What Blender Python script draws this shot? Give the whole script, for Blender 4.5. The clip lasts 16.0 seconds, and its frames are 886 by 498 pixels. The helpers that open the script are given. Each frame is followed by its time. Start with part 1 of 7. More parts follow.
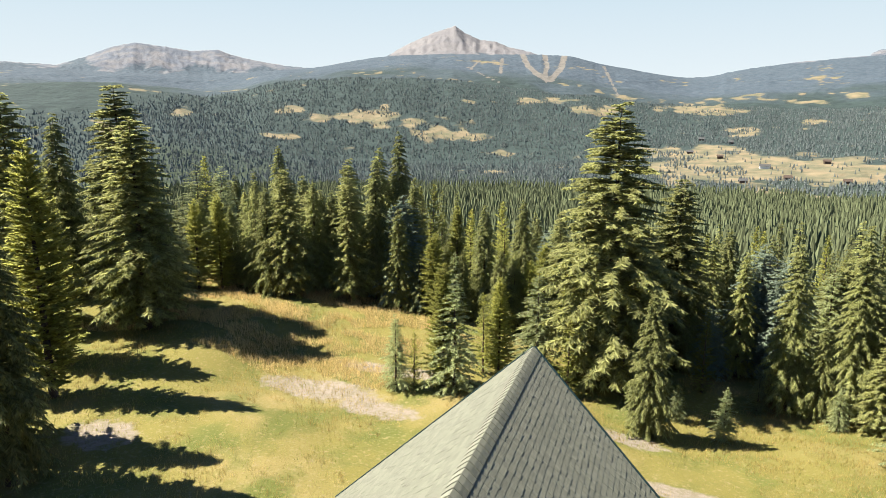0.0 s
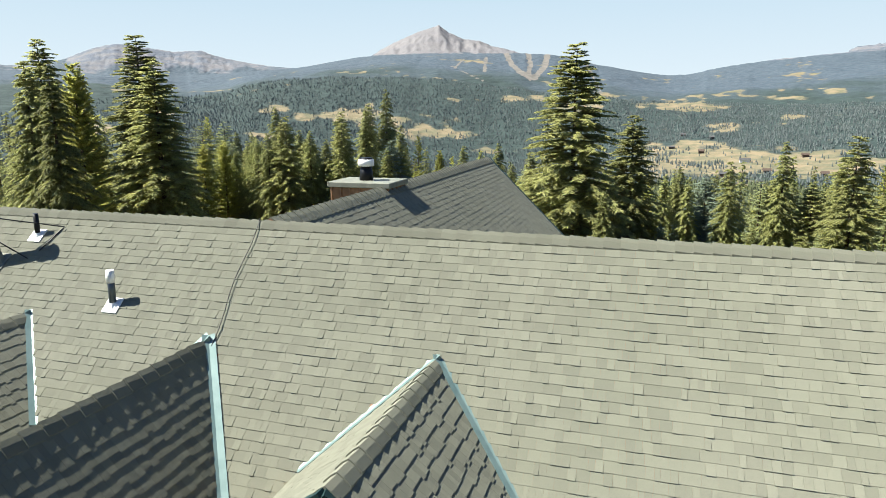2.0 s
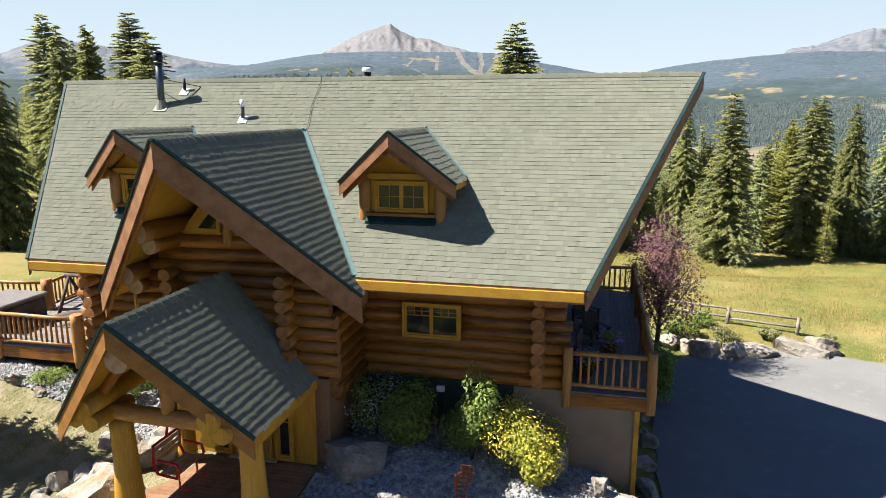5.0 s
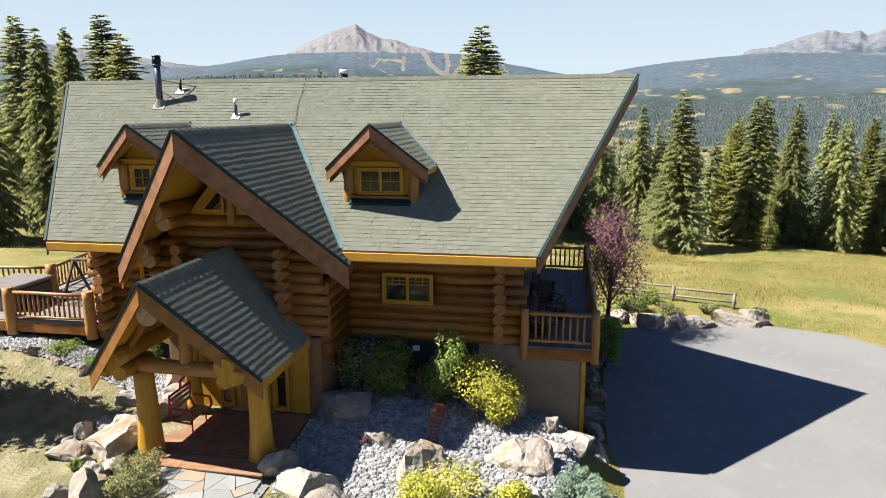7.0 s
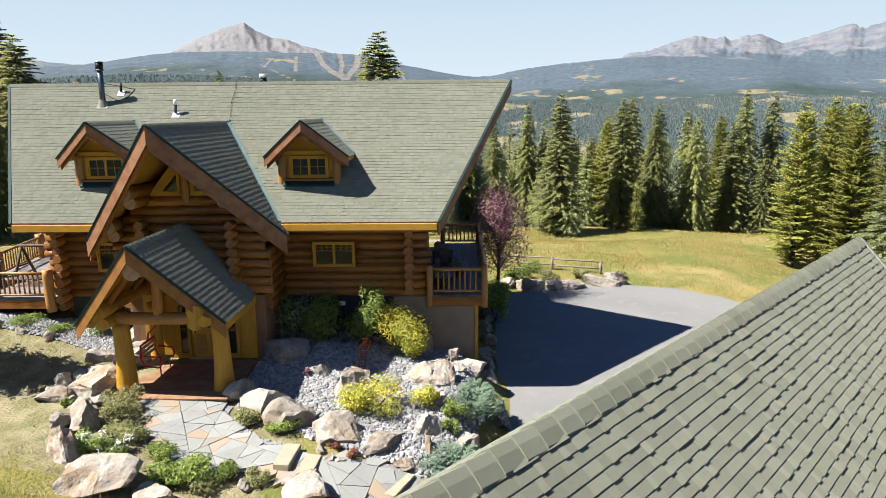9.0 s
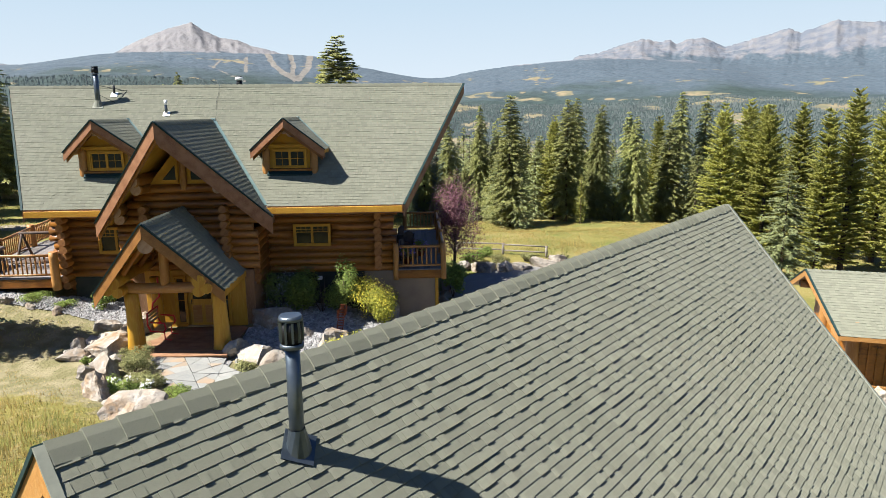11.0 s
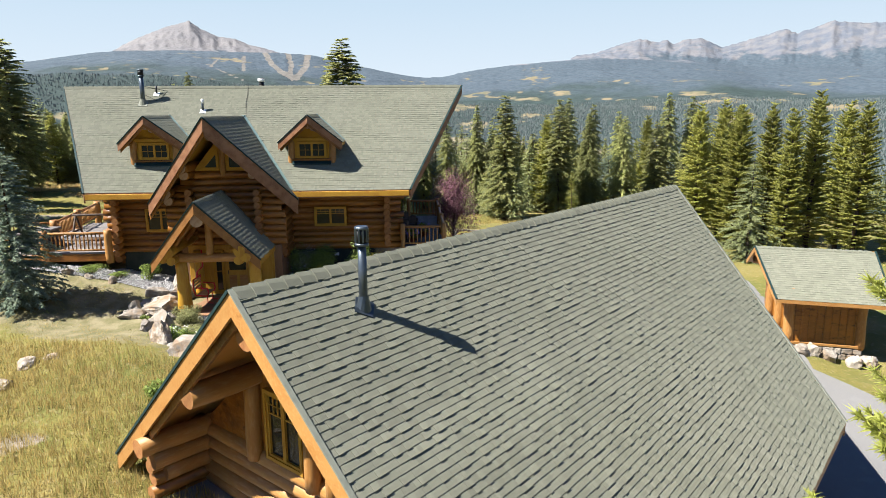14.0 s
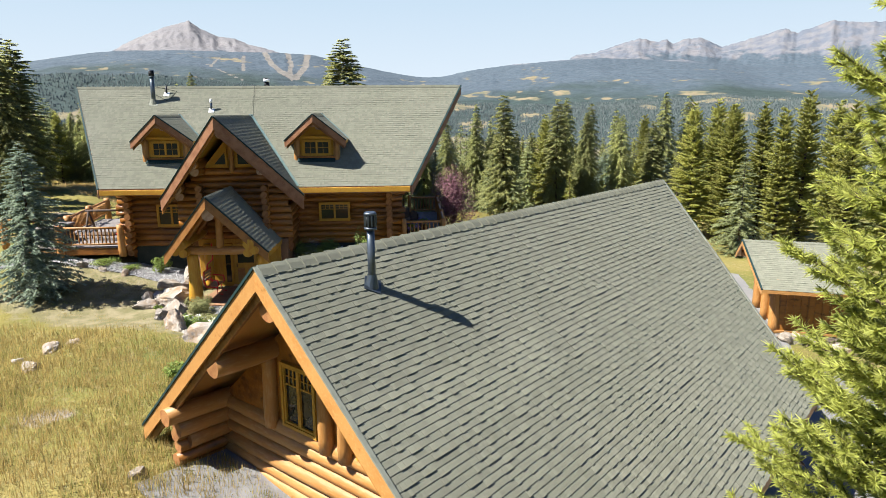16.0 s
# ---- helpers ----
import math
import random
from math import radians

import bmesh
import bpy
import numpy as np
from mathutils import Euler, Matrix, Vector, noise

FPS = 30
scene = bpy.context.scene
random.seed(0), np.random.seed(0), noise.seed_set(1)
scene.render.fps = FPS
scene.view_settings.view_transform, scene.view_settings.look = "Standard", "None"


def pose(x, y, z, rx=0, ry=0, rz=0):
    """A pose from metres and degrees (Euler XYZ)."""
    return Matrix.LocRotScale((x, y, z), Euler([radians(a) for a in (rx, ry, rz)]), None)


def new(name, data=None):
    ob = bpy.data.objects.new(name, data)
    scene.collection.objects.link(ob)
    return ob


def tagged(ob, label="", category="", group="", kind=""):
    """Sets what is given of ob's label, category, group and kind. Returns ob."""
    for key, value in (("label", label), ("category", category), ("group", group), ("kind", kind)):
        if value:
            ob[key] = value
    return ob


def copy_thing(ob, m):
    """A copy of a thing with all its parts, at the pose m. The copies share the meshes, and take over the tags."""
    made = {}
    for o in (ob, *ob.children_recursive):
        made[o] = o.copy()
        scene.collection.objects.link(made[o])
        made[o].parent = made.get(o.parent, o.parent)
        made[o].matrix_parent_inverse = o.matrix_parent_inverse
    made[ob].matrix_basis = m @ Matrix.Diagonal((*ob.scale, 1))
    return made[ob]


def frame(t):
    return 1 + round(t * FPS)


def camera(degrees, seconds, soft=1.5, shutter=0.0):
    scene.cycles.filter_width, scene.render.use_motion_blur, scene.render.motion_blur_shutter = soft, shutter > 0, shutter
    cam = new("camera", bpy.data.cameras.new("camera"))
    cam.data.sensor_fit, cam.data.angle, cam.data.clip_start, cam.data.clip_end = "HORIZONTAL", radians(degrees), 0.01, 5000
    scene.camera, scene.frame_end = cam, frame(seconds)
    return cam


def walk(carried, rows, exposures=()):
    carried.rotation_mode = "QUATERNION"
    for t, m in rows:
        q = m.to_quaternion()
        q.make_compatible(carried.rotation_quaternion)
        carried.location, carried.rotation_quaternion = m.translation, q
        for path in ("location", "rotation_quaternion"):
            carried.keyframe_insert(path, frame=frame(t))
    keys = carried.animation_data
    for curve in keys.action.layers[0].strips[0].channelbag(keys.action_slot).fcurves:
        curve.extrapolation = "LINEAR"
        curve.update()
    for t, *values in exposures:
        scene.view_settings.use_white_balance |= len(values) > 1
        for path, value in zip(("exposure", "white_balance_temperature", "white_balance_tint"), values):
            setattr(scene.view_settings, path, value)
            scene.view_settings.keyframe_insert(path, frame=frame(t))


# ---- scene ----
cam = camera(68.58, 16.0, soft=0.55)
# seconds, place in metres, turn in degrees
PATH = [
    (0.0, 2.750, 4.263, 17.536, 78.135, -0.242, 18.544),
    (0.5, 3.638, 2.016, 15.873, 78.205, -0.528, 18.630),
    (1.0, 4.471, -0.227, 14.481, 78.294, -0.366, 18.513),
    (1.5, 5.256, -2.389, 13.462, 78.113, -0.199, 17.972),
    (2.0, 5.912, -4.487, 12.424, 78.141, 0.203, 17.228),
    (2.5, 6.529, -6.907, 11.452, 78.081, -0.016, 16.198),
    (3.0, 6.940, -9.335, 10.580, 78.089, 0.092, 15.947),
    (3.5, 7.532, -12.187, 9.763, 78.021, 0.056, 15.210),
    (4.0, 7.810, -13.466, 9.542, 78.020, 0.069, 14.144),
    (6.5, 8.424, -16.590, 9.312, 78.054, 0.199, 11.711),
    (7.0, 8.569, -17.550, 9.294, 78.083, 0.258, 10.268),
    (7.5, 8.727, -18.799, 9.276, 78.081, 0.309, 8.009),
    (8.0, 8.765, -20.111, 9.249, 78.091, 0.386, 5.539),
    (8.5, 8.779, -21.440, 9.244, 78.070, 0.422, 3.151),
    (9.0, 8.744, -22.698, 9.202, 78.088, 0.478, 1.307),
    (11.5, 8.346, -27.689, 9.091, 78.187, 0.484, -2.919),
    (12.0, 8.245, -28.515, 9.100, 78.165, 0.459, -2.941),
    (12.5, 8.171, -29.278, 9.094, 78.176, 0.442, -2.915),
    (13.0, 8.111, -30.029, 9.099, 78.125, 0.373, -2.926),
    (13.5, 8.092, -30.717, 9.065, 78.138, 0.359, -2.906),
    (14.0, 8.063, -31.385, 9.029, 78.129, 0.373, -2.903),
    (14.5, 8.017, -31.941, 8.997, 78.103, 0.394, -2.904),
    (15.0, 8.010, -32.183, 8.973, 78.125, 0.400, -2.905),
    (15.5, 7.996, -32.456, 8.977, 78.129, 0.376, -2.918),
    (16.0, 7.991, -32.715, 8.999, 78.103, 0.411, -2.928),
]
walk(cam, [(t, pose(x, y, z, rx, ry, rz)) for t, x, y, z, rx, ry, rz in PATH], exposures=[(0.0, 1.95, 5700, 9), (1.2, 1.92, 5600, 8), (2.5, 1.92, 5400, 7), (4.0, 1.98, 5480, 9), (8.0, 1.86, 5430, 10), (16.0, 1.9, 5400, 11)])

# ---- world, sun, exposure ----
SUN_TRAVEL = Vector((0.612, 0.136, -0.779)).normalized()
world = bpy.data.worlds.new("sky")
scene.world = world
world.use_nodes = True
wn = world.node_tree
sky = wn.nodes.new("ShaderNodeTexSky")
sky.sky_type = "NISHITA"
sky.sun_disc = False
sky.sun_elevation = math.asin(-SUN_TRAVEL.z)
sky.sun_rotation = math.atan2(-SUN_TRAVEL.x, -SUN_TRAVEL.y)
sky.altitude = 2200
sky.air_density, sky.dust_density, sky.ozone_density = 0.66, 0.0, 1.9
wn.links.new(sky.outputs[0], wn.nodes["Background"].inputs[0])
wn.nodes["Background"].inputs[1].default_value = 0.05
sun = new("sun", bpy.data.lights.new("sun", "SUN"))
sun.data.energy, sun.data.angle, sun.data.color = 5.0, radians(0.5), (1.0, 0.86, 0.66)
sun.rotation_mode = "QUATERNION"
sun.rotation_quaternion = SUN_TRAVEL.to_track_quat("-Z", "Y")


# ---- materials ----
REFLECTANCE = 0.52  # of the colours below, which are relative to a white card


def material(name, base, rough=0.7, metal=0.0, spots=(), bump=0.0, bump_scale=30.0, stretch=(1, 1, 1), island=0.0, per_object=0.0, coords="Object", leaf=0.0, matt=0.0, layers=()):
    """base: colour. spots: (scale, colour, low, high) of noise patches laid over it. bump: relief. island, per_object: change of brightness from piece to piece. layers: (attribute, colour, second colour, their noise scale, edge noise scale, edge width) of covers laid over all."""
    m = bpy.data.materials.new(name)
    m.use_nodes = True
    nt = m.node_tree
    n, l = nt.nodes, nt.links

    def tone(colour):
        return (*(c * REFLECTANCE for c in colour), 1)
    bsdf = n["Principled BSDF"]
    bsdf.inputs["Roughness"].default_value = rough
    bsdf.inputs["Metallic"].default_value = metal
    bsdf.inputs["Specular IOR Level"].default_value = 0.35 if rough < 0.6 else 0.15
    bsdf.inputs["Diffuse Roughness"].default_value = matt
    tc = n.new("ShaderNodeTexCoord")
    mp = n.new("ShaderNodeMapping")
    mp.inputs["Scale"].default_value = stretch
    if coords == "World":
        geo = n.new("ShaderNodeNewGeometry")
        l.new(geo.outputs["Position"], mp.inputs["Vector"])
    else:
        l.new(tc.outputs[coords], mp.inputs["Vector"])
    rgb = n.new("ShaderNodeRGB")
    rgb.outputs[0].default_value = tone(base)
    out = rgb.outputs[0]
    for scale, colour, low, high in spots:
        tex = n.new("ShaderNodeTexNoise")
        tex.inputs["Scale"].default_value = scale
        tex.inputs["Detail"].default_value = 5
        l.new(mp.outputs[0], tex.inputs["Vector"])
        rng = n.new("ShaderNodeMapRange")
        rng.inputs["From Min"].default_value, rng.inputs["From Max"].default_value = low, high
        l.new(tex.outputs["Fac"], rng.inputs["Value"])
        mix = n.new("ShaderNodeMix")
        mix.data_type = "RGBA"
        l.new(rng.outputs[0], mix.inputs["Factor"])
        l.new(out, mix.inputs["A"])
        mix.inputs["B"].default_value = tone(colour)
        out = mix.outputs["Result"]
    for attribute, one, two, grain, edge, soft in layers:
        at = n.new("ShaderNodeAttribute")
        at.attribute_name = attribute
        fine = n.new("ShaderNodeTexNoise")
        fine.inputs["Scale"].default_value, fine.inputs["Detail"].default_value = edge, 6
        l.new(mp.outputs[0], fine.inputs["Vector"])
        add = n.new("ShaderNodeMath")
        add.operation = "ADD"
        l.new(at.outputs["Fac"], add.inputs[0])
        l.new(fine.outputs["Fac"], add.inputs[1])
        fac = n.new("ShaderNodeMapRange")
        fac.inputs["From Min"].default_value, fac.inputs["From Max"].default_value = 1 - soft, 1 + soft
        l.new(add.outputs[0], fac.inputs["Value"])
        tex = n.new("ShaderNodeTexNoise")
        tex.inputs["Scale"].default_value, tex.inputs["Detail"].default_value = grain, 6
        l.new(mp.outputs[0], tex.inputs["Vector"])
        rng = n.new("ShaderNodeMapRange")
        rng.inputs["From Min"].default_value, rng.inputs["From Max"].default_value = 0.4, 0.62
        l.new(tex.outputs["Fac"], rng.inputs["Value"])
        own = n.new("ShaderNodeMix")
        own.data_type = "RGBA"
        own.inputs["A"].default_value, own.inputs["B"].default_value = tone(one), tone(two)
        l.new(rng.outputs[0], own.inputs["Factor"])
        mix = n.new("ShaderNodeMix")
        mix.data_type = "RGBA"
        l.new(fac.outputs[0], mix.inputs["Factor"])
        l.new(out, mix.inputs["A"])
        l.new(own.outputs["Result"], mix.inputs["B"])
        out = mix.outputs["Result"]
    for amount, source in ((island, "island"), (per_object, "object")):
        if amount:
            if source == "island":
                src = n.new("ShaderNodeNewGeometry").outputs["Random Per Island"]
            else:
                src = n.new("ShaderNodeObjectInfo").outputs["Random"]
            rng = n.new("ShaderNodeMapRange")
            rng.inputs["To Min"].default_value, rng.inputs["To Max"].default_value = 1 - amount, 1 + amount
            l.new(src, rng.inputs["Value"])
            hsv = n.new("ShaderNodeHueSaturation")
            l.new(rng.outputs[0], hsv.inputs["Value"])
            l.new(out, hsv.inputs["Color"])
            out = hsv.outputs[0]
    l.new(out, bsdf.inputs["Base Color"])
    if leaf:
        tr = n.new("ShaderNodeBsdfTranslucent")
        l.new(out, tr.inputs["Color"])
        both = n.new("ShaderNodeMixShader")
        both.inputs[0].default_value = leaf
        l.new(bsdf.outputs[0], both.inputs[1])
        l.new(tr.outputs[0], both.inputs[2])
        l.new(both.outputs[0], n["Material Output"].inputs["Surface"])
    if bump:
        tex = n.new("ShaderNodeTexNoise")
        tex.inputs["Scale"].default_value = bump_scale
        tex.inputs["Detail"].default_value = 6
        l.new(mp.outputs[0], tex.inputs["Vector"])
        bp = n.new("ShaderNodeBump")
        bp.inputs["Strength"].default_value = 1.0
        bp.inputs["Distance"].default_value = bump
        l.new(tex.outputs["Fac"], bp.inputs["Height"])
        l.new(bp.outputs[0], bsdf.inputs["Normal"])
    return m


M_SHINGLE = material("sage_shingle", (0.29, 0.293, 0.218), 0.9, spots=((0.5, (0.31, 0.31, 0.235), 0.45, 0.75), (110, (0.22, 0.225, 0.168), 0.52, 0.75)), bump=0.003, bump_scale=160, island=0.1, per_object=0.09, coords="World", matt=0.45)
M_DRIP = material("dark_green_metal", (0.02, 0.05, 0.05), 0.7, spots=((9, (0.03, 0.065, 0.065), 0.4, 0.7),))
M_FLASHING = material("pale_green_flashing", (0.27, 0.38, 0.36), 0.4, 0.3, spots=((4, (0.2, 0.3, 0.29), 0.4, 0.7),))
M_EDGE = material("pale_sage_drip_edge", (0.33, 0.34, 0.27), 0.6, spots=((5, (0.25, 0.26, 0.21), 0.45, 0.7),))
M_LOG = material("honey_log", (0.37, 0.14, 0.014), 0.42, spots=((2.5, (0.15, 0.05, 0.008), 0.46, 0.7), (14, (0.48, 0.21, 0.028), 0.5, 0.75), (0.6, (0.46, 0.19, 0.02), 0.45, 0.7), (7, (0.07, 0.026, 0.007), 0.57, 0.74)), bump=0.012, bump_scale=14, stretch=(0.22, 1, 1), per_object=0.32)
M_LOG_PALE = material("golden_log", (0.56, 0.285, 0.075), 0.5, spots=((3, (0.48, 0.215, 0.045), 0.45, 0.75), (22, (0.62, 0.35, 0.12), 0.5, 0.75), (9, (0.36, 0.15, 0.03), 0.62, 0.76)), bump=0.006, bump_scale=18, stretch=(0.2, 1, 1), per_object=0.12)
M_POST = material("yellow_varnished_post", (0.72, 0.39, 0.03), 0.4, spots=((3, (0.56, 0.26, 0.025), 0.45, 0.72), (20, (0.8, 0.48, 0.06), 0.5, 0.75)), bump=0.006, bump_scale=16, stretch=(1, 1, 0.15))
M_LOG_END = material("log_end_grain", (0.44, 0.21, 0.07), 0.7, spots=((5, (0.3, 0.12, 0.04), 0.45, 0.7), (40, (0.54, 0.3, 0.13), 0.5, 0.75)), bump=0.003, per_object=0.25)
M_END_PALE = material("pale_sawn_log_end", (0.66, 0.45, 0.28), 0.7, spots=((5, (0.52, 0.32, 0.18), 0.45, 0.7),), bump=0.003)
M_TRIM = material("golden_trim", (0.74, 0.41, 0.04), 0.62, spots=((3, (0.64, 0.31, 0.03), 0.4, 0.7), (40, (0.85, 0.5, 0.08), 0.5, 0.8)), bump=0.002, bump_scale=60)
M_FASCIA = material("red_brown_fascia", (0.4, 0.2, 0.095), 0.55, spots=((3, (0.25, 0.1, 0.04), 0.4, 0.7), (30, (0.44, 0.23, 0.09), 0.5, 0.8)), bump=0.002, bump_scale=60)
M_RAKE = material("amber_barge_board", (0.4, 0.18, 0.04), 0.5, spots=((3, (0.27, 0.11, 0.025), 0.4, 0.7), (30, (0.47, 0.24, 0.06), 0.5, 0.8)), bump=0.003, bump_scale=50)
M_SIDING = material("brown_board_siding", (0.4, 0.235, 0.13), 0.7, spots=((3, (0.3, 0.17, 0.09), 0.4, 0.7), (25, (0.5, 0.31, 0.18), 0.5, 0.8)), bump=0.003, bump_scale=40, stretch=(1, 1, 0.2), per_object=0.15)
M_STUCCO = material("tan_stucco", (0.42, 0.33, 0.23), 0.9, spots=((1.5, (0.36, 0.28, 0.2), 0.4, 0.7),), bump=0.004, bump_scale=90)
M_GLASS_DARK = material("window_glass", (0.03, 0.032, 0.028), 0.03, 0.0, spots=((3, (0.05, 0.05, 0.04), 0.4, 0.7),))
M_DARKBASE = material("dark_green_base_board", (0.05, 0.06, 0.05), 0.7, spots=((2, (0.08, 0.085, 0.07), 0.45, 0.7),), bump=0.003)
M_ASPHALT = material("grey_asphalt", (0.31, 0.3, 0.285), 0.9, spots=((0.25, (0.275, 0.268, 0.26), 0.45, 0.65), (1.8, (0.345, 0.335, 0.32), 0.55, 0.75), (60, (0.22, 0.22, 0.225), 0.5, 0.8)), bump=0.004, bump_scale=150, coords="World")
M_MEADOW = material("meadow_grass", (0.3, 0.262, 0.065), 0.9, spots=((0.09, (0.44, 0.345, 0.13), 0.5, 0.64), (0.3, (0.19, 0.21, 0.045), 0.45, 0.64), (4, (0.44, 0.36, 0.17), 0.54, 0.75), (16, (0.2, 0.18, 0.06), 0.53, 0.75)), bump=0.08, bump_scale=9, coords="World",
                    layers=(("lawn", (0.24, 0.22, 0.1), (0.38, 0.33, 0.19), 1.6, 2.0, 0.1), ("bare", (0.44, 0.37, 0.29), (0.34, 0.29, 0.19), 3.0, 1.6, 0.12)))
# first two layers and the blue rock have aerial haze painted into their colour
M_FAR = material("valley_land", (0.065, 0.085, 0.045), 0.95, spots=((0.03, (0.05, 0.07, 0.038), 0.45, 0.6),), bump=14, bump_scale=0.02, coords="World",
                 layers=(("mid_haze", (0.065, 0.092, 0.085), (0.05, 0.072, 0.068), 0.03, 0.004, 0.2), ("far_haze", (0.12, 0.15, 0.18), (0.085, 0.115, 0.145), 0.05, 0.004, 0.2), ("clear", (0.33, 0.27, 0.165), (0.2, 0.195, 0.12), 0.03, 0.025, 0.09),
                         ("stone", (0.272, 0.26, 0.26), (0.245, 0.236, 0.244), 0.006, 0.012, 0.08), ("hazed_stone", (0.165, 0.185, 0.225), (0.25, 0.245, 0.255), 0.012, 0.012, 0.1), ("run", (0.28, 0.255, 0.22), (0.23, 0.215, 0.19), 0.02, 0.02, 0.05)))
M_FOLIAGE = material("spruce_needles", (0.55, 0.57, 0.21), 0.6, island=0.4, per_object=0.3, leaf=0.58)
M_FIR = material("fir_needles", (0.57, 0.58, 0.22), 0.6, island=0.4, per_object=0.2, leaf=0.58)
M_PINE = material("pine_needles", (0.68, 0.68, 0.17), 0.6, island=0.4, per_object=0.25, leaf=0.58)
M_TUFT = material("bright_pine_tuft", (0.66, 0.7, 0.13), 0.55, island=0.4, leaf=0.6)
M_BLUE = material("blue_spruce_needles", (0.4, 0.48, 0.34), 0.6, island=0.4, per_object=0.15, leaf=0.45)
M_YOUNG = material("young_spruce_needles", (0.57, 0.62, 0.29), 0.6, island=0.4, per_object=0.3, leaf=0.55)
M_BARK = material("grey_brown_bark", (0.17, 0.125, 0.09), 0.9, spots=((8, (0.09, 0.065, 0.045), 0.45, 0.7),), bump=0.02, bump_scale=20)
M_BOULDER = material("pale_boulder", (0.46, 0.41, 0.34), 0.9, spots=((1.1, (0.4, 0.28, 0.17), 0.47, 0.66), (4, (0.6, 0.55, 0.48), 0.5, 0.7), (14, (0.3, 0.26, 0.21), 0.58, 0.74), (2.2, (0.33, 0.3, 0.26), 0.56, 0.7)), bump=0.09, bump_scale=5, per_object=0.2)
M_PEBBLE = material("grey_river_pebble", (0.5, 0.49, 0.48), 0.85, spots=((3, (0.4, 0.39, 0.39), 0.45, 0.7),), island=0.35, per_object=0.2)
M_FLAG = material("grey_flagstone", (0.4, 0.4, 0.37), 0.85, spots=((1.2, (0.34, 0.345, 0.33), 0.45, 0.7), (14, (0.44, 0.43, 0.39), 0.5, 0.75)), bump=0.005, bump_scale=25, per_object=0.09)
M_FLAG_RUST = material("rusty_flagstone", (0.47, 0.36, 0.25), 0.85, spots=((2, (0.4, 0.37, 0.32), 0.45, 0.7),), bump=0.005, bump_scale=25, per_object=0.1)
M_STEP = material("buff_sandstone", (0.5, 0.44, 0.31), 0.85, spots=((3, (0.43, 0.38, 0.27), 0.45, 0.7), (30, (0.54, 0.48, 0.36), 0.5, 0.7)), bump=0.004, bump_scale=40)
M_DECK = material("weathered_deck_board", (0.3, 0.27, 0.25), 0.7, spots=((3, (0.22, 0.2, 0.185), 0.45, 0.7), (30, (0.36, 0.33, 0.3), 0.5, 0.75)), bump=0.003, bump_scale=30, per_object=0.14)
M_PORCH = material("brown_porch_board", (0.42, 0.24, 0.13), 0.6, spots=((3, (0.32, 0.17, 0.09), 0.45, 0.7),), bump=0.003, bump_scale=30, per_object=0.15)
M_PIPE = material("dark_galvanised_pipe", (0.13, 0.16, 0.19), 0.38, 0.75, spots=((4, (0.2, 0.23, 0.26), 0.45, 0.7),))
M_BLACK = material("black_metal", (0.012, 0.013, 0.014), 0.45, 0.4, spots=((9, (0.03, 0.03, 0.03), 0.5, 0.7),))
M_WHITE = material("white_plastic", (1.3, 1.3, 1.26), 0.5, spots=((9, (1.0, 1.0, 0.97), 0.55, 0.75),))
M_RED = material("red_painted_steel", (0.85, 0.03, 0.045), 0.35, spots=((9, (0.65, 0.02, 0.03), 0.5, 0.75),))
M_RUST = material("rusted_steel", (0.26, 0.075, 0.03), 0.8, spots=((12, (0.16, 0.045, 0.02), 0.45, 0.7),), bump=0.002, bump_scale=60)
M_SLAT = material("varnished_slat", (0.8, 0.53, 0.27), 0.5, spots=((6, (0.65, 0.4, 0.18), 0.45, 0.7),), per_object=0.1)
M_DARKLOG = material("grey_peeled_pole", (0.15, 0.11, 0.085), 0.7, spots=((4, (0.09, 0.07, 0.055), 0.45, 0.7),), bump=0.004)
M_GREYWOOD = material("silver_weathered_rail", (0.42, 0.38, 0.33), 0.85, spots=((6, (0.3, 0.26, 0.22), 0.45, 0.7),), bump=0.006)
M_BUSH = material("shrub_leaf", (0.36, 0.46, 0.1), 0.6, island=0.45, per_object=0.25, leaf=0.45)
M_LIGHTLEAF = material("light_shrub_leaf", (0.45, 0.58, 0.12), 0.55, island=0.4, leaf=0.5)
M_SAGE = material("dry_border_leaf", (0.4, 0.4, 0.16), 0.7, island=0.4, per_object=0.2, leaf=0.35)
M_RUSTLEAF = material("rusty_leaf", (0.36, 0.15, 0.08), 0.7, island=0.4, leaf=0.3)
M_BUSH_YELLOW = material("yellow_shrub_leaf", (0.66, 0.66, 0.1), 0.6, island=0.4, leaf=0.45)
M_FLOWER = material("yellow_flower", (1.3, 1.1, 0.1), 0.6, island=0.2, leaf=0.2)
M_JUNIPER = material("juniper_needle", (0.3, 0.4, 0.27), 0.6, island=0.4, leaf=0.35)
M_PLUM = material("purple_plum_leaf", (0.35, 0.175, 0.205), 0.6, island=0.45, leaf=0.4)
M_STRAW = material("straw_grass", (0.68, 0.52, 0.18), 0.8, island=0.4, leaf=0.4)
M_GOLD = material("golden_grass", (1.1, 0.86, 0.4), 0.8, island=0.3, leaf=0.55)
M_GREENGRASS = material("green_grass_blade", (0.46, 0.46, 0.12), 0.8, island=0.4, leaf=0.4)
M_PETAL = material("purple_petal", (0.55, 0.36, 0.9), 0.6, island=0.3)
M_WHITEPETAL = material("white_petal", (1.4, 1.4, 1.33), 0.6, island=0.1)
M_TUB = material("grey_tub_shell", (0.12, 0.12, 0.12), 0.6, spots=((6, (0.16, 0.16, 0.155), 0.5, 0.7),))


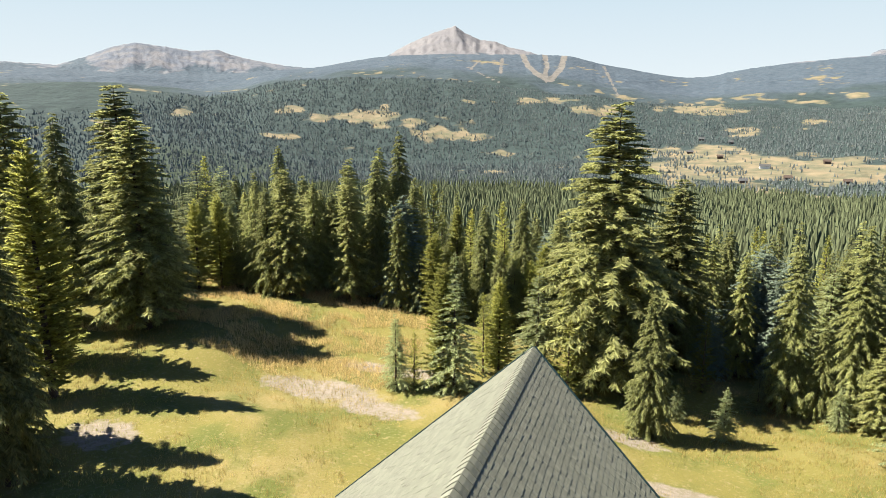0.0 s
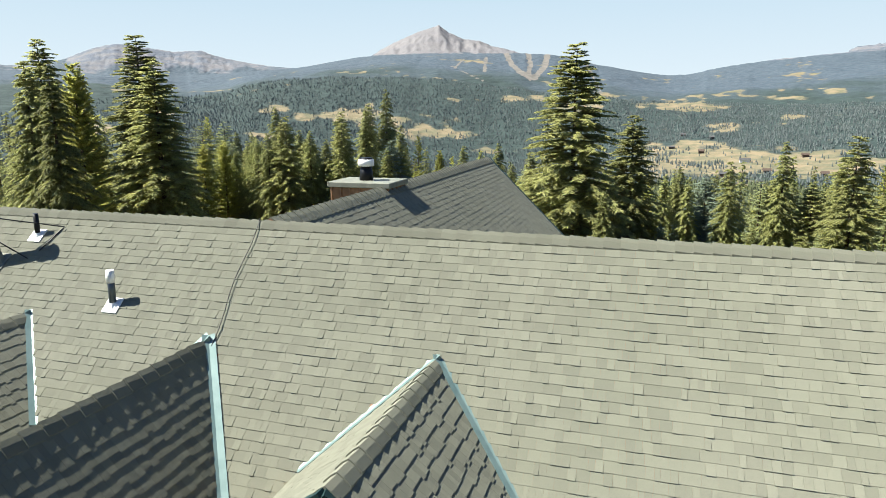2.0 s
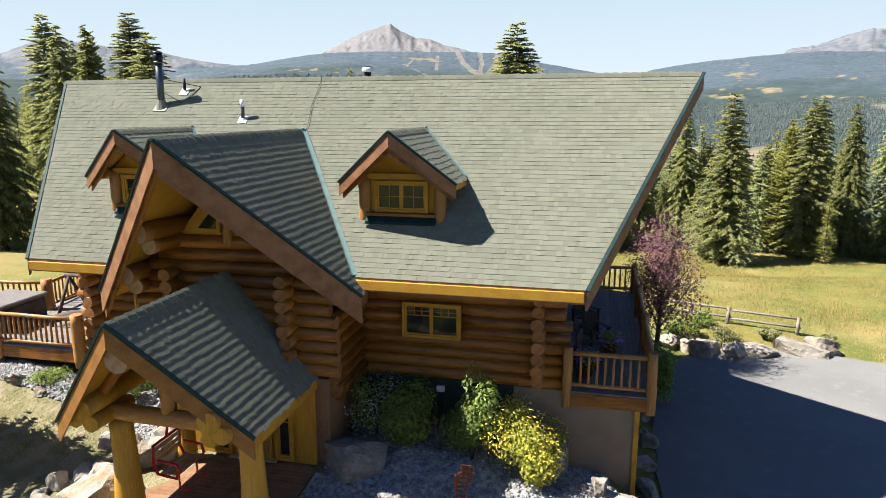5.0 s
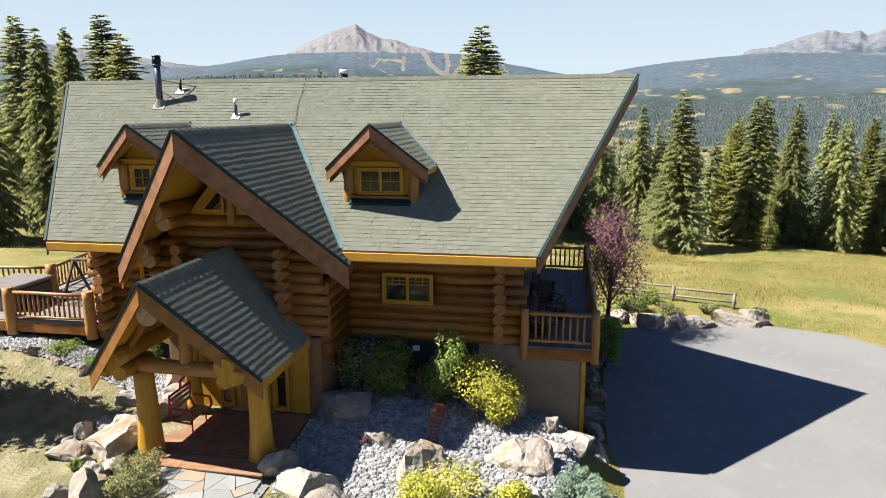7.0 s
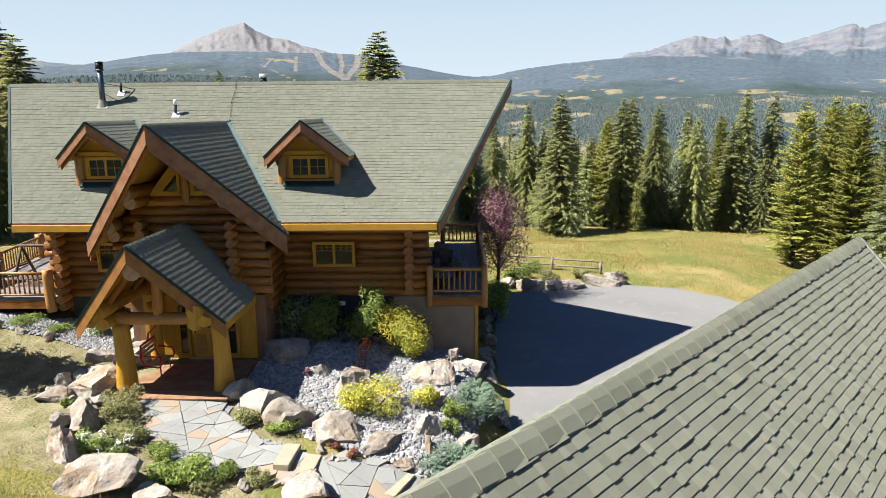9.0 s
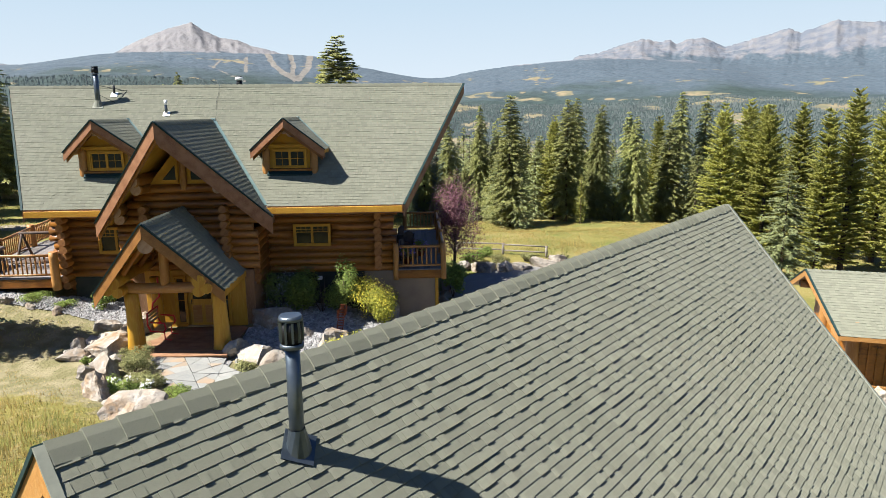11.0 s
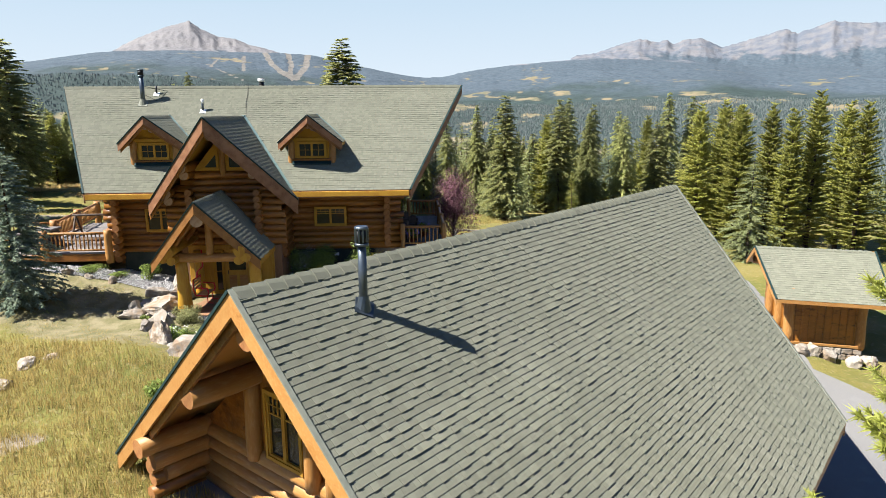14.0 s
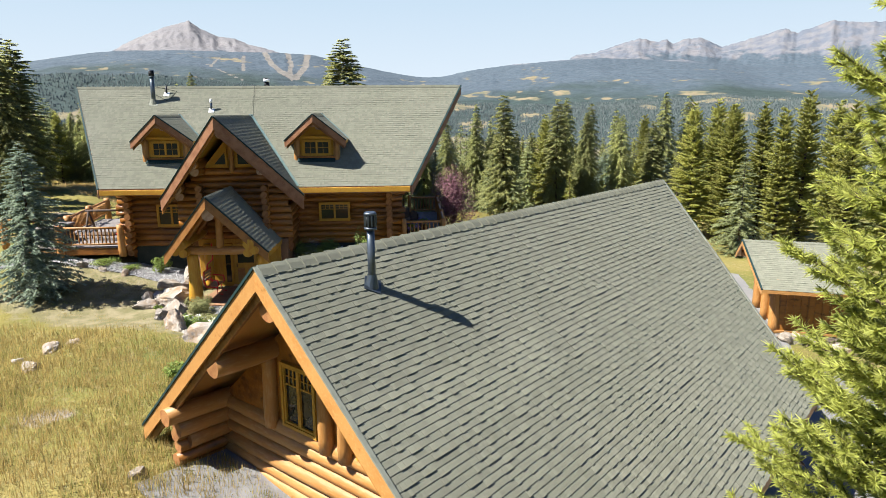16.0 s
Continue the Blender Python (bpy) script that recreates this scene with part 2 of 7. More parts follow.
# ---- builders ----
def mesh_data(name, verts, faces, mats, smooth=False, index=None):
    me = bpy.data.meshes.new(name)
    me.from_pydata([tuple(v) for v in verts], [], [tuple(f) for f in faces])
    for m in mats if isinstance(mats, (list, tuple)) else [mats]:
        me.materials.append(m)
    if index is not None:
        me.polygons.foreach_set("material_index", index)
    if smooth:
        me.polygons.foreach_set("use_smooth", [True] * len(me.polygons))
    me.update()
    return me


def under(ob, parent):
    ob.parent = parent
    ob.matrix_parent_inverse = parent.matrix_world.inverted() if parent.parent is None else (parent.parent.matrix_world @ parent.matrix_parent_inverse @ parent.matrix_basis).inverted()
    return ob


def piece(name, verts, faces, mats, parent=None, label="", smooth=False, index=None):
    ob = new(name, mesh_data(name, verts, faces, mats, smooth, index))
    if parent is not None:
        under(ob, parent)
    return tagged(ob, label)


def part(name, bm, mat, parent, label="", smooth=False):
    me = bpy.data.meshes.new(name)
    bm.to_mesh(me)
    bm.free()
    for m in mat if isinstance(mat, (list, tuple)) else [mat]:
        me.materials.append(m)
    if smooth:
        me.polygons.foreach_set("use_smooth", [True] * len(me.polygons))
    ob = new(name, me)
    if parent is not None:
        under(ob, parent)
    return tagged(ob, label)


def thing(name, place, label, category, group="", kind=""):
    ob = new(name)
    ob.matrix_basis = Matrix.Translation(place)
    ob.matrix_world = Matrix.Translation(place)
    return tagged(ob, label, category, group, kind)


def box(name, lo, hi, mat, parent, label="", m=None, bevel=0.015):
    bm = bmesh.new()
    bmesh.ops.create_cube(bm, size=1)
    for v in bm.verts:
        v.co = Vector([(a + b) / 2 + c * (b - a) for a, b, c in zip(lo, hi, v.co)])
    if bevel:
        bmesh.ops.bevel(bm, geom=list(bm.edges), offset=min(bevel, 0.3 * min(b - a for a, b in zip(lo, hi))), segments=1, affect="EDGES")
    if m is not None:
        bm.transform(m)
    return part(name, bm, mat, parent, label)


def beam(name, a, b, w, h, mat, parent, label="", up=(0, 0, 1), bevel=0.012):
    """A squared timber from a to b, w wide and h high, its top along up."""
    a, b = Vector(a), Vector(b)
    d = (b - a)
    x = d.normalized()
    y = Vector(up).cross(x).normalized()
    z = x.cross(y)
    m = Matrix((x, y, z)).transposed().to_4x4()
    m.translation = (a + b) / 2
    return box(name, (-d.length / 2, -w / 2, -h / 2), (d.length / 2, w / 2, h / 2), mat, parent, label, m, bevel)


def log_arrays(length, r0, r1, rng, sides=14, rings=6, wob=0.03):
    """A log along +x from 0 to length; sides are faces 0.., the two ends last."""
    verts, faces = [], []
    ph = rng.random() * 6.3
    for i in range(rings + 1):
        u = i / rings
        r = r0 + (r1 - r0) * u
        cy, cz = wob * r * math.sin(2.3 * u * 3 + ph), wob * r * math.cos(1.7 * u * 3 + ph)
        for k in range(sides):
            a = 2 * math.pi * k / sides
            q = r * (1 + 0.03 * math.sin(3 * a + ph + 2 * u) + 0.02 * rng.uniform(-1, 1))
            if i in (0, rings):
                q *= 0.955
            verts.append((length * u + (0.018 if i == 0 else -0.018 if i == rings else 0) * 0, cy + q * math.cos(a), cz + q * math.sin(a)))
    for i in range(rings):
        for k in range(sides):
            a, b = i * sides + k, i * sides + (k + 1) % sides
            faces.append((a, b, b + sides, a + sides))
    faces.append(tuple(reversed(range(sides))))
    faces.append(tuple(range(rings * sides, (rings + 1) * sides)))
    return verts, faces


def log(name, a, b, r0, r1, parent, mat=None, rng=random, label="", sides=14, rings=6, wob=0.06, end=None):
    a, b = Vector(a), Vector(b)
    verts, faces = log_arrays((b - a).length, r0, r1, rng, sides, rings, wob)
    me = mesh_data(name, verts, faces, [mat or M_LOG, end or M_LOG_END], False, [0] * (len(faces) - 2) + [1, 1])
    me.polygons.foreach_set("use_smooth", [True] * (len(faces) - 2) + [False, False])
    ob = new(name, me)
    q = (b - a).to_track_quat("X", "Z")
    ob.matrix_basis = Matrix.Translation(a) @ q.to_matrix().to_4x4()
    under(ob, parent)
    return tagged(ob, label)


# ---- ground and distance ----
SPOTS = [(-23, 31, -0.2), (-21, 45, -1.6), (-32, 45, 0.2), (-14, 44, -1.6), (11, 55, -5), (5, 56, -4.2), (17, 44, -3.3), (14, 17, -0.7), (22, 17, -0.95), (14, 2, -1.35), (20, 7, -1.22), (14, 9, -1.2), 
         (-5, -4, 0.35), (-3, -11, 1.2), (0, -15, 1.1), (-14, 8, 1.7), (3, -5, 0.2), (9.5, -8, -0.9), (14, -4, -1.3), (23, -5, -1.3), (30, -20, -1.6), (4, -30, 0.6), (-25, 5, 2.2), (18, -22, -1.4), 
         (-60, 60, 1), (45, 60, -6.5), (0, 90, -7.5), (40, 20, -2.6), (4, 1, 0.85), (8.6, 1, 0.1), (10.3, 3, -1.1), (-3, -1, 0.7), (0, -4, 0.4), (6.5, -5, 0.15), (11, 12.8, -1.1), (18, 14, -1), 
         (7, -2, 0.4), (24, 0, -1.25), (20, -8, -1.3), (-9, 1, 1.72), (-7, -1, 1.1), (26.8, -5.6, -1.85), (28.3, -6, -1.9)]


DRIVE_LEFT = ([-26, -14, -9, -6, -3, 0, 4, 10, 13.2, 15], [13, 12.5, 10.4, 9.8, 10.2, 10.5, 10.3, 10.6, 11.6, 14.5])
DRIVE_RIGHT = ([-26, -12, -7, 2, 6, 10, 12.5, 14, 15], [30, 26, 24.5, 27.5, 28.5, 25, 23.3, 21.5, 18.5])


def drive_edges(y):
    return float(np.interp(y, *DRIVE_LEFT)), float(np.interp(y, *DRIVE_RIGHT))


def near_height(x, y):
    top, weight = 0.0, 0.0
    for a, b, c in SPOTS:
        w = 1.0 / ((x - a) ** 2 + (y - b) ** 2 + 4.0) ** 1.7
        top, weight = top + w * c, weight + w
    z = top / weight
    if -29 < y < 18 and 8 < x < 33:
        left, right = drive_edges(y)
        inner = min(x - left, right - x, 15 - y, y + 26)
        u = min(1.0, max(0.0, (inner + 1.6) / 1.6))
        flat = -1.38 + 0.022 * y + 0.006 * (x - 13.5)
        z += (flat - z) * u * u * (3 - 2 * u)
    return z


# forested ridge, foothill crest and valley floor: bearing, degrees above the eye's level
RIDGE_LINE = [(-70, 3.3), (-52, 3.3), (-47, 3.0), (-38, 2.9), (-29.4, 3.65), (-27.2, 4.08), (-25, 4.48), (-22.8, 4.78), (-17.7, 4.92), (-11.5, 4.88), (-8.2, 4.8), (-6.2, 4.28), (-3.6, 3.74), (-1.3, 3.3), (1.2, 2.88), (3.2, 2.96), (5.1, 3.4), (8.7, 3.84), (11.3, 4.05), (15.7, 4.3), (20.3, 4.05), (23.3, 3.85), (28.3, 3.1), (36, 2.9), (48, 3.4)]
FOOTHILL = [(-70, 1.8), (-52, 1.9), (-44.5, 2.0), (-38, 1.2), (-35, 1.6), (-32, 2.6), (-27.2, 3.3), (-22.5, 3.3), (-17.7, 3.0), (-12.9, 2.25), (-8.1, 1.75), (-3.5, 1.1), (1, 0.65), (9, 0.5), (18, 0.9), (26, 1.2), (35, 0.6), (48, 0.6)]
VALLEY = [(-70, -1.6), (-52, -1.6), (-41, -1.7), (-27.4, -4.0), (-12.7, -4.1), (1.3, -3.0), (15.5, -2.1), (30, -2.0), (48, -2.0)]
# bare summits: bearing, degrees
WEST_RANGE = [(-56, 3.2), (-51.8, 3.5), (-48.3, 3.4), (-46.4, 4.07), (-44.5, 4.89), (-42.9, 5.25), (-40.9, 5.04), (-38.9, 4.78), (-36.9, 4.93), (-35.9, 4.57), (-34.1, 4.18), (-31.9, 3.83), (-28.5, 3.5)]
BARE_PEAK = [(-25, 3.6), (-23.1, 4.78), (-21.5, 5.71), (-19.3, 6.63), (-17.5, 7.2), (-16.7, 6.64), (-15.4, 6.06), (-14.1, 5.93), (-12.9, 5.46), (-11.6, 5.18), (-10.7, 4.88), (-9, 4.2)]
EAST_RANGE = [(12.6, 3.6), (13.4, 4.0), (14.3, 4.54), (15.7, 4.64), (17, 5.09), (19.3, 5.73), (20.6, 5.42), (21.5, 5.56), (21.9, 5.19), (22.7, 5.5), (24, 5.62), (25.5, 4.87), (26.1, 4.93), (28.5, 5.57), (29.9, 5.97), (30.7, 5.6), (31.8, 5.93), (32.9, 6.33), (35.3, 6), (39, 6.1), (48, 5.6)]
EYE_HEIGHT = 12.0


def along(line, az):
    return float(np.interp(az, [p[0] for p in line], [p[1] for p in line]))


def ridge_degrees(az):
    return 0.25 * sum(along(RIDGE_LINE, az + d) for d in (-0.6, -0.2, 0.2, 0.6)) + 0.05 * noise.noise((az * 0.5, 3, 0)) + 0.035 * noise.noise((az * 2.4, 9, 0))


def summit_degrees(az):
    if not (-56 < az < -28.5 or -25 < az < -9 or az > 12.6):
        return 0.0
    best = along(WEST_RANGE if az < -28 else BARE_PEAK if az < 0 else EAST_RANGE, az)
    rough = 1.0 if az > 8 else 0.5
    return best + rough * (0.12 * (0.4 - abs(noise.noise((az * 1.6, 8, 2)))) + 0.1 * noise.noise((az * 3.1, 4, 8)) + 0.05 * noise.noise((az * 7.0, 4, 3)))


def gully(az, u):
    """Rock ribs and chutes that run down a bare slope."""
    a = az + 0.5 * noise.noise((az * 0.3, u * 2.0, 11))
    return 0.6 * abs(noise.noise((a * 0.8 + u, u * 1.6, 5))) + 0.4 * abs(noise.noise((a * 2.1 - u, u * 4.0, 9))) + 0.22 * abs(noise.noise((a * 5.0, u * 9.0, 14)))


def height(x, y):
    r = math.hypot(x, y)
    z = near_height(x, y) - 0.0032 * max(0.0, r - 74) ** 2 if r < 160 else 0.0
    if r < 90:
        on_drive = 0.1 if -26 < y < 15 and drive_edges(y)[0] < x < drive_edges(y)[1] else 1.0
        return z + on_drive * (0.12 * noise.noise((x * 0.23, y * 0.23, 0)) + 0.05 * noise.noise((x * 0.8, y * 0.8, 4)))
    az = math.degrees(math.atan2(x, y))
    if r < 950:
        u = (r - 90) / 860
        low = -15 - 78 * u ** 0.75 + 5 * noise.noise((x * 0.006, y * 0.006, 2)) * min(1, u * 4)
    else:
        ridge = ridge_degrees(az)
        floor, hill = along(VALLEY, az), along(FOOTHILL, az) + 0.12 * noise.noise((az * 0.4, 2, 6))
        if r < 1500:
            u = (r - 950) / 550
            deg = -6.2 + (floor + 6.2) * u
        elif r < 2300:
            u = (r - 1500) / 800
            deg = floor + (hill - floor) * (1 - (1 - u) ** 1.6)
        else:
            u = min(1, (r - 2300) / 1600)
            deg = hill + (ridge - hill) * (1 - (1 - u) ** 1.3) - 0.3 * math.exp(-((u - 0.1) / 0.1) ** 2)
        if r < 3900:
            u = (r - 950) / 2950
            deg += 0.45 * noise.fractal((x * 0.0016, y * 0.0016, 7), 0.9, 2.1, 5) * min(1, 5 * u) * min(1, 5 * (1 - u))
        else:
            u = (r - 3900) / 700
            top = summit_degrees(az)
            if top <= ridge:
                deg = ridge - 1.5 * u
            elif u < 1:
                deg = ridge - 0.2 * math.sin(math.pi * min(1, u * 2)) + (top - ridge) * u ** 1.1
                deg -= 0.42 * (gully(az, u) - 0.15) * min(1, (top - ridge) * 0.9) * math.sin(math.pi * min(1, u * 1.02)) ** 0.7
            else:
                deg = top - (u - 1) * 6
        low = EYE_HEIGHT + r * math.tan(radians(deg))
    if r < 160:
        u = (r - 90) / 70
        u = u * u * (3 - 2 * u)
        return z * (1 - u) + low * u
    return low


# clearings: bearing and degrees of the middle, half breadth and half height in degrees
CLEARINGS = [(-31.6, 0.2, 2.2, 0.42), (-29.2, -0.45, 1.7, 0.36), (-25, -0.25, 2.9, 0.6), (-32.1, -1.8, 1.9, 0.25), (-26.4, -3.0, 1.0, 0.3), (-23.3, -1.3, 0.8, 0.3), (-8.6, 1.1, 3.0, 0.32), (-5.8, 0.45, 2.0, 0.6), (-12.7, -3.0, 2.8, 0.3), (-19.6, -1.5, 1.9, 0.45), (-15.2, -1.8, 2.2, 0.35),
             (5.8, -1.3, 1.8, 0.4), (10.8, -0.4, 1.1, 0.25), (13.4, 1.5, 1.0, 0.28), (-15.2, 1.1, 1.5, 0.16), (-40, 0.05, 0.9, 0.3), (8.5, -4.3, 10.5, 1.5), (-0.5, -2.8, 2.0, 0.4), (24.5, 1.3, 1.9, 0.22), (9.5, 1.0, 2.4, 0.22), (34.5, 0.05, 2.0, 0.25), (27.6, -0.8, 1.4, 0.6), (20.7, 0.2, 1.2, 0.2)]
# ski runs: bearing and degrees at foot and head, half breadth in degrees
RUNS = [(-9.45, 2.75, -10.45, 3.3, 0.4), (-10.45, 3.3, -11.3, 3.95, 0.26), (-11.3, 3.95, -11.75, 4.8, 0.24), (-9.9, 3.1, -9.7, 3.9, 0.2), (-9.7, 3.9, -9.95, 4.85, 0.2), (-9.45, 2.75, -8.55, 3.75, 0.3), (-8.55, 3.75, -8.3, 4.8, 0.26), (-13.2, 2.4, -16.1, 3.75, 0.12), (-16.2, 3.7, -15.4, 4.4, 0.1), (-13.6, 3.4, -13.5, 4.5, 0.14), (-3.8, 1.6, -5.0, 3.7, 0.1)]


def clear_value(az, r, deg, x, y):
    """Above 0.5 in the open meadows of the valley."""
    wob = 0.75 * noise.noise((x * 0.005, y * 0.005, 3)) + 0.55 * noise.noise((x * 0.018, y * 0.018, 6))
    best = 0.0
    if r > 1300:
        best = 0.5 + 1.2 * (noise.noise((x * 0.004, y * 0.004, 12)) + wob * 0.8 + 0.5 * noise.noise((x * 0.03, y * 0.03, 15)) - (0.55 if -34 < az < 16 else 0.72))
    for a, c, da, dc in CLEARINGS:
        best = max(best, 0.5 + 0.5 * (0.8 + wob * 2.1 - ((az - a) / da) ** 2 - ((deg - c) / dc) ** 2))
    return best


def in_clearing(az, r, x, y, z):
    return clear_value(az, r, math.degrees(math.atan2(z - EYE_HEIGHT, r)), x, y) > 0.5


BARE = [(-19, 42, 4.5, 1.7), (-26, 30, 2.2, 1.6), (-14, 40.5, 3, 1.2), (-15, 47, 5, 1.0), (2, 45, 2.5, 1.2), (5, 38, 3, 1.0), (-2, -16, 0.8, 0.5), (7, 30, 3, 1.2)]


def near_cover(x, y):
    """lawn, bare: above 0.5 inside."""
    edge = min(x + 11, 4 - x, y + 14, 3.5 - y, y + 0.45 * x + 9.5)
    bare = max(0.5 + 0.45 * (1 - ((x - a) / da) ** 2 - ((y - c) / dc) ** 2) for a, c, da, dc in BARE)
    return 0.5 + 0.35 * edge, bare


def far_cover(az, r, deg, x, y):
    """Two haze tints by distance, clear, stone, haze-blue stone, run: above 0.5 inside."""
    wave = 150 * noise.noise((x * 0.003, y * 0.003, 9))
    stone = 0.5 + 0.9 * (deg - 4.75 - 0.3 * noise.noise((az * 0.6, r * 0.004, 2))) if r > 3900 and -27 <= az <= 8 else 0.0
    # rock of the side ranges, its blue partly painted haze
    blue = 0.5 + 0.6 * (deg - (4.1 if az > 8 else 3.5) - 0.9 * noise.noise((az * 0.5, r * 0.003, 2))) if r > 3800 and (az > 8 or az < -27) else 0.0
    run = 0.0
    if r > 2500 and deg > 1.5:
        for a0, d0, a1, d1, half in RUNS:
            u = (deg - d0) / (d1 - d0)
            if -0.1 < u < 1.1:
                run = max(run, 0.5 + 2.2 * (half - abs(az - a0 - (a1 - a0) * u)))
    # first two values: painted blue haze, rising with distance
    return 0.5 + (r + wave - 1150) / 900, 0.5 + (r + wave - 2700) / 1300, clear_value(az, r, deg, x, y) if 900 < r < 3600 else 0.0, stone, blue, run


def ground_sheet():
    radii = [0.9 * i for i in range(1, 80)]
    while radii[-1] < 4750:
        radii.append(radii[-1] * 1.034 if radii[-1] < 1000 else radii[-1] + (45 if radii[-1] < 2900 else 33))
    angles = list(np.arange(-60, 46, 0.13)) + list(np.arange(46, 48, 0.5)) + list(np.arange(48, 298, 2.0))
    n = len(angles)
    verts, faces, index = [(0, 0, height(0.01, 0.01))], [], []
    for r in radii:
        for a in angles:
            x, y = r * math.sin(radians(a)), r * math.cos(radians(a))
            verts.append((x, y, height(x, y)))
    values = {"lawn": [0.0], "bare": [0.0], "mid_haze": [0.0], "far_haze": [0.0], "clear": [0.0], "stone": [0.0], "hazed_stone": [0.0], "run": [0.0]}
    for i, r in enumerate(radii):
        for k, a in enumerate(angles):
            x, y, z = verts[1 + i * n + k]
            near = near_cover(x, y) if r < 75 else (0.0, 0.0)
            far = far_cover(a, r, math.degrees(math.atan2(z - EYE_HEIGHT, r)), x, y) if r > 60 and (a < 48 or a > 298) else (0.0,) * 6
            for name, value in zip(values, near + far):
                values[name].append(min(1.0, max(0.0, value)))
    for k in range(n):
        faces.append((0, 1 + (k + 1) % n, 1 + k))
        index.append(0)
    for i in range(len(radii) - 1):
        for k in range(n):
            a, b = 1 + i * n + k, 1 + i * n + (k + 1) % n
            faces.append((a, b, b + n, a + n))
            index.append(0 if radii[i] < 75 else 1)
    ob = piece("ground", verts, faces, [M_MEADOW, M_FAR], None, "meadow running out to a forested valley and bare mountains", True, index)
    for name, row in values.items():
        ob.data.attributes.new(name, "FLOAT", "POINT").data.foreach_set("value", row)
    return tagged(ob, "", "ground", "", "structure")


ground_sheet()


def sky_backdrop():
    """The pale haze of the low sky, all round behind the mountains."""
    m = bpy.data.materials.new("pale_low_sky")
    m.use_nodes = True
    n, l = m.node_tree.nodes, m.node_tree.links
    n.remove(n["Principled BSDF"])
    geo = n.new("ShaderNodeNewGeometry")
    split = n.new("ShaderNodeSeparateXYZ")
    l.new(geo.outputs["Position"], split.inputs[0])
    rng = n.new("ShaderNodeMapRange")
    rng.inputs["From Min"].default_value, rng.inputs["From Max"].default_value = 150, 860
    l.new(split.outputs["Z"], rng.inputs["Value"])
    mix = n.new("ShaderNodeMix")
    mix.data_type = "RGBA"
    mix.inputs["A"].default_value, mix.inputs["B"].default_value = (0.235, 0.236, 0.215, 1), (0.182, 0.202, 0.199, 1)
    l.new(rng.outputs[0], mix.inputs["Factor"])
    em = n.new("ShaderNodeEmission")
    l.new(mix.outputs["Result"], em.inputs["Color"])
    l.new(em.outputs[0], n["Material Output"].inputs["Surface"])
    sides = 96
    verts = [(4880 * math.sin(6.28319 * k / sides), 4880 * math.cos(6.28319 * k / sides), z) for z in (-400, 845) for k in range(sides)]
    ob = piece("backdrop", verts, [(k, (k + 1) % sides, sides + (k + 1) % sides, sides + k) for k in range(sides)], m, None, "pale blue hazy sky low over the mountains", True)
    tagged(ob, "", "sky", "", "structure")


sky_backdrop()


# ---- roofs ----
class Roof:
    """One roof slope: origin at the low edge, along runs with the low edge, up climbs it; out is the normal."""

    def __init__(self, origin, along, up):
        self.o, self.a, self.s = Vector(origin), Vector(along).normalized(), Vector(up).normalized()
        self.n = self.a.cross(self.s).normalized()

    def at(self, e, s, h=0.0):
        return self.o + self.a * e + self.s * s + self.n * h


def slab(name, slope, corners, thick, mat, parent, label=""):
    top = [slope.at(e, s, 0) for e, s in corners]
    low = [slope.at(e, s, 0) - Vector((0, 0, thick / slope.n.z)) for e, s in corners]
    n = len(corners)
    faces = [tuple(range(n)), tuple(reversed(range(n, 2 * n)))] + [(i, n + i, n + (i + 1) % n, (i + 1) % n) for i in range(n)]
    return piece(name, top + low, faces, mat, parent, label)


def shingles(slope, length, low, high, parent, mat, exposure=0.172, width=0.3, thick=0.012, holes=(), seed=1, singles=None, even=False):
    """Courses of shingles on a slope of that length; low(s), high(s): the ends of the course at s. holes: functions of (e, s) that are true where no shingle lies."""
    rng = random.Random(seed)
    verts, faces = [], []
    count = 0
    rows = int(length / exposure)
    for i in range(rows):
        s0 = i * exposure
        s1 = min(length, s0 + exposure + 0.012)
        e = low(s0 + exposure / 2) - rng.random() * width
        end = high(s0 + exposure / 2)
        start = low(s0 + exposure / 2)
        while e < end:
            high_tab = rng.random() < 0.42
            w = width * (rng.uniform(0.2, 0.42) if high_tab else rng.uniform(0.3, 0.95))
            if even:
                w = rng.uniform(0.07, 0.13) if high_tab else rng.uniform(0.08, 0.17)
            a, b = max(e, start), min(e + w, end)
            e += w
            if b - a < 0.03 or any(h((a + b) / 2, s0 + exposure / 2) for h in holes):
                continue
            t = thick * (rng.uniform(0.95, 1.05) if even else rng.uniform(1.35, 1.6) if high_tab else rng.uniform(0.72, 0.85))
            drop = rng.uniform(0.022, 0.05) if even and high_tab else 0.006 if high_tab else 0
            pts = [slope.at(a + 0.001, s0 - drop, t), slope.at(b - 0.001, s0 - drop, t), slope.at(b - 0.001, s1, 0.003), slope.at(a + 0.001, s1, 0.003), slope.at(a + 0.001, s0 - drop, 0), slope.at(b - 0.001, s0 - drop, 0), slope.at(b - 0.001, s1, 0), slope.at(a + 0.001, s1, 0)]
            if singles and count < 300 and singles(a, s0):
                count += 1
                c = pts[4]
                ob = piece("shingle", [p - c for p in pts], [(0, 1, 2, 3), (4, 5, 1, 0), (5, 6, 2, 1), (7, 4, 0, 3)], mat)
                ob.matrix_basis = Matrix.Translation(c)
                under(ob, parent)
                continue
            k = len(verts)
            verts += pts
            faces += [(k, k + 1, k + 2, k + 3), (k + 4, k + 5, k + 1, k), (k + 5, k + 6, k + 2, k + 1), (k + 7, k + 4, k, k + 3)]
    ob = piece("shingle_field", verts, faces, mat, parent)
    return tagged(ob, "", "", "", "stuff")


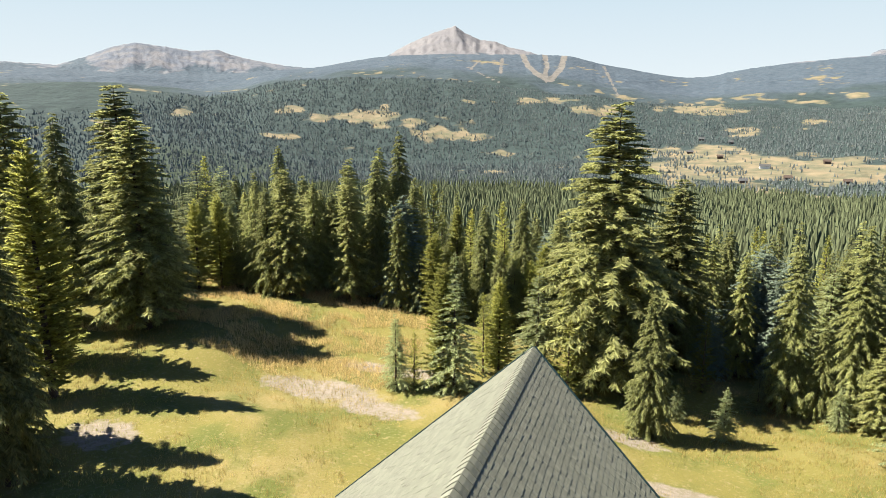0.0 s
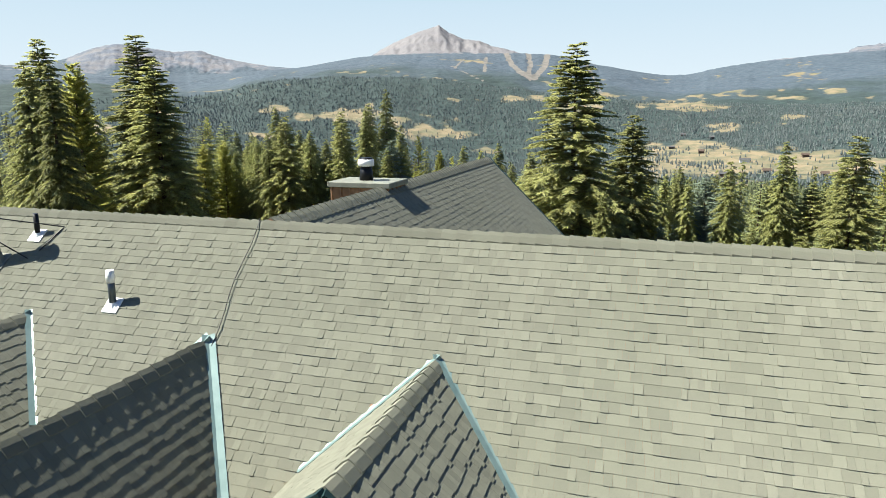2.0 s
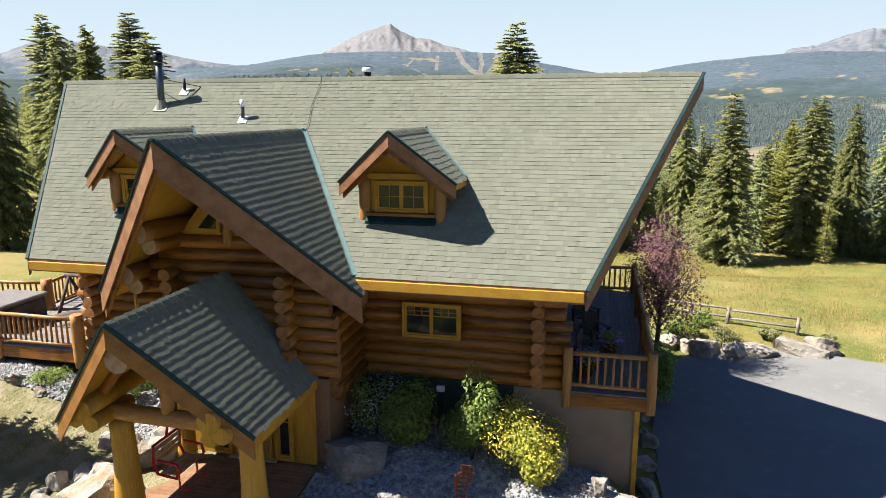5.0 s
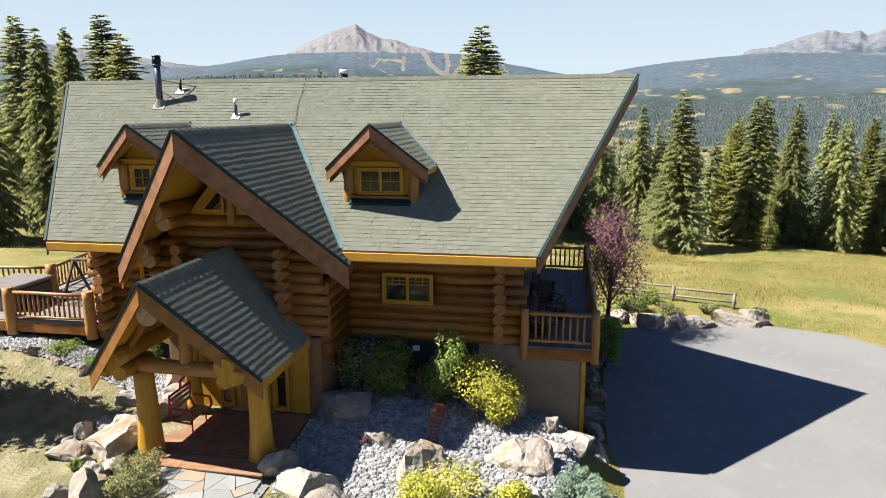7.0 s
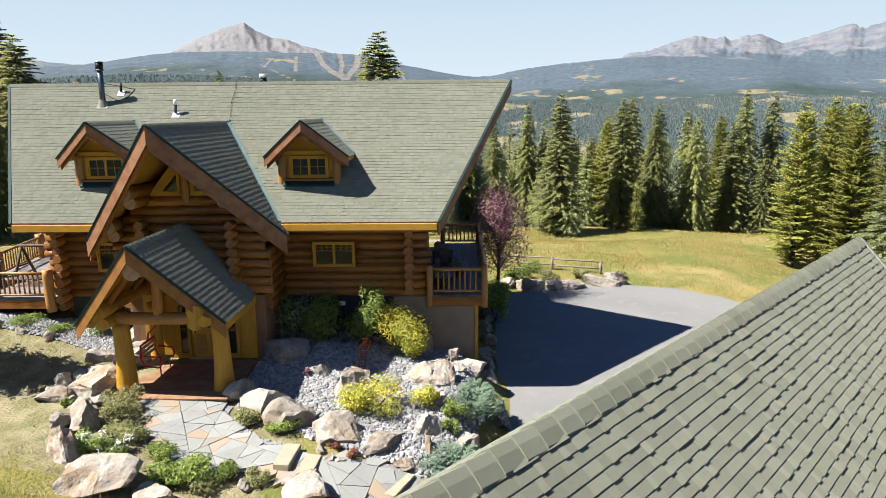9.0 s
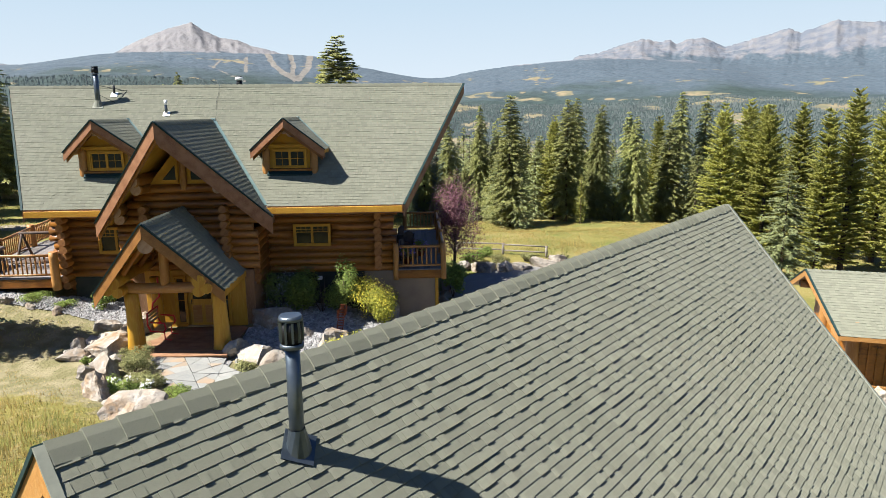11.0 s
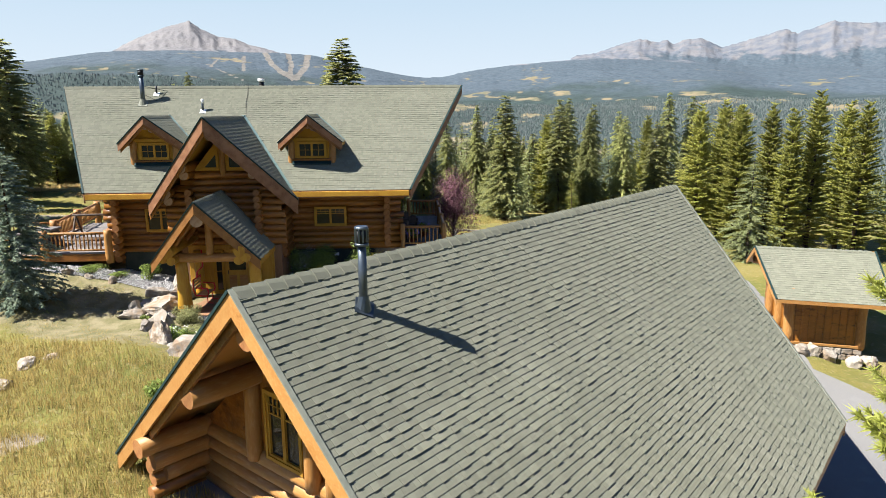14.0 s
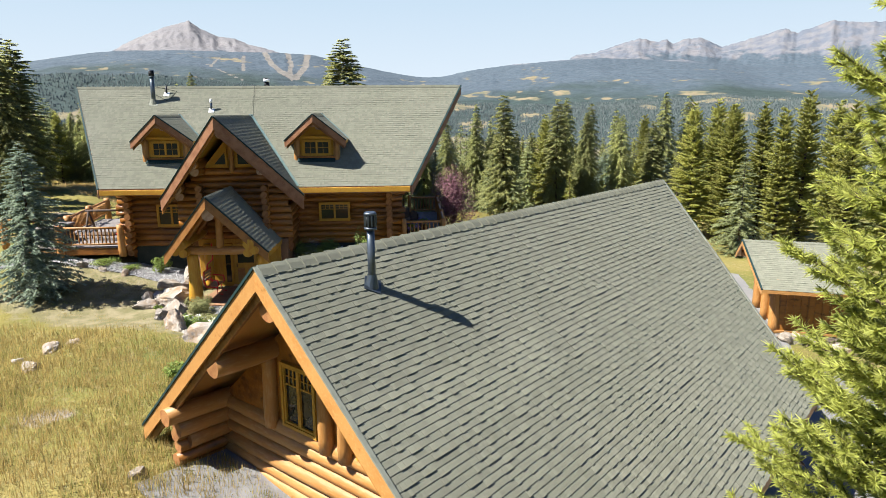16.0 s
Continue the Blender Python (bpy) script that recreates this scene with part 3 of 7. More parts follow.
def ridge_caps(a, b, left_down, right_down, parent, mat, step=0.26, half=0.2):
    """Folded cap shingles along a ridge from a to b."""
    a, b = Vector(a), Vector(b)
    d = (b - a).normalized()
    verts, faces = [], []
    n = int((b - a).length / step)
    l, r = Vector(left_down).normalized() * half, Vector(right_down).normalized() * half
    for i in range(n):
        p, q = a + d * (i * step), a + d * (i * step + step * 1.12)
        k = len(verts)
        up = Vector((0, 0, 1))
        verts += [c + side + up * lift for c, high in ((p, 0.04), (q, 0.013)) for side, lift in ((l, high), (l * 0.45, high + 0.014), (l * 0.0, high + 0.002), (r * 0.45, high + 0.014), (r, high))]
        verts += [p + l - up * 0.005, p + l * 0.45 - up * 0.005, p - up * 0.04, p + r * 0.45 - up * 0.005, p + r - up * 0.005, q + l - up * 0.02, q + r - up * 0.02]
        faces += [(k + i, k + i + 1, k + i + 6, k + i + 5) for i in range(4)] + [(k + 10 + i, k + 11 + i, k + i + 1, k + i) for i in range(4)] + [(k, k + 5, k + 15, k + 10), (k + 14, k + 16, k + 9, k + 4)]
    ob = piece("ridge_cap", verts, faces, mat, parent)
    return tagged(ob, "", "", "", "stuff")


# ---- log house ----
house = thing("log_house", (0, 4, 0), "large golden log house with steep sage green shingle roofs", "house")
RIDGE_Y, RIDGE_Z, EAVE_Z = 5.66, 10.5, 5.4
RISE = (RIDGE_Z - EAVE_Z) / RIDGE_Y
SLOPE_LEN = math.hypot(RIDGE_Y, RIDGE_Z - EAVE_Z)
front = Roof((0, 0, EAVE_Z), (1, 0, 0), (0, RIDGE_Y, RIDGE_Z - EAVE_Z))
back = Roof((0, 2 * RIDGE_Y, EAVE_Z), (-1, 0, 0), (0, -RIDGE_Y, RIDGE_Z - EAVE_Z))
L0, L1, R0, R1 = -7.33, -10.5, 8.0, 10.95


def main_low(s):
    return L0 + (L1 - L0) * s / SLOPE_LEN


def main_high(s):
    return R0 + (R1 - R0) * s / SLOPE_LEN


def rake(slope, e0, s0, e1, s1, parent, mat, tall=0.3, thick=0.06, drop=0.02, drip=True, edge=None):
    """The barge board under a roof's sloping edge, with a dark metal drip strip on top of it."""
    a, b = slope.at(e0, s0, -drop), slope.at(e1, s1, -drop)
    low = Vector((0, 0, tall / slope.n.z))
    side = (b - a).normalized().cross(slope.n).normalized() * thick
    verts = [a, b, b - low, a - low] + [p + side for p in (a, b, b - low, a - low)]
    piece("barge_board", verts, [(0, 1, 2, 3), (7, 6, 5, 4), (0, 4, 5, 1), (1, 5, 6, 2), (2, 6, 7, 3), (3, 7, 4, 0)], mat, parent)
    if drip:
        up = slope.n * (drop + 0.03)
        deep = slope.n * (0.025 if edge else 0.05)
        out = side * 1.5
        verts = [a + up, b + up, b + up + out, a + up + out, a + up - deep, b + up - deep, b + up + out - deep, a + up + out - deep]
        piece("drip_edge", verts, [(0, 1, 2, 3), (7, 6, 5, 4), (3, 2, 6, 7), (1, 0, 4, 5), (0, 3, 7, 4), (2, 1, 5, 6)], edge or M_DRIP, parent, "pale sage metal drip edge" if edge else "dark green metal drip edge")


def flashing(points, parent, half=0.1, rise=0.07):
    """A folded metal strip along a valley."""
    a, b = (Vector(p) for p in points)
    d = (b - a).normalized()
    s = d.cross(Vector((0, 0, 1))).normalized() * half
    up = Vector((0, 0, rise))
    verts = [a + s + up, b + s + up, b + up * 0.7, a + up * 0.7, a - s + up, b - s + up, a + s - up, b + s - up, a - s - up, b - s - up]
    piece("valley_flashing", verts, [(0, 1, 2, 3), (3, 2, 5, 4), (0, 6, 7, 1), (4, 5, 9, 8)], M_FLASHING, parent, "pale green metal valley flashing")


roof_front = slab("roof", front, [(L0, 0), (R0, 0), (R1, SLOPE_LEN), (L1, SLOPE_LEN)], 0.26, M_FASCIA, house, "sage green shingle roof slope")
roof_back = slab("roof", back, [(-R0, 0), (-L0, 0), (-L1, SLOPE_LEN), (-R1, SLOPE_LEN)], 0.26, M_FASCIA, house)
rake(front, R0, 0, R1, SLOPE_LEN, house, M_FASCIA, 0.34)
rake(front, L1, SLOPE_LEN, L0, 0, house, M_FASCIA, 0.34)
beam("fascia", (L0 + 0.02, -0.034, EAVE_Z - 0.19), (R0 - 0.02, -0.034, EAVE_Z - 0.17), 0.06, 0.25, M_TRIM, house, "golden eave fascia board")
piece("soffit", [(L0, 0.08, 5.1), (R0, 0.08, 5.1), (R0, 1.6, 5.12), (L0, 1.6, 5.12), (L0, 0.08, 5.16), (R0, 0.08, 5.16), (R0, 1.6, 5.2), (L0, 1.6, 5.2)], [(3, 2, 1, 0), (4, 5, 6, 7), (0, 1, 5, 4), (1, 2, 6, 5), (2, 3, 7, 6), (3, 0, 4, 7)], M_TRIM, house)

# cross gable over the entrance
XG = -0.62
XG_Z, XG_F, XG_B = 8.9, -3.15, 3.85
xg_rise = 1.17
XR = 3.3
xg_len = math.hypot(XR, XR * xg_rise)
XG_LOW = XG_Z - XR * xg_rise
xg_right = Roof((XG + XR, 0, XG_LOW), (0, 1, 0), (-1, 0, xg_rise))
xg_left = Roof((XG - XR, 0, XG_LOW), (0, -1, 0), (1, 0, xg_rise))


def valley_y(z):
    return (z - EAVE_Z) / RISE


def xg_front(s, eave):
    return eave + (XG_F - eave) * s / xg_len


def xg_back(s):
    return max(0.12, valley_y(XG_LOW + s * xg_rise / math.hypot(1, xg_rise)) + 0.02)


roof_xr = slab("roof", xg_right, [(-0.3, 0), (0.12, 0), (xg_back(xg_len * 0.2), xg_len * 0.2), (xg_back(xg_len), xg_len), (XG_F, xg_len)], 0.2, M_FASCIA, house, "sage green shingle cross gable slope")
roof_xl = slab("roof", xg_left, [(-0.12, 0), (1.25, 0), (-XG_F, xg_len), (-xg_back(xg_len), xg_len), (-xg_back(xg_len * 0.2), xg_len * 0.2)], 0.2, M_TRIM, house)
shingles(xg_right, xg_len, lambda s: xg_front(s, -0.3), xg_back, roof_xr, M_SHINGLE, seed=3, exposure=0.188, thick=0.013, even=True)
shingles(xg_left, xg_len, lambda s: -xg_back(s), lambda s: -xg_front(s, -1.25), roof_xl, M_SHINGLE, seed=4, exposure=0.188, thick=0.013, even=True)
rake(xg_right, XG_F, xg_len, -0.3, 0, house, M_FASCIA, 0.36)
rake(xg_left, 1.25, 0, -XG_F, xg_len, house, M_FASCIA, 0.36)
rake(xg_right, XG_F + 0.1, xg_len - 0.02, -0.2, 0, house, M_FASCIA, 0.46, 0.08, 0.04, False)
rake(xg_left, 1.15, 0, -XG_F - 0.1, xg_len - 0.02, house, M_LOG, 0.46, 0.08, 0.04, False)
flashing(((XG, XG_B, XG_Z), (XG + (XG_Z - EAVE_Z) / xg_rise, 0.0, EAVE_Z)), house)
flashing(((XG, XG_B, XG_Z), (XG - (XG_Z - EAVE_Z) / xg_rise, 0.0, EAVE_Z)), house)
box("gutter_board", (XG + XR - 0.25, -0.25, XG_LOW - 0.25), (XG + XR - 0.02, 0.1, XG_LOW - 0.05), M_FASCIA, house)

# porch
PX, PZ, PF, PB = -0.72, 5.55, -4.86, -0.5
p_half = 2.27
p_len = math.hypot(p_half, p_half * xg_rise)
P_LOW = PZ - p_half * xg_rise
po_right = Roof((PX + p_half, 0, P_LOW), (0, 1, 0), (-1, 0, xg_rise))
po_left = Roof((PX - p_half, 0, P_LOW), (0, -1, 0), (1, 0, xg_rise))
roof_pr = slab("roof", po_right, [(-3.7, 0), (-0.35, 0), (PB, p_len), (PF, p_len)], 0.17, M_TRIM, house, "sage green shingle porch roof slope")
roof_pl = slab("roof", po_left, [(0.35, 0), (3.95, 0), (-PF, p_len), (-PB, p_len)], 0.17, M_TRIM, house)
shingles(po_right, p_len, lambda s: -3.7 + (PF + 3.7) * s / p_len, lambda s: -0.42, roof_pr, M_SHINGLE, seed=5, exposure=0.188, thick=0.013, even=True)
shingles(po_left, p_len, lambda s: 0.42, lambda s: 3.95 + (-PF - 3.95) * s / p_len, roof_pl, M_SHINGLE, seed=6, exposure=0.188, thick=0.013, even=True)
rake(po_right, PF, p_len, -3.7, 0, house, M_RAKE, 0.3)
rake(po_left, 3.95, 0, -PF, p_len, house, M_RAKE, 0.3)

# dormers
D_HALF, D_RISE, D_Z, D_F, D_WALL = 1.55, 0.84, 8.95, 0.45, 1.52
d_len = math.hypot(D_HALF, D_HALF * D_RISE)


def pane_window(name, lo, hi, y, parent, across=2, upright=2, sashes=2, transom=0.0, frame=0.07, mat=None, m=None):
    """A casement window that faces -y at y: a frame, sashes with bars, and a pane of glass. transom: height share of the small upper lights."""
    mat = mat or M_TRIM
    (x0, z0), (x1, z1) = lo, hi
    bm = bmesh.new()

    def bar(a, b, c, d, deep):
        bmesh.ops.create_cube(bm, size=1, matrix=Matrix.Translation(((a + b) / 2, y - deep / 2 + 0.03, (c + d) / 2)) @ Matrix.Diagonal((b - a, deep, d - c, 1)))
    bar(x0, x0 + frame, z0, z1, 0.11)
    bar(x1 - frame, x1, z0, z1, 0.11)
    bar(x0 + frame, x1 - frame, z1 - frame, z1, 0.11)
    bar(x0 + frame, x1 - frame, z0, z0 + frame, 0.11)
    if m is not None:
        bm.transform(m)
    win = part(name, bm, mat, parent)
    w = (x1 - x0 - 2 * frame) / sashes
    for k in range(sashes):
        a, b = x0 + frame + k * w, x0 + frame + (k + 1) * w
        bm = bmesh.new()
        t = 0.05
        bar(a, a + t, z0 + frame, z1 - frame, 0.08)
        bar(b - t, b, z0 + frame, z1 - frame, 0.08)
        bar(a + t, b - t, z1 - frame - t, z1 - frame, 0.08)
        bar(a + t, b - t, z0 + frame, z0 + frame + t, 0.08)
        high = z1 - frame - t
        low = z0 + frame + t
        cut = high - (high - low) * transom if transom else low
        for i in range(1, across):
            c = a + t + (b - a - 2 * t) * i / across
            bar(c - 0.009, c + 0.009, cut, high, 0.06)
        for i in range(1, upright):
            c = cut + (high - cut) * i / upright
            bar(a + t, b - t, c - 0.009, c + 0.009, 0.06)
        if transom:
            bar(a + t, b - t, cut - 0.014, cut + 0.014, 0.062)
        if m is not None:
            bm.transform(m)
        part("sash", bm, mat, win)
        bm = bmesh.new()
        bmesh.ops.create_cube(bm, size=1, matrix=Matrix.Translation(((a + b) / 2, y + 0.005, (low + high) / 2)) @ Matrix.Diagonal((b - a - t, 0.012, high - low + t, 1)))
        if m is not None:
            bm.transform(m)
        part("pane", bm, M_GLASS_DARK, win, "dark reflecting window glass")
    return win


def dormer(cx):
    r = Roof((cx + D_HALF, 0, D_Z - D_HALF * D_RISE), (0, 1, 0), (-1, 0, D_RISE))
    l = Roof((cx - D_HALF, 0, D_Z - D_HALF * D_RISE), (0, -1, 0), (1, 0, D_RISE))
    low = D_Z - D_HALF * D_RISE

    def back_y(s):
        return valley_y(low + s * D_RISE / math.hypot(1, D_RISE)) + 0.03

    def front_y(s):
        return 1.05 + (D_F - 1.05) * s / d_len
    a = slab("dormer_roof", r, [(1.05, 0), (back_y(0), 0), (back_y(d_len), d_len), (D_F, d_len)], 0.12, M_TRIM, house, "small sage green shingle dormer slope")
    b = slab("dormer_roof", l, [(-back_y(0), 0), (-1.05, 0), (-D_F, d_len), (-back_y(d_len), d_len)], 0.12, M_TRIM, house)
    shingles(r, d_len, front_y, back_y, a, M_SHINGLE, seed=int(cx * 10) + 50, exposure=0.188, thick=0.013, even=True)
    shingles(l, d_len, lambda s: -back_y(s), lambda s: -front_y(s), b, M_SHINGLE, seed=int(cx * 10) + 60, exposure=0.188, thick=0.013, even=True)
    ridge_caps((cx, D_F, D_Z), (cx, back_y(d_len), D_Z), (-1, 0, -D_RISE), (1, 0, -D_RISE), a, M_SHINGLE)
    rake(r, D_F, d_len, 1.05, 0, house, M_FASCIA, 0.26)
    rake(l, -1.05, 0, -D_F, d_len, house, M_FASCIA, 0.26)
    rake(r, D_F + 0.06, d_len, 1.1, 0.1, house, M_LOG, 0.36, 0.05, 0.03, False)
    rake(l, -1.1, 0.1, -D_F - 0.06, d_len, house, M_LOG, 0.36, 0.05, 0.03, False)
    flashing(((cx, back_y(d_len), D_Z), (cx + D_HALF, back_y(0), low)), house, 0.085)
    flashing(((cx, back_y(d_len), D_Z), (cx - D_HALF, back_y(0), low)), house, 0.085)
    y = D_WALL
    piece("dormer_wall", [(cx - 1.0, y, 6.6), (cx + 1.0, y, 6.6), (cx + 1.0, y, 7.9), (cx, y, 8.75), (cx - 1.0, y, 7.9), (cx - 1.0, 3.2, 6.6), (cx + 1.0, 3.2, 6.6), (cx + 1.0, 3.2, 7.9), (cx, 3.2, 8.75), (cx - 1.0, 3.2, 7.9)],
          [(0, 1, 2, 3, 4), (9, 8, 7, 6, 5), (1, 6, 7, 2), (5, 0, 4, 9)], M_TRIM, house, "golden board dormer front")
    for side in (-1, 1):
        log("dormer_post", (cx + side * 1.02, y - 0.02, 6.45), (cx + side * 1.02, y - 0.02, 7.75), 0.17, 0.16, house, M_LOG_PALE)
        log("purlin", (cx + side * 1.12, y - 0.42, 7.72), (cx + side * 1.12, 2.4, 7.72), 0.14, 0.15, house, M_LOG)
    log("purlin", (cx - 0.06, y - 0.86, 8.46), (cx - 0.06, 2.6, 8.46), 0.17, 0.2, house, M_LOG, end=M_END_PALE)
    log("purlin", (cx + 0.17, y - 0.76, 8.3), (cx + 0.17, 2.6, 8.3), 0.13, 0.14, house, M_LOG, end=M_END_PALE)
    beam("tie_beam", (cx - 1.1, y - 0.06, 7.78), (cx + 1.1, y - 0.06, 7.78), 0.12, 0.16, M_TRIM, house)
    pane_window("window", (cx - 0.72, 6.84), (cx + 0.72, 7.66), y - 0.05, house, 2, 2)
    piece("apron_flashing", [(cx + a, b, EAVE_Z + RISE * b + h) for a, b in ((-0.95, 1.24), (0.95, 1.24), (0.95, 1.5), (-0.95, 1.5)) for h in (0.02, 0.09)], [(1, 3, 5, 7), (0, 1, 7, 6), (0, 2, 3, 1), (2, 4, 5, 3), (4, 6, 7, 5), (6, 4, 2, 0)], M_DRIP, house, "dark teal metal flashing below the dormer")
    beam("sill", (cx - 0.95, y - 0.12, 6.78), (cx + 0.95, y - 0.12, 6.78), 0.16, 0.09, M_LOG, house)


dormer(3.2)
dormer(-4.45)


def in_cross(e, s):
    z = EAVE_Z + s * RISE / math.hypot(1, RISE)
    return z < XG_Z - abs(e - XG) * xg_rise


def in_dormer(cx):
    def test(e, s):
        y = s / math.hypot(1, RISE)
        z = EAVE_Z + y * RISE
        return abs(e - cx) < 1.05 and y > D_WALL and z < D_Z - abs(e - cx) * D_RISE
    return test


shingles(front, SLOPE_LEN, main_low, main_high, roof_front, M_SHINGLE, holes=(in_cross, in_dormer(3.2), in_dormer(-4.45)), exposure=0.155, thick=0.012, seed=1, singles=lambda e, s: -1.0 < e < 9.5 and s > SLOPE_LEN - 1.75)
shingles(back, SLOPE_LEN, lambda s: -main_high(s), lambda s: -main_low(s), roof_back, M_SHINGLE, seed=2, width=0.5)
ridge_caps((L1, RIDGE_Y, RIDGE_Z), (R1, RIDGE_Y, RIDGE_Z), (0, -1, -RISE), (0, 1, -RISE), roof_front, M_SHINGLE)
ridge_caps((XG, XG_F, XG_Z), (XG, XG_B, XG_Z), (-1, 0, -xg_rise), (1, 0, -xg_rise), roof_xr, M_SHINGLE)
ridge_caps((PX, PF, PZ), (PX, PB, PZ), (-1, 0, -xg_rise), (1, 0, -xg_rise), roof_pr, M_SHINGLE)

# back wing
BW, BW_Z, BW_B = -0.58, 10.53, 23.02
bw_rise, bw_half = 0.85, 5.6
bw_len = math.hypot(bw_half, bw_half * bw_rise)
bw_right = Roof((BW + bw_half, 0, BW_Z - bw_half * bw_rise), (0, 1, 0), (-1, 0, bw_rise))
bw_left = Roof((BW - bw_half, 0, BW_Z - bw_half * bw_rise), (0, -1, 0), (1, 0, bw_rise))
roof_br = slab("roof", bw_right, [(11.3, 0), (20.5, 0), (BW_B, bw_len), (5.7, bw_len)], 0.22, M_FASCIA, house)
roof_bl = slab("roof", bw_left, [(-20.5, 0), (-11.3, 0), (-5.7, bw_len), (-BW_B, bw_len)], 0.22, M_FASCIA, house)
shingles(bw_right, bw_len, lambda s: 11.3 - 5.6 * s / bw_len, lambda s: 20.5 + (BW_B - 20.5) * s / bw_len, roof_br, M_SHINGLE, seed=7, thick=0.009, singles=lambda e, s: s > bw_len - 2.2 and e < 15)
shingles(bw_left, bw_len, lambda s: -20.5 - (BW_B - 20.5) * s / bw_len, lambda s: -11.3 + 5.6 * s / bw_len, roof_bl, M_SHINGLE, seed=8, width=0.5)
ridge_caps((BW, 5.8, BW_Z), (BW, BW_B, BW_Z), (-1, 0, -bw_rise), (1, 0, -bw_rise), roof_br, M_SHINGLE, half=0.32)
rake(bw_right, 20.5, 0, BW_B, bw_len, house, M_FASCIA, 0.3)
rake(bw_left, -BW_B, bw_len, -20.5, 0, house, M_FASCIA, 0.3)
box("wall", (-5.2, 9.7, -3), (4.0, 19.7, 5.9), M_LOG, house, "log wall of the back wing")
# small back gable
SB, SB_Z = 5.45, 9.0
sb_len = math.hypot(2.2, 2.2)
for side in (1, -1):
    slope = Roof((SB + side * 2.2, 0, SB_Z - 2.2), (0, side, 0), (-side, 0, 1))
    corners = [(8.5, 0), (12.0, 0), (12.4, sb_len), (7.2, sb_len)] if side > 0 else [(-12.0, 0), (-8.5, 0), (-7.2, sb_len), (-12.4, sb_len)]
    r = slab("roof", slope, corners, 0.15, M_FASCIA, house)
    if side > 0:
        shingles(slope, sb_len, lambda s: 8.5 - 1.3 * s / sb_len, lambda s: 12.0 + 0.4 * s / sb_len, r, M_SHINGLE, seed=31)
    else:
        shingles(slope, sb_len, lambda s: -12.0 - 0.4 * s / sb_len, lambda s: -8.5 + 1.3 * s / sb_len, r, M_SHINGLE, seed=32)
ridge_caps((SB, 7.2, SB_Z), (SB, 12.4, SB_Z), (-1, 0, -1), (1, 0, -1), r, M_SHINGLE)
box("wall", (SB - 1.7, 9.8, 2), (SB + 1.7, 11.7, 6.9), M_LOG, house)

# walls
LOG_R, PITCH = 0.169, 0.315


def log_wall(a, b, z0, n, parent, over_a=0.6, over_b=0.6, shift=0.0, gaps=(), seed=1, mat=None, limit=None):
    """Courses of logs from a to b (x, y), which run past the corners. gaps: (from, to, low, high) in metres along the wall and in height. limit(z): from where to where a course may reach."""
    rng = random.Random(seed)
    a, b = Vector((*a, 0)), Vector((*b, 0))
    d = (b - a).normalized()
    length = (b - a).length
    side = Vector((0, 0, 1)).cross(d) * 0.07
    mid = z0 + n * PITCH
    if limit:
        mid = min(mid, z0 + n * PITCH * 0.5)
    core = piece("wall", [p + q + Vector((0, 0, z)) for z in (z0, mid) for p in (a, b) for q in (side, -side)], [(0, 2, 3, 1), (4, 5, 7, 6), (0, 4, 6, 2), (1, 3, 7, 5), (0, 1, 5, 4), (2, 6, 7, 3)], M_LOG, parent)
    for i in range(n):
        z = z0 + PITCH * (i + 0.5 + shift)
        spans = [(-over_a * rng.uniform(0.85, 1.15), length + over_b * rng.uniform(0.85, 1.15))]
        if limit:
            lo, hi = limit(z)
            spans = [(max(spans[0][0], lo), min(spans[0][1], hi))]
        for g0, g1, lo, hi in gaps:
            if lo < z < hi:
                spans = [q for p in spans for q in ((p[0], min(p[1], g0)), (max(p[0], g1), p[1])) if q[1] - q[0] > 0.05]
        for p, q in spans:
            if q - p < 0.1:
                continue
            r = LOG_R * rng.uniform(0.93, 1.08)
            log("log", a + d * p + Vector((0, 0, z)), a + d * q + Vector((0, 0, z)), r, r * rng.uniform(0.92, 1.05), core, mat, rng)
    return core


WALL_Y = 1.7
log_wall((-6.6, WALL_Y), (6.85, WALL_Y), 2.2, 9, house, 0.65, 0.78, seed=11, gaps=((1.45, 2.85, 3.3, 4.35), (9.8, 11.35, 3.45, 4.35)))
log_wall((6.85, WALL_Y), (6.85, 9.6), 2.2, 9, house, 0.55, 0.5, 0.5, seed=12)
log_wall((-6.6, WALL_Y), (-6.6, 9.6), 1.6, 11, house, 0.6, 0.5, 0.5, seed=13)
pane_window("window", (3.17, 3.42), (4.79, 4.4), WALL_Y - 0.2, house, 3, 2, 2, 0.32)
pane_window("window", (-5.2, 3.25), (-3.7, 4.4), WALL_Y - 0.2, house, 3, 2, 2, 0.32)
box("foundation", (6.2, WALL_Y - 0.1, -0.9), (9.4, 9.6, 2.2), M_STUCCO, house, "tan stucco foundation wall")
box("foundation", (-6.5, WALL_Y - 0.06, -0.9), (6.195, 9.6, 2.2), M_DARKBASE, house, "dark green boarded foundation")
box("foundation", (-6.5, 9.62, -2.5), (9.4, 11.5, 2.1), M_STUCCO, house)
box("corner_board", (9.36, WALL_Y - 0.16, -0.7), (9.5, WALL_Y + 0.04, 1.85), M_TRIM, house, "golden corner board")
box("vent_hood", (4.1, WALL_Y - 0.2, 1.86), (4.32, WALL_Y - 0.08, 2.02), M_WHITE, house, "small white wall vent hood")

# entrance wing
WING_Y = -0.55
W_HALF = 1.55


def wing_limit(z):
    e = min(2.75, (XG_Z - 0.62 - z) / xg_rise)
    return (W_HALF - e, W_HALF + e)


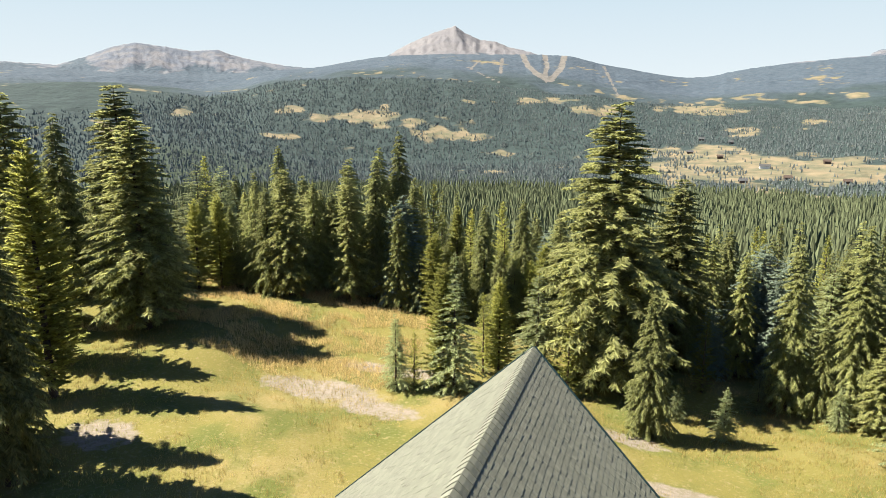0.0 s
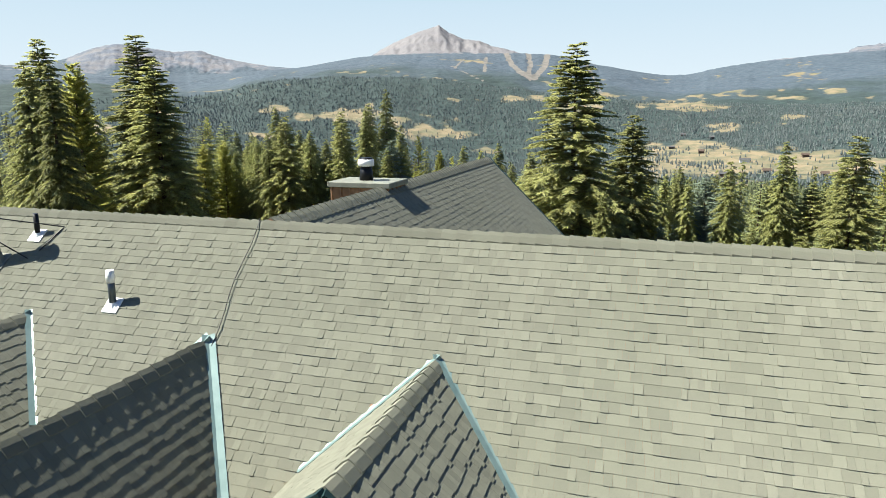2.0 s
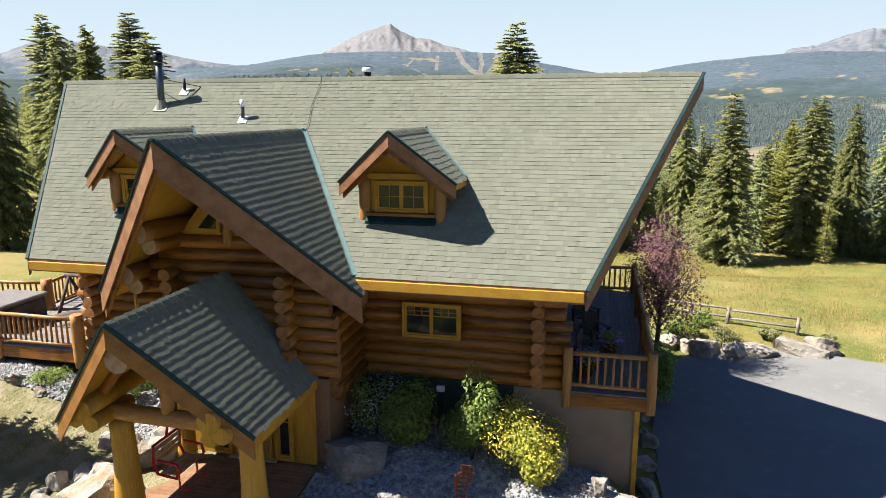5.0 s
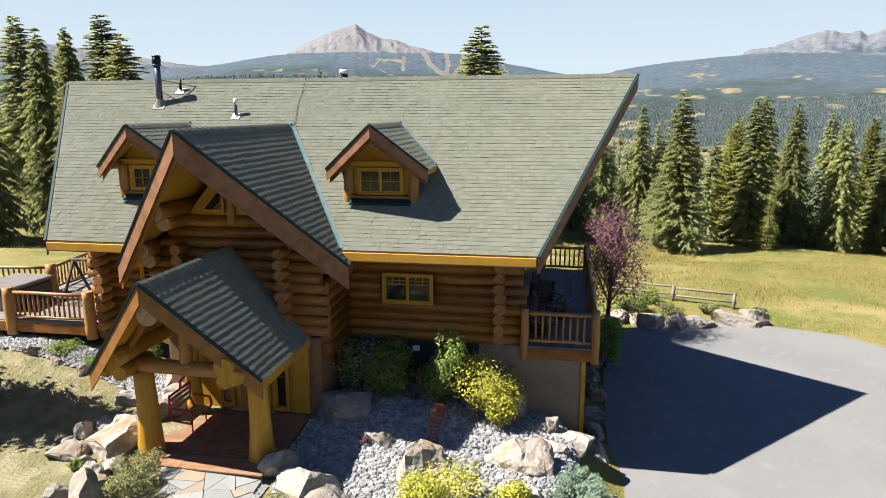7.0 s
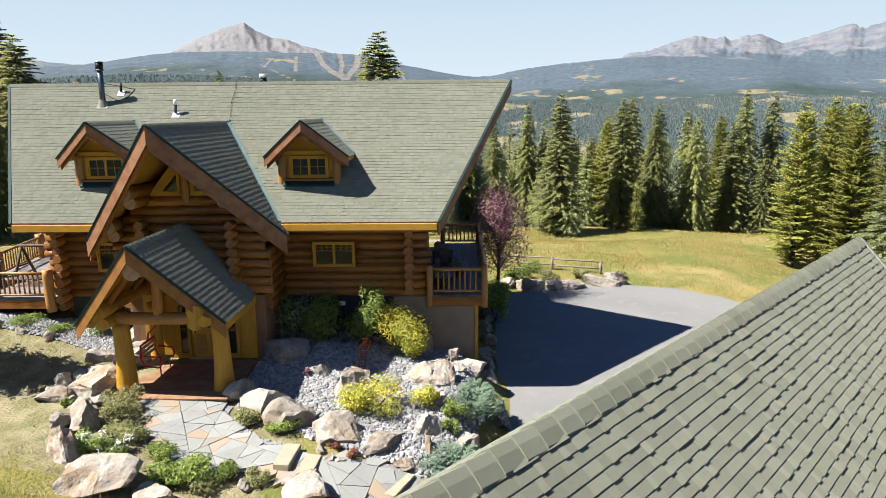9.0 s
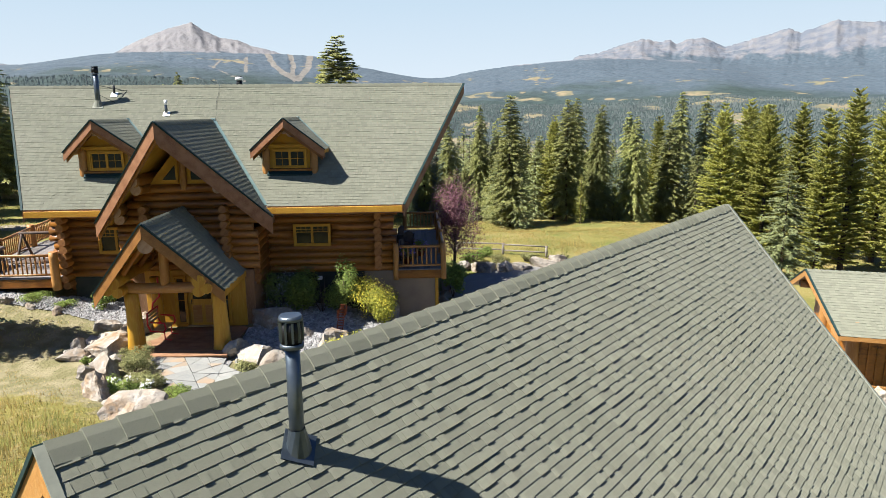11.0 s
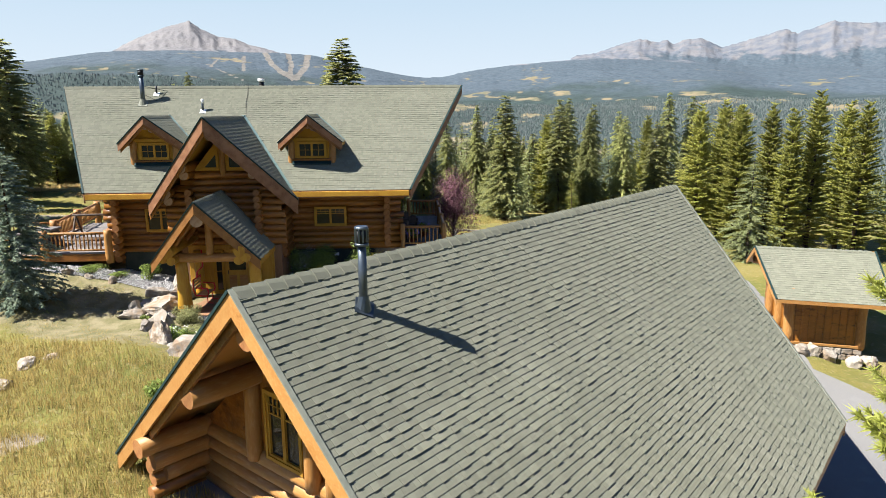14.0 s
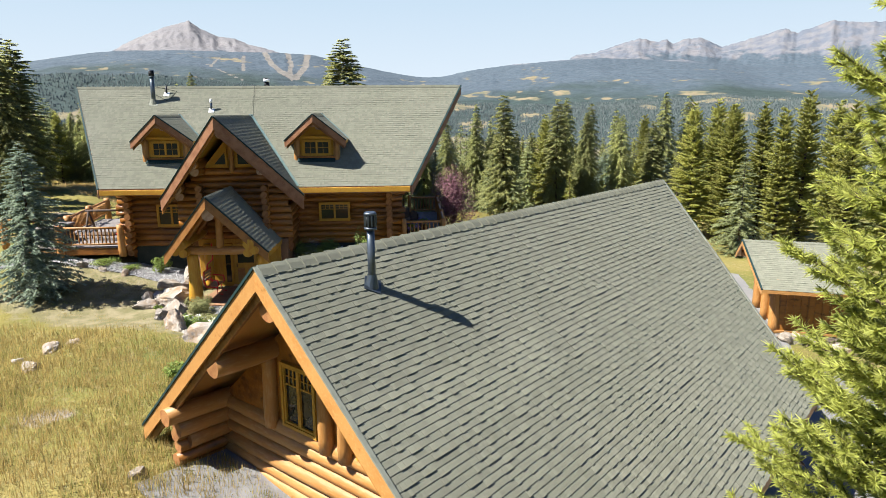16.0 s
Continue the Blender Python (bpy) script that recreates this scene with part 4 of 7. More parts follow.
log_wall((XG - W_HALF, WING_Y), (XG + W_HALF, WING_Y), 2.95, 11, house, 1.2, 1.2, seed=14, limit=wing_limit)
log_wall((XG + W_HALF, WING_Y), (XG + W_HALF, WALL_Y), 2.95, 8, house, 0.55, 0.0, 0.5, seed=15)
log_wall((XG - W_HALF, WING_Y), (XG - W_HALF, WALL_Y), 2.95, 8, house, 0.55, 0.0, 0.5, seed=16)
log_wall((XG + 2.55, WING_Y + 0.3), (XG + 2.55, WALL_Y), 2.2, 7, house, 0.2, 0.0, 0.5, seed=17)
log_wall((XG - 2.55, WING_Y + 0.3), (XG - 2.55, WALL_Y), 2.2, 7, house, 0.2, 0.0, 0.5, seed=18)
box("foundation", (-3.0, WING_Y - 0.08, -0.2), (1.85, WALL_Y - 0.12, 2.9), M_SIDING, house)
piece("gable_panel", [(XG - 1.5, WING_Y - 0.02, 6.3), (XG + 1.5, WING_Y - 0.02, 6.3), (XG, WING_Y - 0.02, 8.1), (XG - 1.5, WING_Y + 0.1, 6.3), (XG + 1.5, WING_Y + 0.1, 6.3), (XG, WING_Y + 0.1, 8.1)], [(0, 1, 2), (5, 4, 3), (0, 3, 4, 1), (1, 4, 5, 2), (2, 5, 3, 0)], M_TRIM, house, "golden gable panel")
log("king_post", (XG, WING_Y - 0.1, 6.2), (XG, WING_Y - 0.1, 8.3), 0.13, 0.12, house, M_LOG_PALE)
for side in (-1, 1):
    a, b, c = Vector((XG + side * 0.2, WING_Y - 0.05, 6.5)), Vector((XG + side * 1.02, WING_Y - 0.05, 6.5)), Vector((XG + side * 0.2, WING_Y - 0.05, 7.42))
    win = piece("window", [p + Vector((0, d, 0)) for d in (0, -0.07) for p in (a, b, c)] + [(a + b + c) / 3 + (p - (a + b + c) / 3) * 0.66 + Vector((0, d, 0)) for d in (0, -0.07) for p in (a, b, c)],
                [(3, 4, 10, 9), (4, 5, 11, 10), (5, 3, 9, 11), (0, 1, 4, 3), (1, 2, 5, 4), (2, 0, 3, 5), (9, 10, 7, 6), (10, 11, 8, 7), (11, 9, 6, 8)], M_TRIM, house, "triangular golden gable window")
    piece("pane", [(a + b + c) / 3 + (p - (a + b + c) / 3) * 0.7 + Vector((0, d, 0)) for d in (-0.03, -0.02) for p in (a, b, c)], [(0, 1, 2), (5, 4, 3)], M_GLASS_DARK, win)
# purlins of the cross gable
for dx, dz, r, y in ((-0.1, -0.5, 0.24, -2.78), (0.24, -0.62, 0.17, -2.6), (-0.02, -0.84, 0.17, -2.5)):
    log("purlin", (XG + dx, y, XG_Z + dz), (XG + dx, 1.5, XG_Z + dz), r, r * 0.9, house, M_LOG, end=M_END_PALE)
for side in (-1, 1):
    for dx, y in ((1.45, -2.05 if side < 0 else -1.6), (2.5, -1.35 if side < 0 else -0.7)):
        z = XG_Z - dx * xg_rise - 0.52
        log("purlin", (XG + side * dx, y, z), (XG + side * dx, 1.5, z), 0.25, 0.2, house, M_LOG, end=M_END_PALE)
        log("purlin", (XG + side * (dx + 0.02), y + 0.35, z - 0.36), (XG + side * (dx + 0.02), 0.4, z - 0.36), 0.22, 0.19, house, M_LOG, end=M_END_PALE)

# porch timber
def flared_post(x, y, z0, z1, r0, r1, label=""):
    rng = random.Random(int(x * 100))
    rings, sides = 9, 16
    verts, faces = [], []
    for i in range(rings):
        u = i / (rings - 1)
        r = r1 + (r0 - r1) * (1 - u) ** 2.2
        for k in range(sides):
            a = 6.2832 * k / sides
            q = r * (1 + 0.05 * math.sin(3 * a + 2 * u) + 0.07 * (1 - u) ** 2 * math.sin(5 * a + 1))
            verts.append((x + q * math.cos(a) + 0.03 * math.sin(3 * u), y + q * math.sin(a), z0 + (z1 - z0) * u))
    for i in range(rings - 1):
        for k in range(sides):
            a, b = i * sides + k, i * sides + (k + 1) % sides
            faces.append((a, b, b + sides, a + sides))
    faces += [tuple(range((rings - 1) * sides, rings * sides)), tuple(reversed(range(sides)))]
    piece("porch_post", verts, faces, M_POST, house, label or "flared golden log porch post", True)


flared_post(-1.98, -3.3, 0.3, 2.75, 0.36, 0.25)
flared_post(1.15, -3.25, 0.3, 2.75, 0.36, 0.25)
flared_post(-1.95, -1.15, 0.6, 2.8, 0.24, 0.19)
log("tie_beam", (PX - 2.0, -3.35, 2.93), (PX + 2.05, -3.35, 2.93), 0.2, 0.19, house, M_LOG_PALE, label="golden log tie beam")
log("king_post", (PX + 0.05, -3.35, 3.05), (PX + 0.05, -3.35, 4.9), 0.17, 0.15, house, M_LOG_PALE)
log("purlin", (PX, -4.72, PZ - 0.8), (PX, -0.6, PZ - 0.62), 0.27, 0.22, house, M_LOG, end=M_END_PALE, label="log ridge purlin with a pale sawn end")
for side in (-1, 1):
    log("purlin", (PX + side * 1.5, -4.16, P_LOW + 0.42), (PX + side * 1.5, -0.5, P_LOW + 0.42), 0.25, 0.22, house, M_POST, end=M_POST)
    log("purlin", (PX + side * 1.74, -4.08, P_LOW + 0.14), (PX + side * 1.74, -2.8, P_LOW + 0.14), 0.2, 0.19, house, M_POST, end=M_POST)
    log("purlin", (PX + side * 1.42, -4.02, P_LOW + 0.02), (PX + side * 1.42, -2.8, P_LOW + 0.02), 0.2, 0.19, house, M_POST, end=M_POST)
    log("rafter", (PX + side * 0.25, -3.55, PZ - 0.62), (PX + side * 1.75, -3.55, P_LOW + 0.12), 0.11, 0.11, house, M_LOG)
    log("rafter", (PX + side * 0.25, -2.0, PZ - 0.62), (PX + side * 1.75, -2.0, P_LOW + 0.12), 0.09, 0.09, house, M_LOG)
box("entrance_wall", (-2.5, -0.72, 0.55), (1.5, -0.64, 2.95), M_POST, house, "golden boarded entrance wall")
door_1 = box("door", (-0.75, -0.8, 0.62), (0.3, -0.74, 2.72), M_POST, house, "golden wooden entrance door")
for x0, x1, z0, z1 in ((-0.65, -0.3, 0.75, 1.5), (-0.15, 0.2, 0.75, 1.5)):
    box("door_panel", (x0, -0.825, z0), (x1, -0.802, z1), M_LOG_PALE, door_1)
box("door_light", (-0.62, -0.82, 1.75), (0.17, -0.802, 2.5), M_GLASS_DARK, door_1)
log("handle", (-0.66, -0.86, 1.55), (-0.66, -0.86, 1.75), 0.02, 0.02, door_1, M_BLACK, sides=8, rings=1)
pane_window("sidelight", (-1.35, 0.65), (-0.85, 2.72), -0.74, house, 1, 2, 1)
pane_window("sidelight", (0.4, 0.65), (0.9, 2.72), -0.74, house, 1, 2, 1)
box("threshold", (-0.9, -0.95, 0.6), (0.45, -0.7, 0.64), M_SLAT, house)

porch_deck = thing("porch_deck", (-0.4, -2.4, 0.5), "red-brown plank porch deck at the entrance", "deck")
box("frame", (-2.2, -4.02, 0.15), (1.5, -0.75, 0.5), M_PORCH, porch_deck)
for k in range(22):
    y = -4.08 + k * 0.152
    if y < -0.85:
        box("plank", (-2.25 if y > -3.3 else -1.25, y, 0.5), (1.55, y + 0.144, 0.545), M_PORCH, porch_deck, bevel=0.006)

# ---- roof fittings ----
def tube(name, a, b, r0, r1, parent, mat, sides=16, label=""):
    return log(name, a, b, r0, r1, parent, mat, random.Random(3), label, sides, 2, 0.0, mat)


def ring_tube(name, points, r, mat, parent, label="", closed=False, sides=8):
    cu = bpy.data.curves.new(name, "CURVE")
    cu.dimensions = "3D"
    cu.bevel_depth, cu.bevel_resolution = r, 2
    sp = cu.splines.new("POLY")
    sp.points.add(len(points) - 1)
    for p, q in zip(sp.points, points):
        p.co = (*q, 1)
    sp.use_cyclic_u = closed
    cu.materials.append(mat)
    tmp = bpy.data.objects.new(name, cu)
    me = bpy.data.meshes.new_from_object(tmp)
    bpy.data.objects.remove(tmp)
    ob = new(name, me)
    me.polygons.foreach_set("use_smooth", [True] * len(me.polygons))
    if parent is not None:
        under(ob, parent)
    return tagged(ob, label)


def skirt(x, y, z, r, slope_n, parent, mat, size=0.3, cone=0.22):
    """Flashing plate and cone at a pipe's foot."""
    n = Vector(slope_n).normalized()
    u = Vector((1, 0, 0)) if abs(n.x) < 0.5 else Vector((0, 1, 0))
    u = (u - n * u.dot(n)).normalized()
    v = n.cross(u)
    c = Vector((x, y, z))
    verts = [c + u * a * size + v * b * size + n * h for h in (0.012, 0.03) for a, b in ((-1, -1), (1, -1), (1, 1), (-1, 1))]
    faces = [(3, 2, 1, 0), (4, 5, 6, 7), (0, 1, 5, 4), (1, 2, 6, 5), (2, 3, 7, 6), (3, 0, 4, 7)]
    k = len(verts)
    for i in range(12):
        a = 6.2832 * i / 12
        verts += [c + (u * math.cos(a) + v * math.sin(a)) * (r * 1.7) + n * 0.03, c + Vector((math.cos(a), math.sin(a), 0)) * (r * 1.05) + Vector((0, 0, cone))]
    faces += [(k + 2 * i, k + 2 * ((i + 1) % 12), k + 2 * ((i + 1) % 12) + 1, k + 2 * i + 1) for i in range(12)]
    piece("pipe_skirt", verts, faces, mat, parent, "metal roof flashing round the pipe")


N_MAIN = (0, -RISE, 1)
flue = thing("stove_pipe", (-6.0, 4.65, 9.59), "tall dark metal stove pipe on the roof", "flue pipe")
tube("pipe", (-6.0, 4.65, 9.5), (-6.0, 4.65, 11.05), 0.115, 0.115, flue, M_PIPE)
tube("collar", (-6.0, 4.65, 10.98), (-6.0, 4.65, 11.03), 0.165, 0.165, flue, M_PIPE)
tube("cap", (-6.0, 4.65, 11.03), (-6.0, 4.65, 11.3), 0.15, 0.15, flue, M_BLACK)
tube("cap_lid", (-6.0, 4.65, 11.3), (-6.0, 4.65, 11.34), 0.17, 0.16, flue, M_PIPE)
skirt(-6.0, 4.65, 9.59, 0.115, N_MAIN, flue, M_EDGE, 0.24)
for b in ((-4.95, 5.35, 10.25), (-5.3, 4.75, 9.72)):
    ring_tube("brace_wire", [(-6.0, 4.65, 10.5 if b[1] > 5 else 10.1), b], 0.012, M_BLACK, flue)
ring_tube("brace_wire", [(-4.95, 5.35, 10.25), (-5.15, 4.9, 9.85)], 0.012, M_BLACK, flue)
for x, y, tall, r, white in ((-2.78, 4.17, 0.62, 0.06, True), (-5.46, 5.18, 0.45, 0.05, False)):
    z = EAVE_Z + RISE * y
    vent = thing("vent_pipe", (x, y, z), "short plumbing vent pipe with flashing on the shingles" if white else "short black vent pipe on the shingles", "vent pipe")
    tube("pipe", (x, y, z - 0.1), (x, y, z + tall), r, r, vent, M_PIPE if white else M_BLACK)
    if white:
        tube("collar", (x, y, z + tall - 0.2), (x, y, z + tall + 0.02), r * 1.2, r * 1.2, vent, M_WHITE)
    skirt(x, y, z, r, N_MAIN, vent, M_WHITE, 0.15, 0.07)
cable_points = []
for i in range(15):
    u = i / 14
    y = RIDGE_Y - u * (RIDGE_Y - 3.7)
    cable_points.append((-0.72 + 0.22 * u + 0.03 * math.sin(9 * u), y, EAVE_Z + RISE * y + 0.06))
tagged(ring_tube("lightning_cable", cable_points, 0.008, M_BLACK, None, "thin black cable running down the roof"), "", "cable")

chimney = thing("chimney", (-1.25, 11.75, 7), "board and batten chimney chase with a metal cap", "chimney")
box("chase", (-2.05, 11.15, 7.5), (-0.45, 12.35, 10.5), M_SIDING, chimney)
for k in range(7):
    x = -2.05 + k * 0.2667
    box("batten", (x - 0.025, 11.115, 7.6), (x + 0.025, 11.148, 10.5), M_SIDING, chimney, bevel=0.004)
for k in range(5):
    y = 11.15 + k * 0.3
    box("batten", (-0.448, y - 0.025, 8.4), (-0.415, y + 0.025, 10.5), M_SIDING, chimney, bevel=0.004)
box("cap", (-2.14, 11.06, 10.5), (-0.36, 12.44, 10.64), M_EDGE, chimney, "grey-green metal chimney cap")
tube("pot", (-1.3, 11.75, 10.64), (-1.3, 11.75, 11.02), 0.2, 0.15, chimney, M_BLACK)
tube("pot_rim", (-1.3, 11.75, 11.02), (-1.3, 11.75, 11.2), 0.22, 0.22, chimney, M_WHITE, label="white metal chimney pot rim")
tube("pot_lid", (-1.3, 11.75, 11.2), (-1.3, 11.75, 11.24), 0.18, 0.18, chimney, M_BLACK)


# ---- decks and railings ----
def railing(points, z, name_label, parent_place, post_r=0.14, post_low=0.4, gap=0.19, skip_posts=(), tall=1.0, mat=None):
    """Log posts at the points, joined by log rails and turned balusters."""
    mat = mat or M_LOG_PALE
    rng = random.Random(int(points[0][0] * 31 + points[0][1] * 7))
    rail = thing("deck_railing", parent_place, name_label, "railing")
    for i, (x, y) in enumerate(points):
        if i not in skip_posts:
            log("post", (x, y, z - post_low), (x, y, z + tall + 0.16), post_r, post_r * 0.95, rail, mat, rng)
    for (x0, y0), (x1, y1) in zip(points, points[1:]):
        d = math.hypot(x1 - x0, y1 - y0)
        ux, uy = (x1 - x0) / d, (y1 - y0) / d
        for h, r in ((tall, 0.065), (0.16, 0.055)):
            log("rail", (x0 + ux * post_r, y0 + uy * post_r, z + h), (x1 - ux * post_r, y1 - uy * post_r, z + h), r, r, rail, mat, rng, sides=8, rings=3)
        n = max(2, int((d - 2 * post_r) / gap))
        for k in range(1, n):
            u = post_r + (d - 2 * post_r) * k / n
            log("baluster", (x0 + ux * u, y0 + uy * u, z + 0.18), (x0 + ux * u, y0 + uy * u, z + tall - 0.03), 0.038, 0.034, rail, mat, rng, sides=7, rings=3)
    return rail


def plank_deck(label, x0, x1, y0, y1, z, along_y, place, mat, width=0.16, rim=0.36, rim_mat=None):
    deck = thing("plank_deck", place, label, "deck")
    box("rim", (x0, y0, z - rim), (x1, y1, z - 0.045), rim_mat or M_LOG, deck, bevel=0.02)
    n = int(((x1 - x0) if along_y else (y1 - y0)) / width)
    for k in range(n):
        if along_y:
            a = x0 + (x1 - x0) * k / n
            box("plank", (a + 0.004, y0 - 0.02, z - 0.04), (a + (x1 - x0) / n - 0.004, y1 + 0.02, z), mat, deck, bevel=0.005)
        else:
            a = y0 + (y1 - y0) * k / n
            box("plank", (x0 - 0.02, a + 0.004, z - 0.04), (x1 + 0.02, a + (y1 - y0) / n - 0.004, z), mat, deck, bevel=0.005)
    return deck


plank_deck("grey plank balcony deck on log rims", 7.55, 9.8, 1.45, 11.6, 2.28, True, (8.6, 6.5, 2), M_DECK, rim=0.42)
railing([(7.62, 1.52), (9.74, 1.52), (9.76, 4.9), (9.78, 8.3), (9.8, 11.5), (7.9, 11.5)], 2.28, "golden log railing round the balcony deck", (8.7, 6, 2.28), 0.13, 0.48, tall=1.02)
plank_deck("weathered grey plank deck behind the log railing", -12.2, -6.9, 1.0, 10.5, 2.3, False, (-9.5, 6, 2), M_DECK, rim=0.42)
railing([(-10.05, 1.0), (-6.95, 1.0)], 2.3, "golden log railing at the front of the deck", (-8.5, 1, 2.3), 0.19, 0.5)
railing([(-14.6, 4.0), (-11.3, 4.4), (-12.0, 8.4), (-12.6, 12.2)], 2.3, "golden log railing along the far side of the deck", (-12, 8, 2.3), 0.2, 0.6, gap=0.22)
# garden swing frame on the deck
swing = thing("swing_frame", (-8.8, 4.2, 2.3), "dark peeled-pole swing frame standing on the deck", "swing frame")
for x in (-9.9, -7.8):
    for dy in (-0.75, 0.75):
        log("leg", (x, 4.0 + dy, 2.3), (x, 4.0, 3.75), 0.06, 0.055, swing, M_DARKLOG, sides=8, rings=2)
    log("brace", (x, 3.6, 2.95), (x, 4.4, 2.95), 0.045, 0.045, swing, M_DARKLOG, sides=8, rings=2)
log("crossbar", (-10.05, 4.0, 3.78), (-7.65, 4.0, 3.78), 0.065, 0.06, swing, M_DARKLOG, sides=8, rings=2)
bench = thing("slatted_bench", (-8.9, 3.2, 2.3), "low dark slatted bench seat on the deck", "bench")
for k in range(7):
    log("slat", (-9.75 + 0.03 * k, 2.75 + k * 0.13, 2.62), (-8.05 + 0.03 * k, 2.75 + k * 0.13, 2.62), 0.045, 0.045, bench, M_DARKLOG, sides=7, rings=1)
for x in (-9.6, -8.1):
    for y in (2.75, 3.5):
        log("leg", (x, y, 2.3), (x, y, 2.6), 0.04, 0.04, bench, M_DARKLOG, sides=7, rings=1)
box("cushion", (-8.0, 2.8, 2.56), (-7.55, 3.2, 2.72), M_RED, bench, "red cushion", bevel=0.05)
tub = thing("hot_tub", (-11.4, 2.6, 2.3), "grey hot tub with a closed padded cover on the deck", "hot tub")
box("shell", (-12.15, 1.75, 1.5), (-10.55, 3.6, 3.1), M_TUB, tub, bevel=0.08)
box("cover", (-12.2, 1.7, 3.1), (-10.5, 3.65, 3.24), M_DECK, tub, "grey padded cover", bevel=0.06)
box("step", (-10.52, 2.2, 2.3), (-10.15, 3.1, 2.62), M_TUB, tub, bevel=0.02)

# balcony furniture
def garden_chair(x, y, z, turn):
    ch = thing("garden_chair", (x, y, z), "dark wooden garden chair on the balcony deck", "chair", "balcony chairs")
    m = Matrix.Translation((x, y, z)) @ Matrix.Rotation(turn, 4, "Z")
    for k in range(5):
        box("seat_slat", (-0.28, -0.3 + 0.11 * k, 0.36 - 0.02 * k), (0.28, -0.2 + 0.11 * k, 0.385 - 0.02 * k), M_DARKLOG, ch, m=m, bevel=0.004)
        box("back_slat", (-0.27 + 0.11 * k, 0.28, 0.3), (-0.17 + 0.11 * k, 0.31, 0.95 + 0.04 * (2 - abs(k - 2))), M_DARKLOG, ch, m=m, bevel=0.004)
    for sx in (-0.31, 0.31):
        box("arm", (sx - 0.06, -0.36, 0.58), (sx + 0.06, 0.36, 0.605), M_DARKLOG, ch, m=m, bevel=0.004)
        box("leg", (sx - 0.03, -0.33, 0), (sx + 0.03, -0.25, 0.58), M_DARKLOG, ch, m=m, bevel=0.004)
        box("leg", (sx - 0.03, 0.25, 0), (sx + 0.03, 0.33, 0.58), M_DARKLOG, ch, m=m, bevel=0.004)


garden_chair(8.3, 5.2, 2.28, 0.6)
garden_chair(8.15, 3.4, 2.28, 1.3)
garden_chair(8.0, 6.9, 2.28, 1.0)


# ---- lift chair on the porch ----
lift = thing("lift_chair", (-1.5, -2.2, 0.6), "red steel ski-lift chair with wooden slats hanging in the porch", "hanging chair")
for sx in (-0.5, 0.5):
    pts = [(-1.72, -2.2 + sx, 1.75), (-1.75, -2.2 + sx, 1.3), (-1.65, -2.2 + sx, 1.05), (-1.15, -2.2 + sx, 1.0), (-1.08, -2.2 + sx, 1.15), (-1.12, -2.2 + sx, 1.35), (-1.62, -2.2 + sx, 1.4)]
    ring_tube("side_tube", pts, 0.036, M_RED, lift)
    ring_tube("foot_tube", [(-1.2, -2.2 + sx * 0.7, 1.0), (-1.2, -2.2 + sx * 0.7, 0.66), (-0.95, -2.2 + sx * 0.7, 0.63)], 0.024, M_RED, lift)
ring_tube("back_tube", [(-1.72, -2.7, 1.75), (-1.72, -1.7, 1.75)], 0.036, M_RED, lift)
ring_tube("back_tube", [(-1.75, -2.7, 1.45), (-1.75, -1.7, 1.45)], 0.03, M_RED, lift)
ring_tube("hanger", [(-1.72, -2.2, 1.75), (-1.7, -2.15, 2.0), (-1.45, -2.1, 2.25), (-1.45, -2.1, 3.0)], 0.035, M_RED, lift)
for k in range(5):
    box("seat_slat", (-1.6 + 0.1 * k, -2.68, 1.05), (-1.52 + 0.1 * k, -1.72, 1.08), M_SLAT, lift, bevel=0.004)
for k in range(3):
    box("back_slat", (-1.735, -2.68, 1.28 + 0.15 * k), (-1.705, -1.72, 1.38 + 0.15 * k), M_SLAT, lift, bevel=0.004)

# ---- garage ----
garage = thing("log_garage", (10, -17, -1), "low log garage with a broad sage green shingle roof", "garage")
G0 = Vector((5.33, -21.7, 6.41))
GU = Vector((0.678, 0.735, 0)).normalized()
GN = Vector((GU.y, -GU.x, 0))
G_RISE, G_HALF, G_LEFT, G_LONG = 0.84, 6.55, 5.95, 18.05
g_len = math.hypot(G_HALF, G_HALF * G_RISE)
gl_len = math.hypot(G_LEFT, G_LEFT * G_RISE)
g_right = Roof(G0 + GN * G_HALF - Vector((0, 0, G_HALF * G_RISE)), GU, -GN + Vector((0, 0, G_RISE)))
g_left = Roof(G0 - GN * G_LEFT - Vector((0, 0, G_LEFT * G_RISE)), -GU, GN + Vector((0, 0, G_RISE)))
roof_gr = slab("roof", g_right, [(-0.3, 0), (13.8, 0), (G_LONG, g_len), (0, g_len)], 0.2, M_LOG_PALE, garage, "sage green shingle roof slope")
roof_gl = slab("roof", g_left, [(-13.8, 0), (-0.45, 0), (0, gl_len), (-G_LONG, gl_len)], 0.2, M_LOG_PALE, garage)
shingles(g_right, g_len, lambda s: -0.3 + 0.3 * s / g_len, lambda s: 13.8 + (G_LONG - 13.8) * s / g_len, roof_gr, M_SHINGLE, seed=21, exposure=0.132, thick=0.0165, width=0.32, singles=lambda e, s: e < 5 and s > g_len - 4.2)
shingles(g_left, gl_len, lambda s: -13.8 - (G_LONG - 13.8) * s / gl_len, lambda s: -0.45 + 0.45 * s / gl_len, roof_gl, M_SHINGLE, seed=22, width=0.5)
ridge_caps(G0, G0 + GU * G_LONG, -GN - Vector((0, 0, G_RISE)), GN - Vector((0, 0, G_RISE)), roof_gr, M_SHINGLE, half=0.24, step=0.3)
rake(g_right, 0, g_len, -0.3, 0, garage, M_LOG_PALE, 0.3, 0.06, edge=M_EDGE)
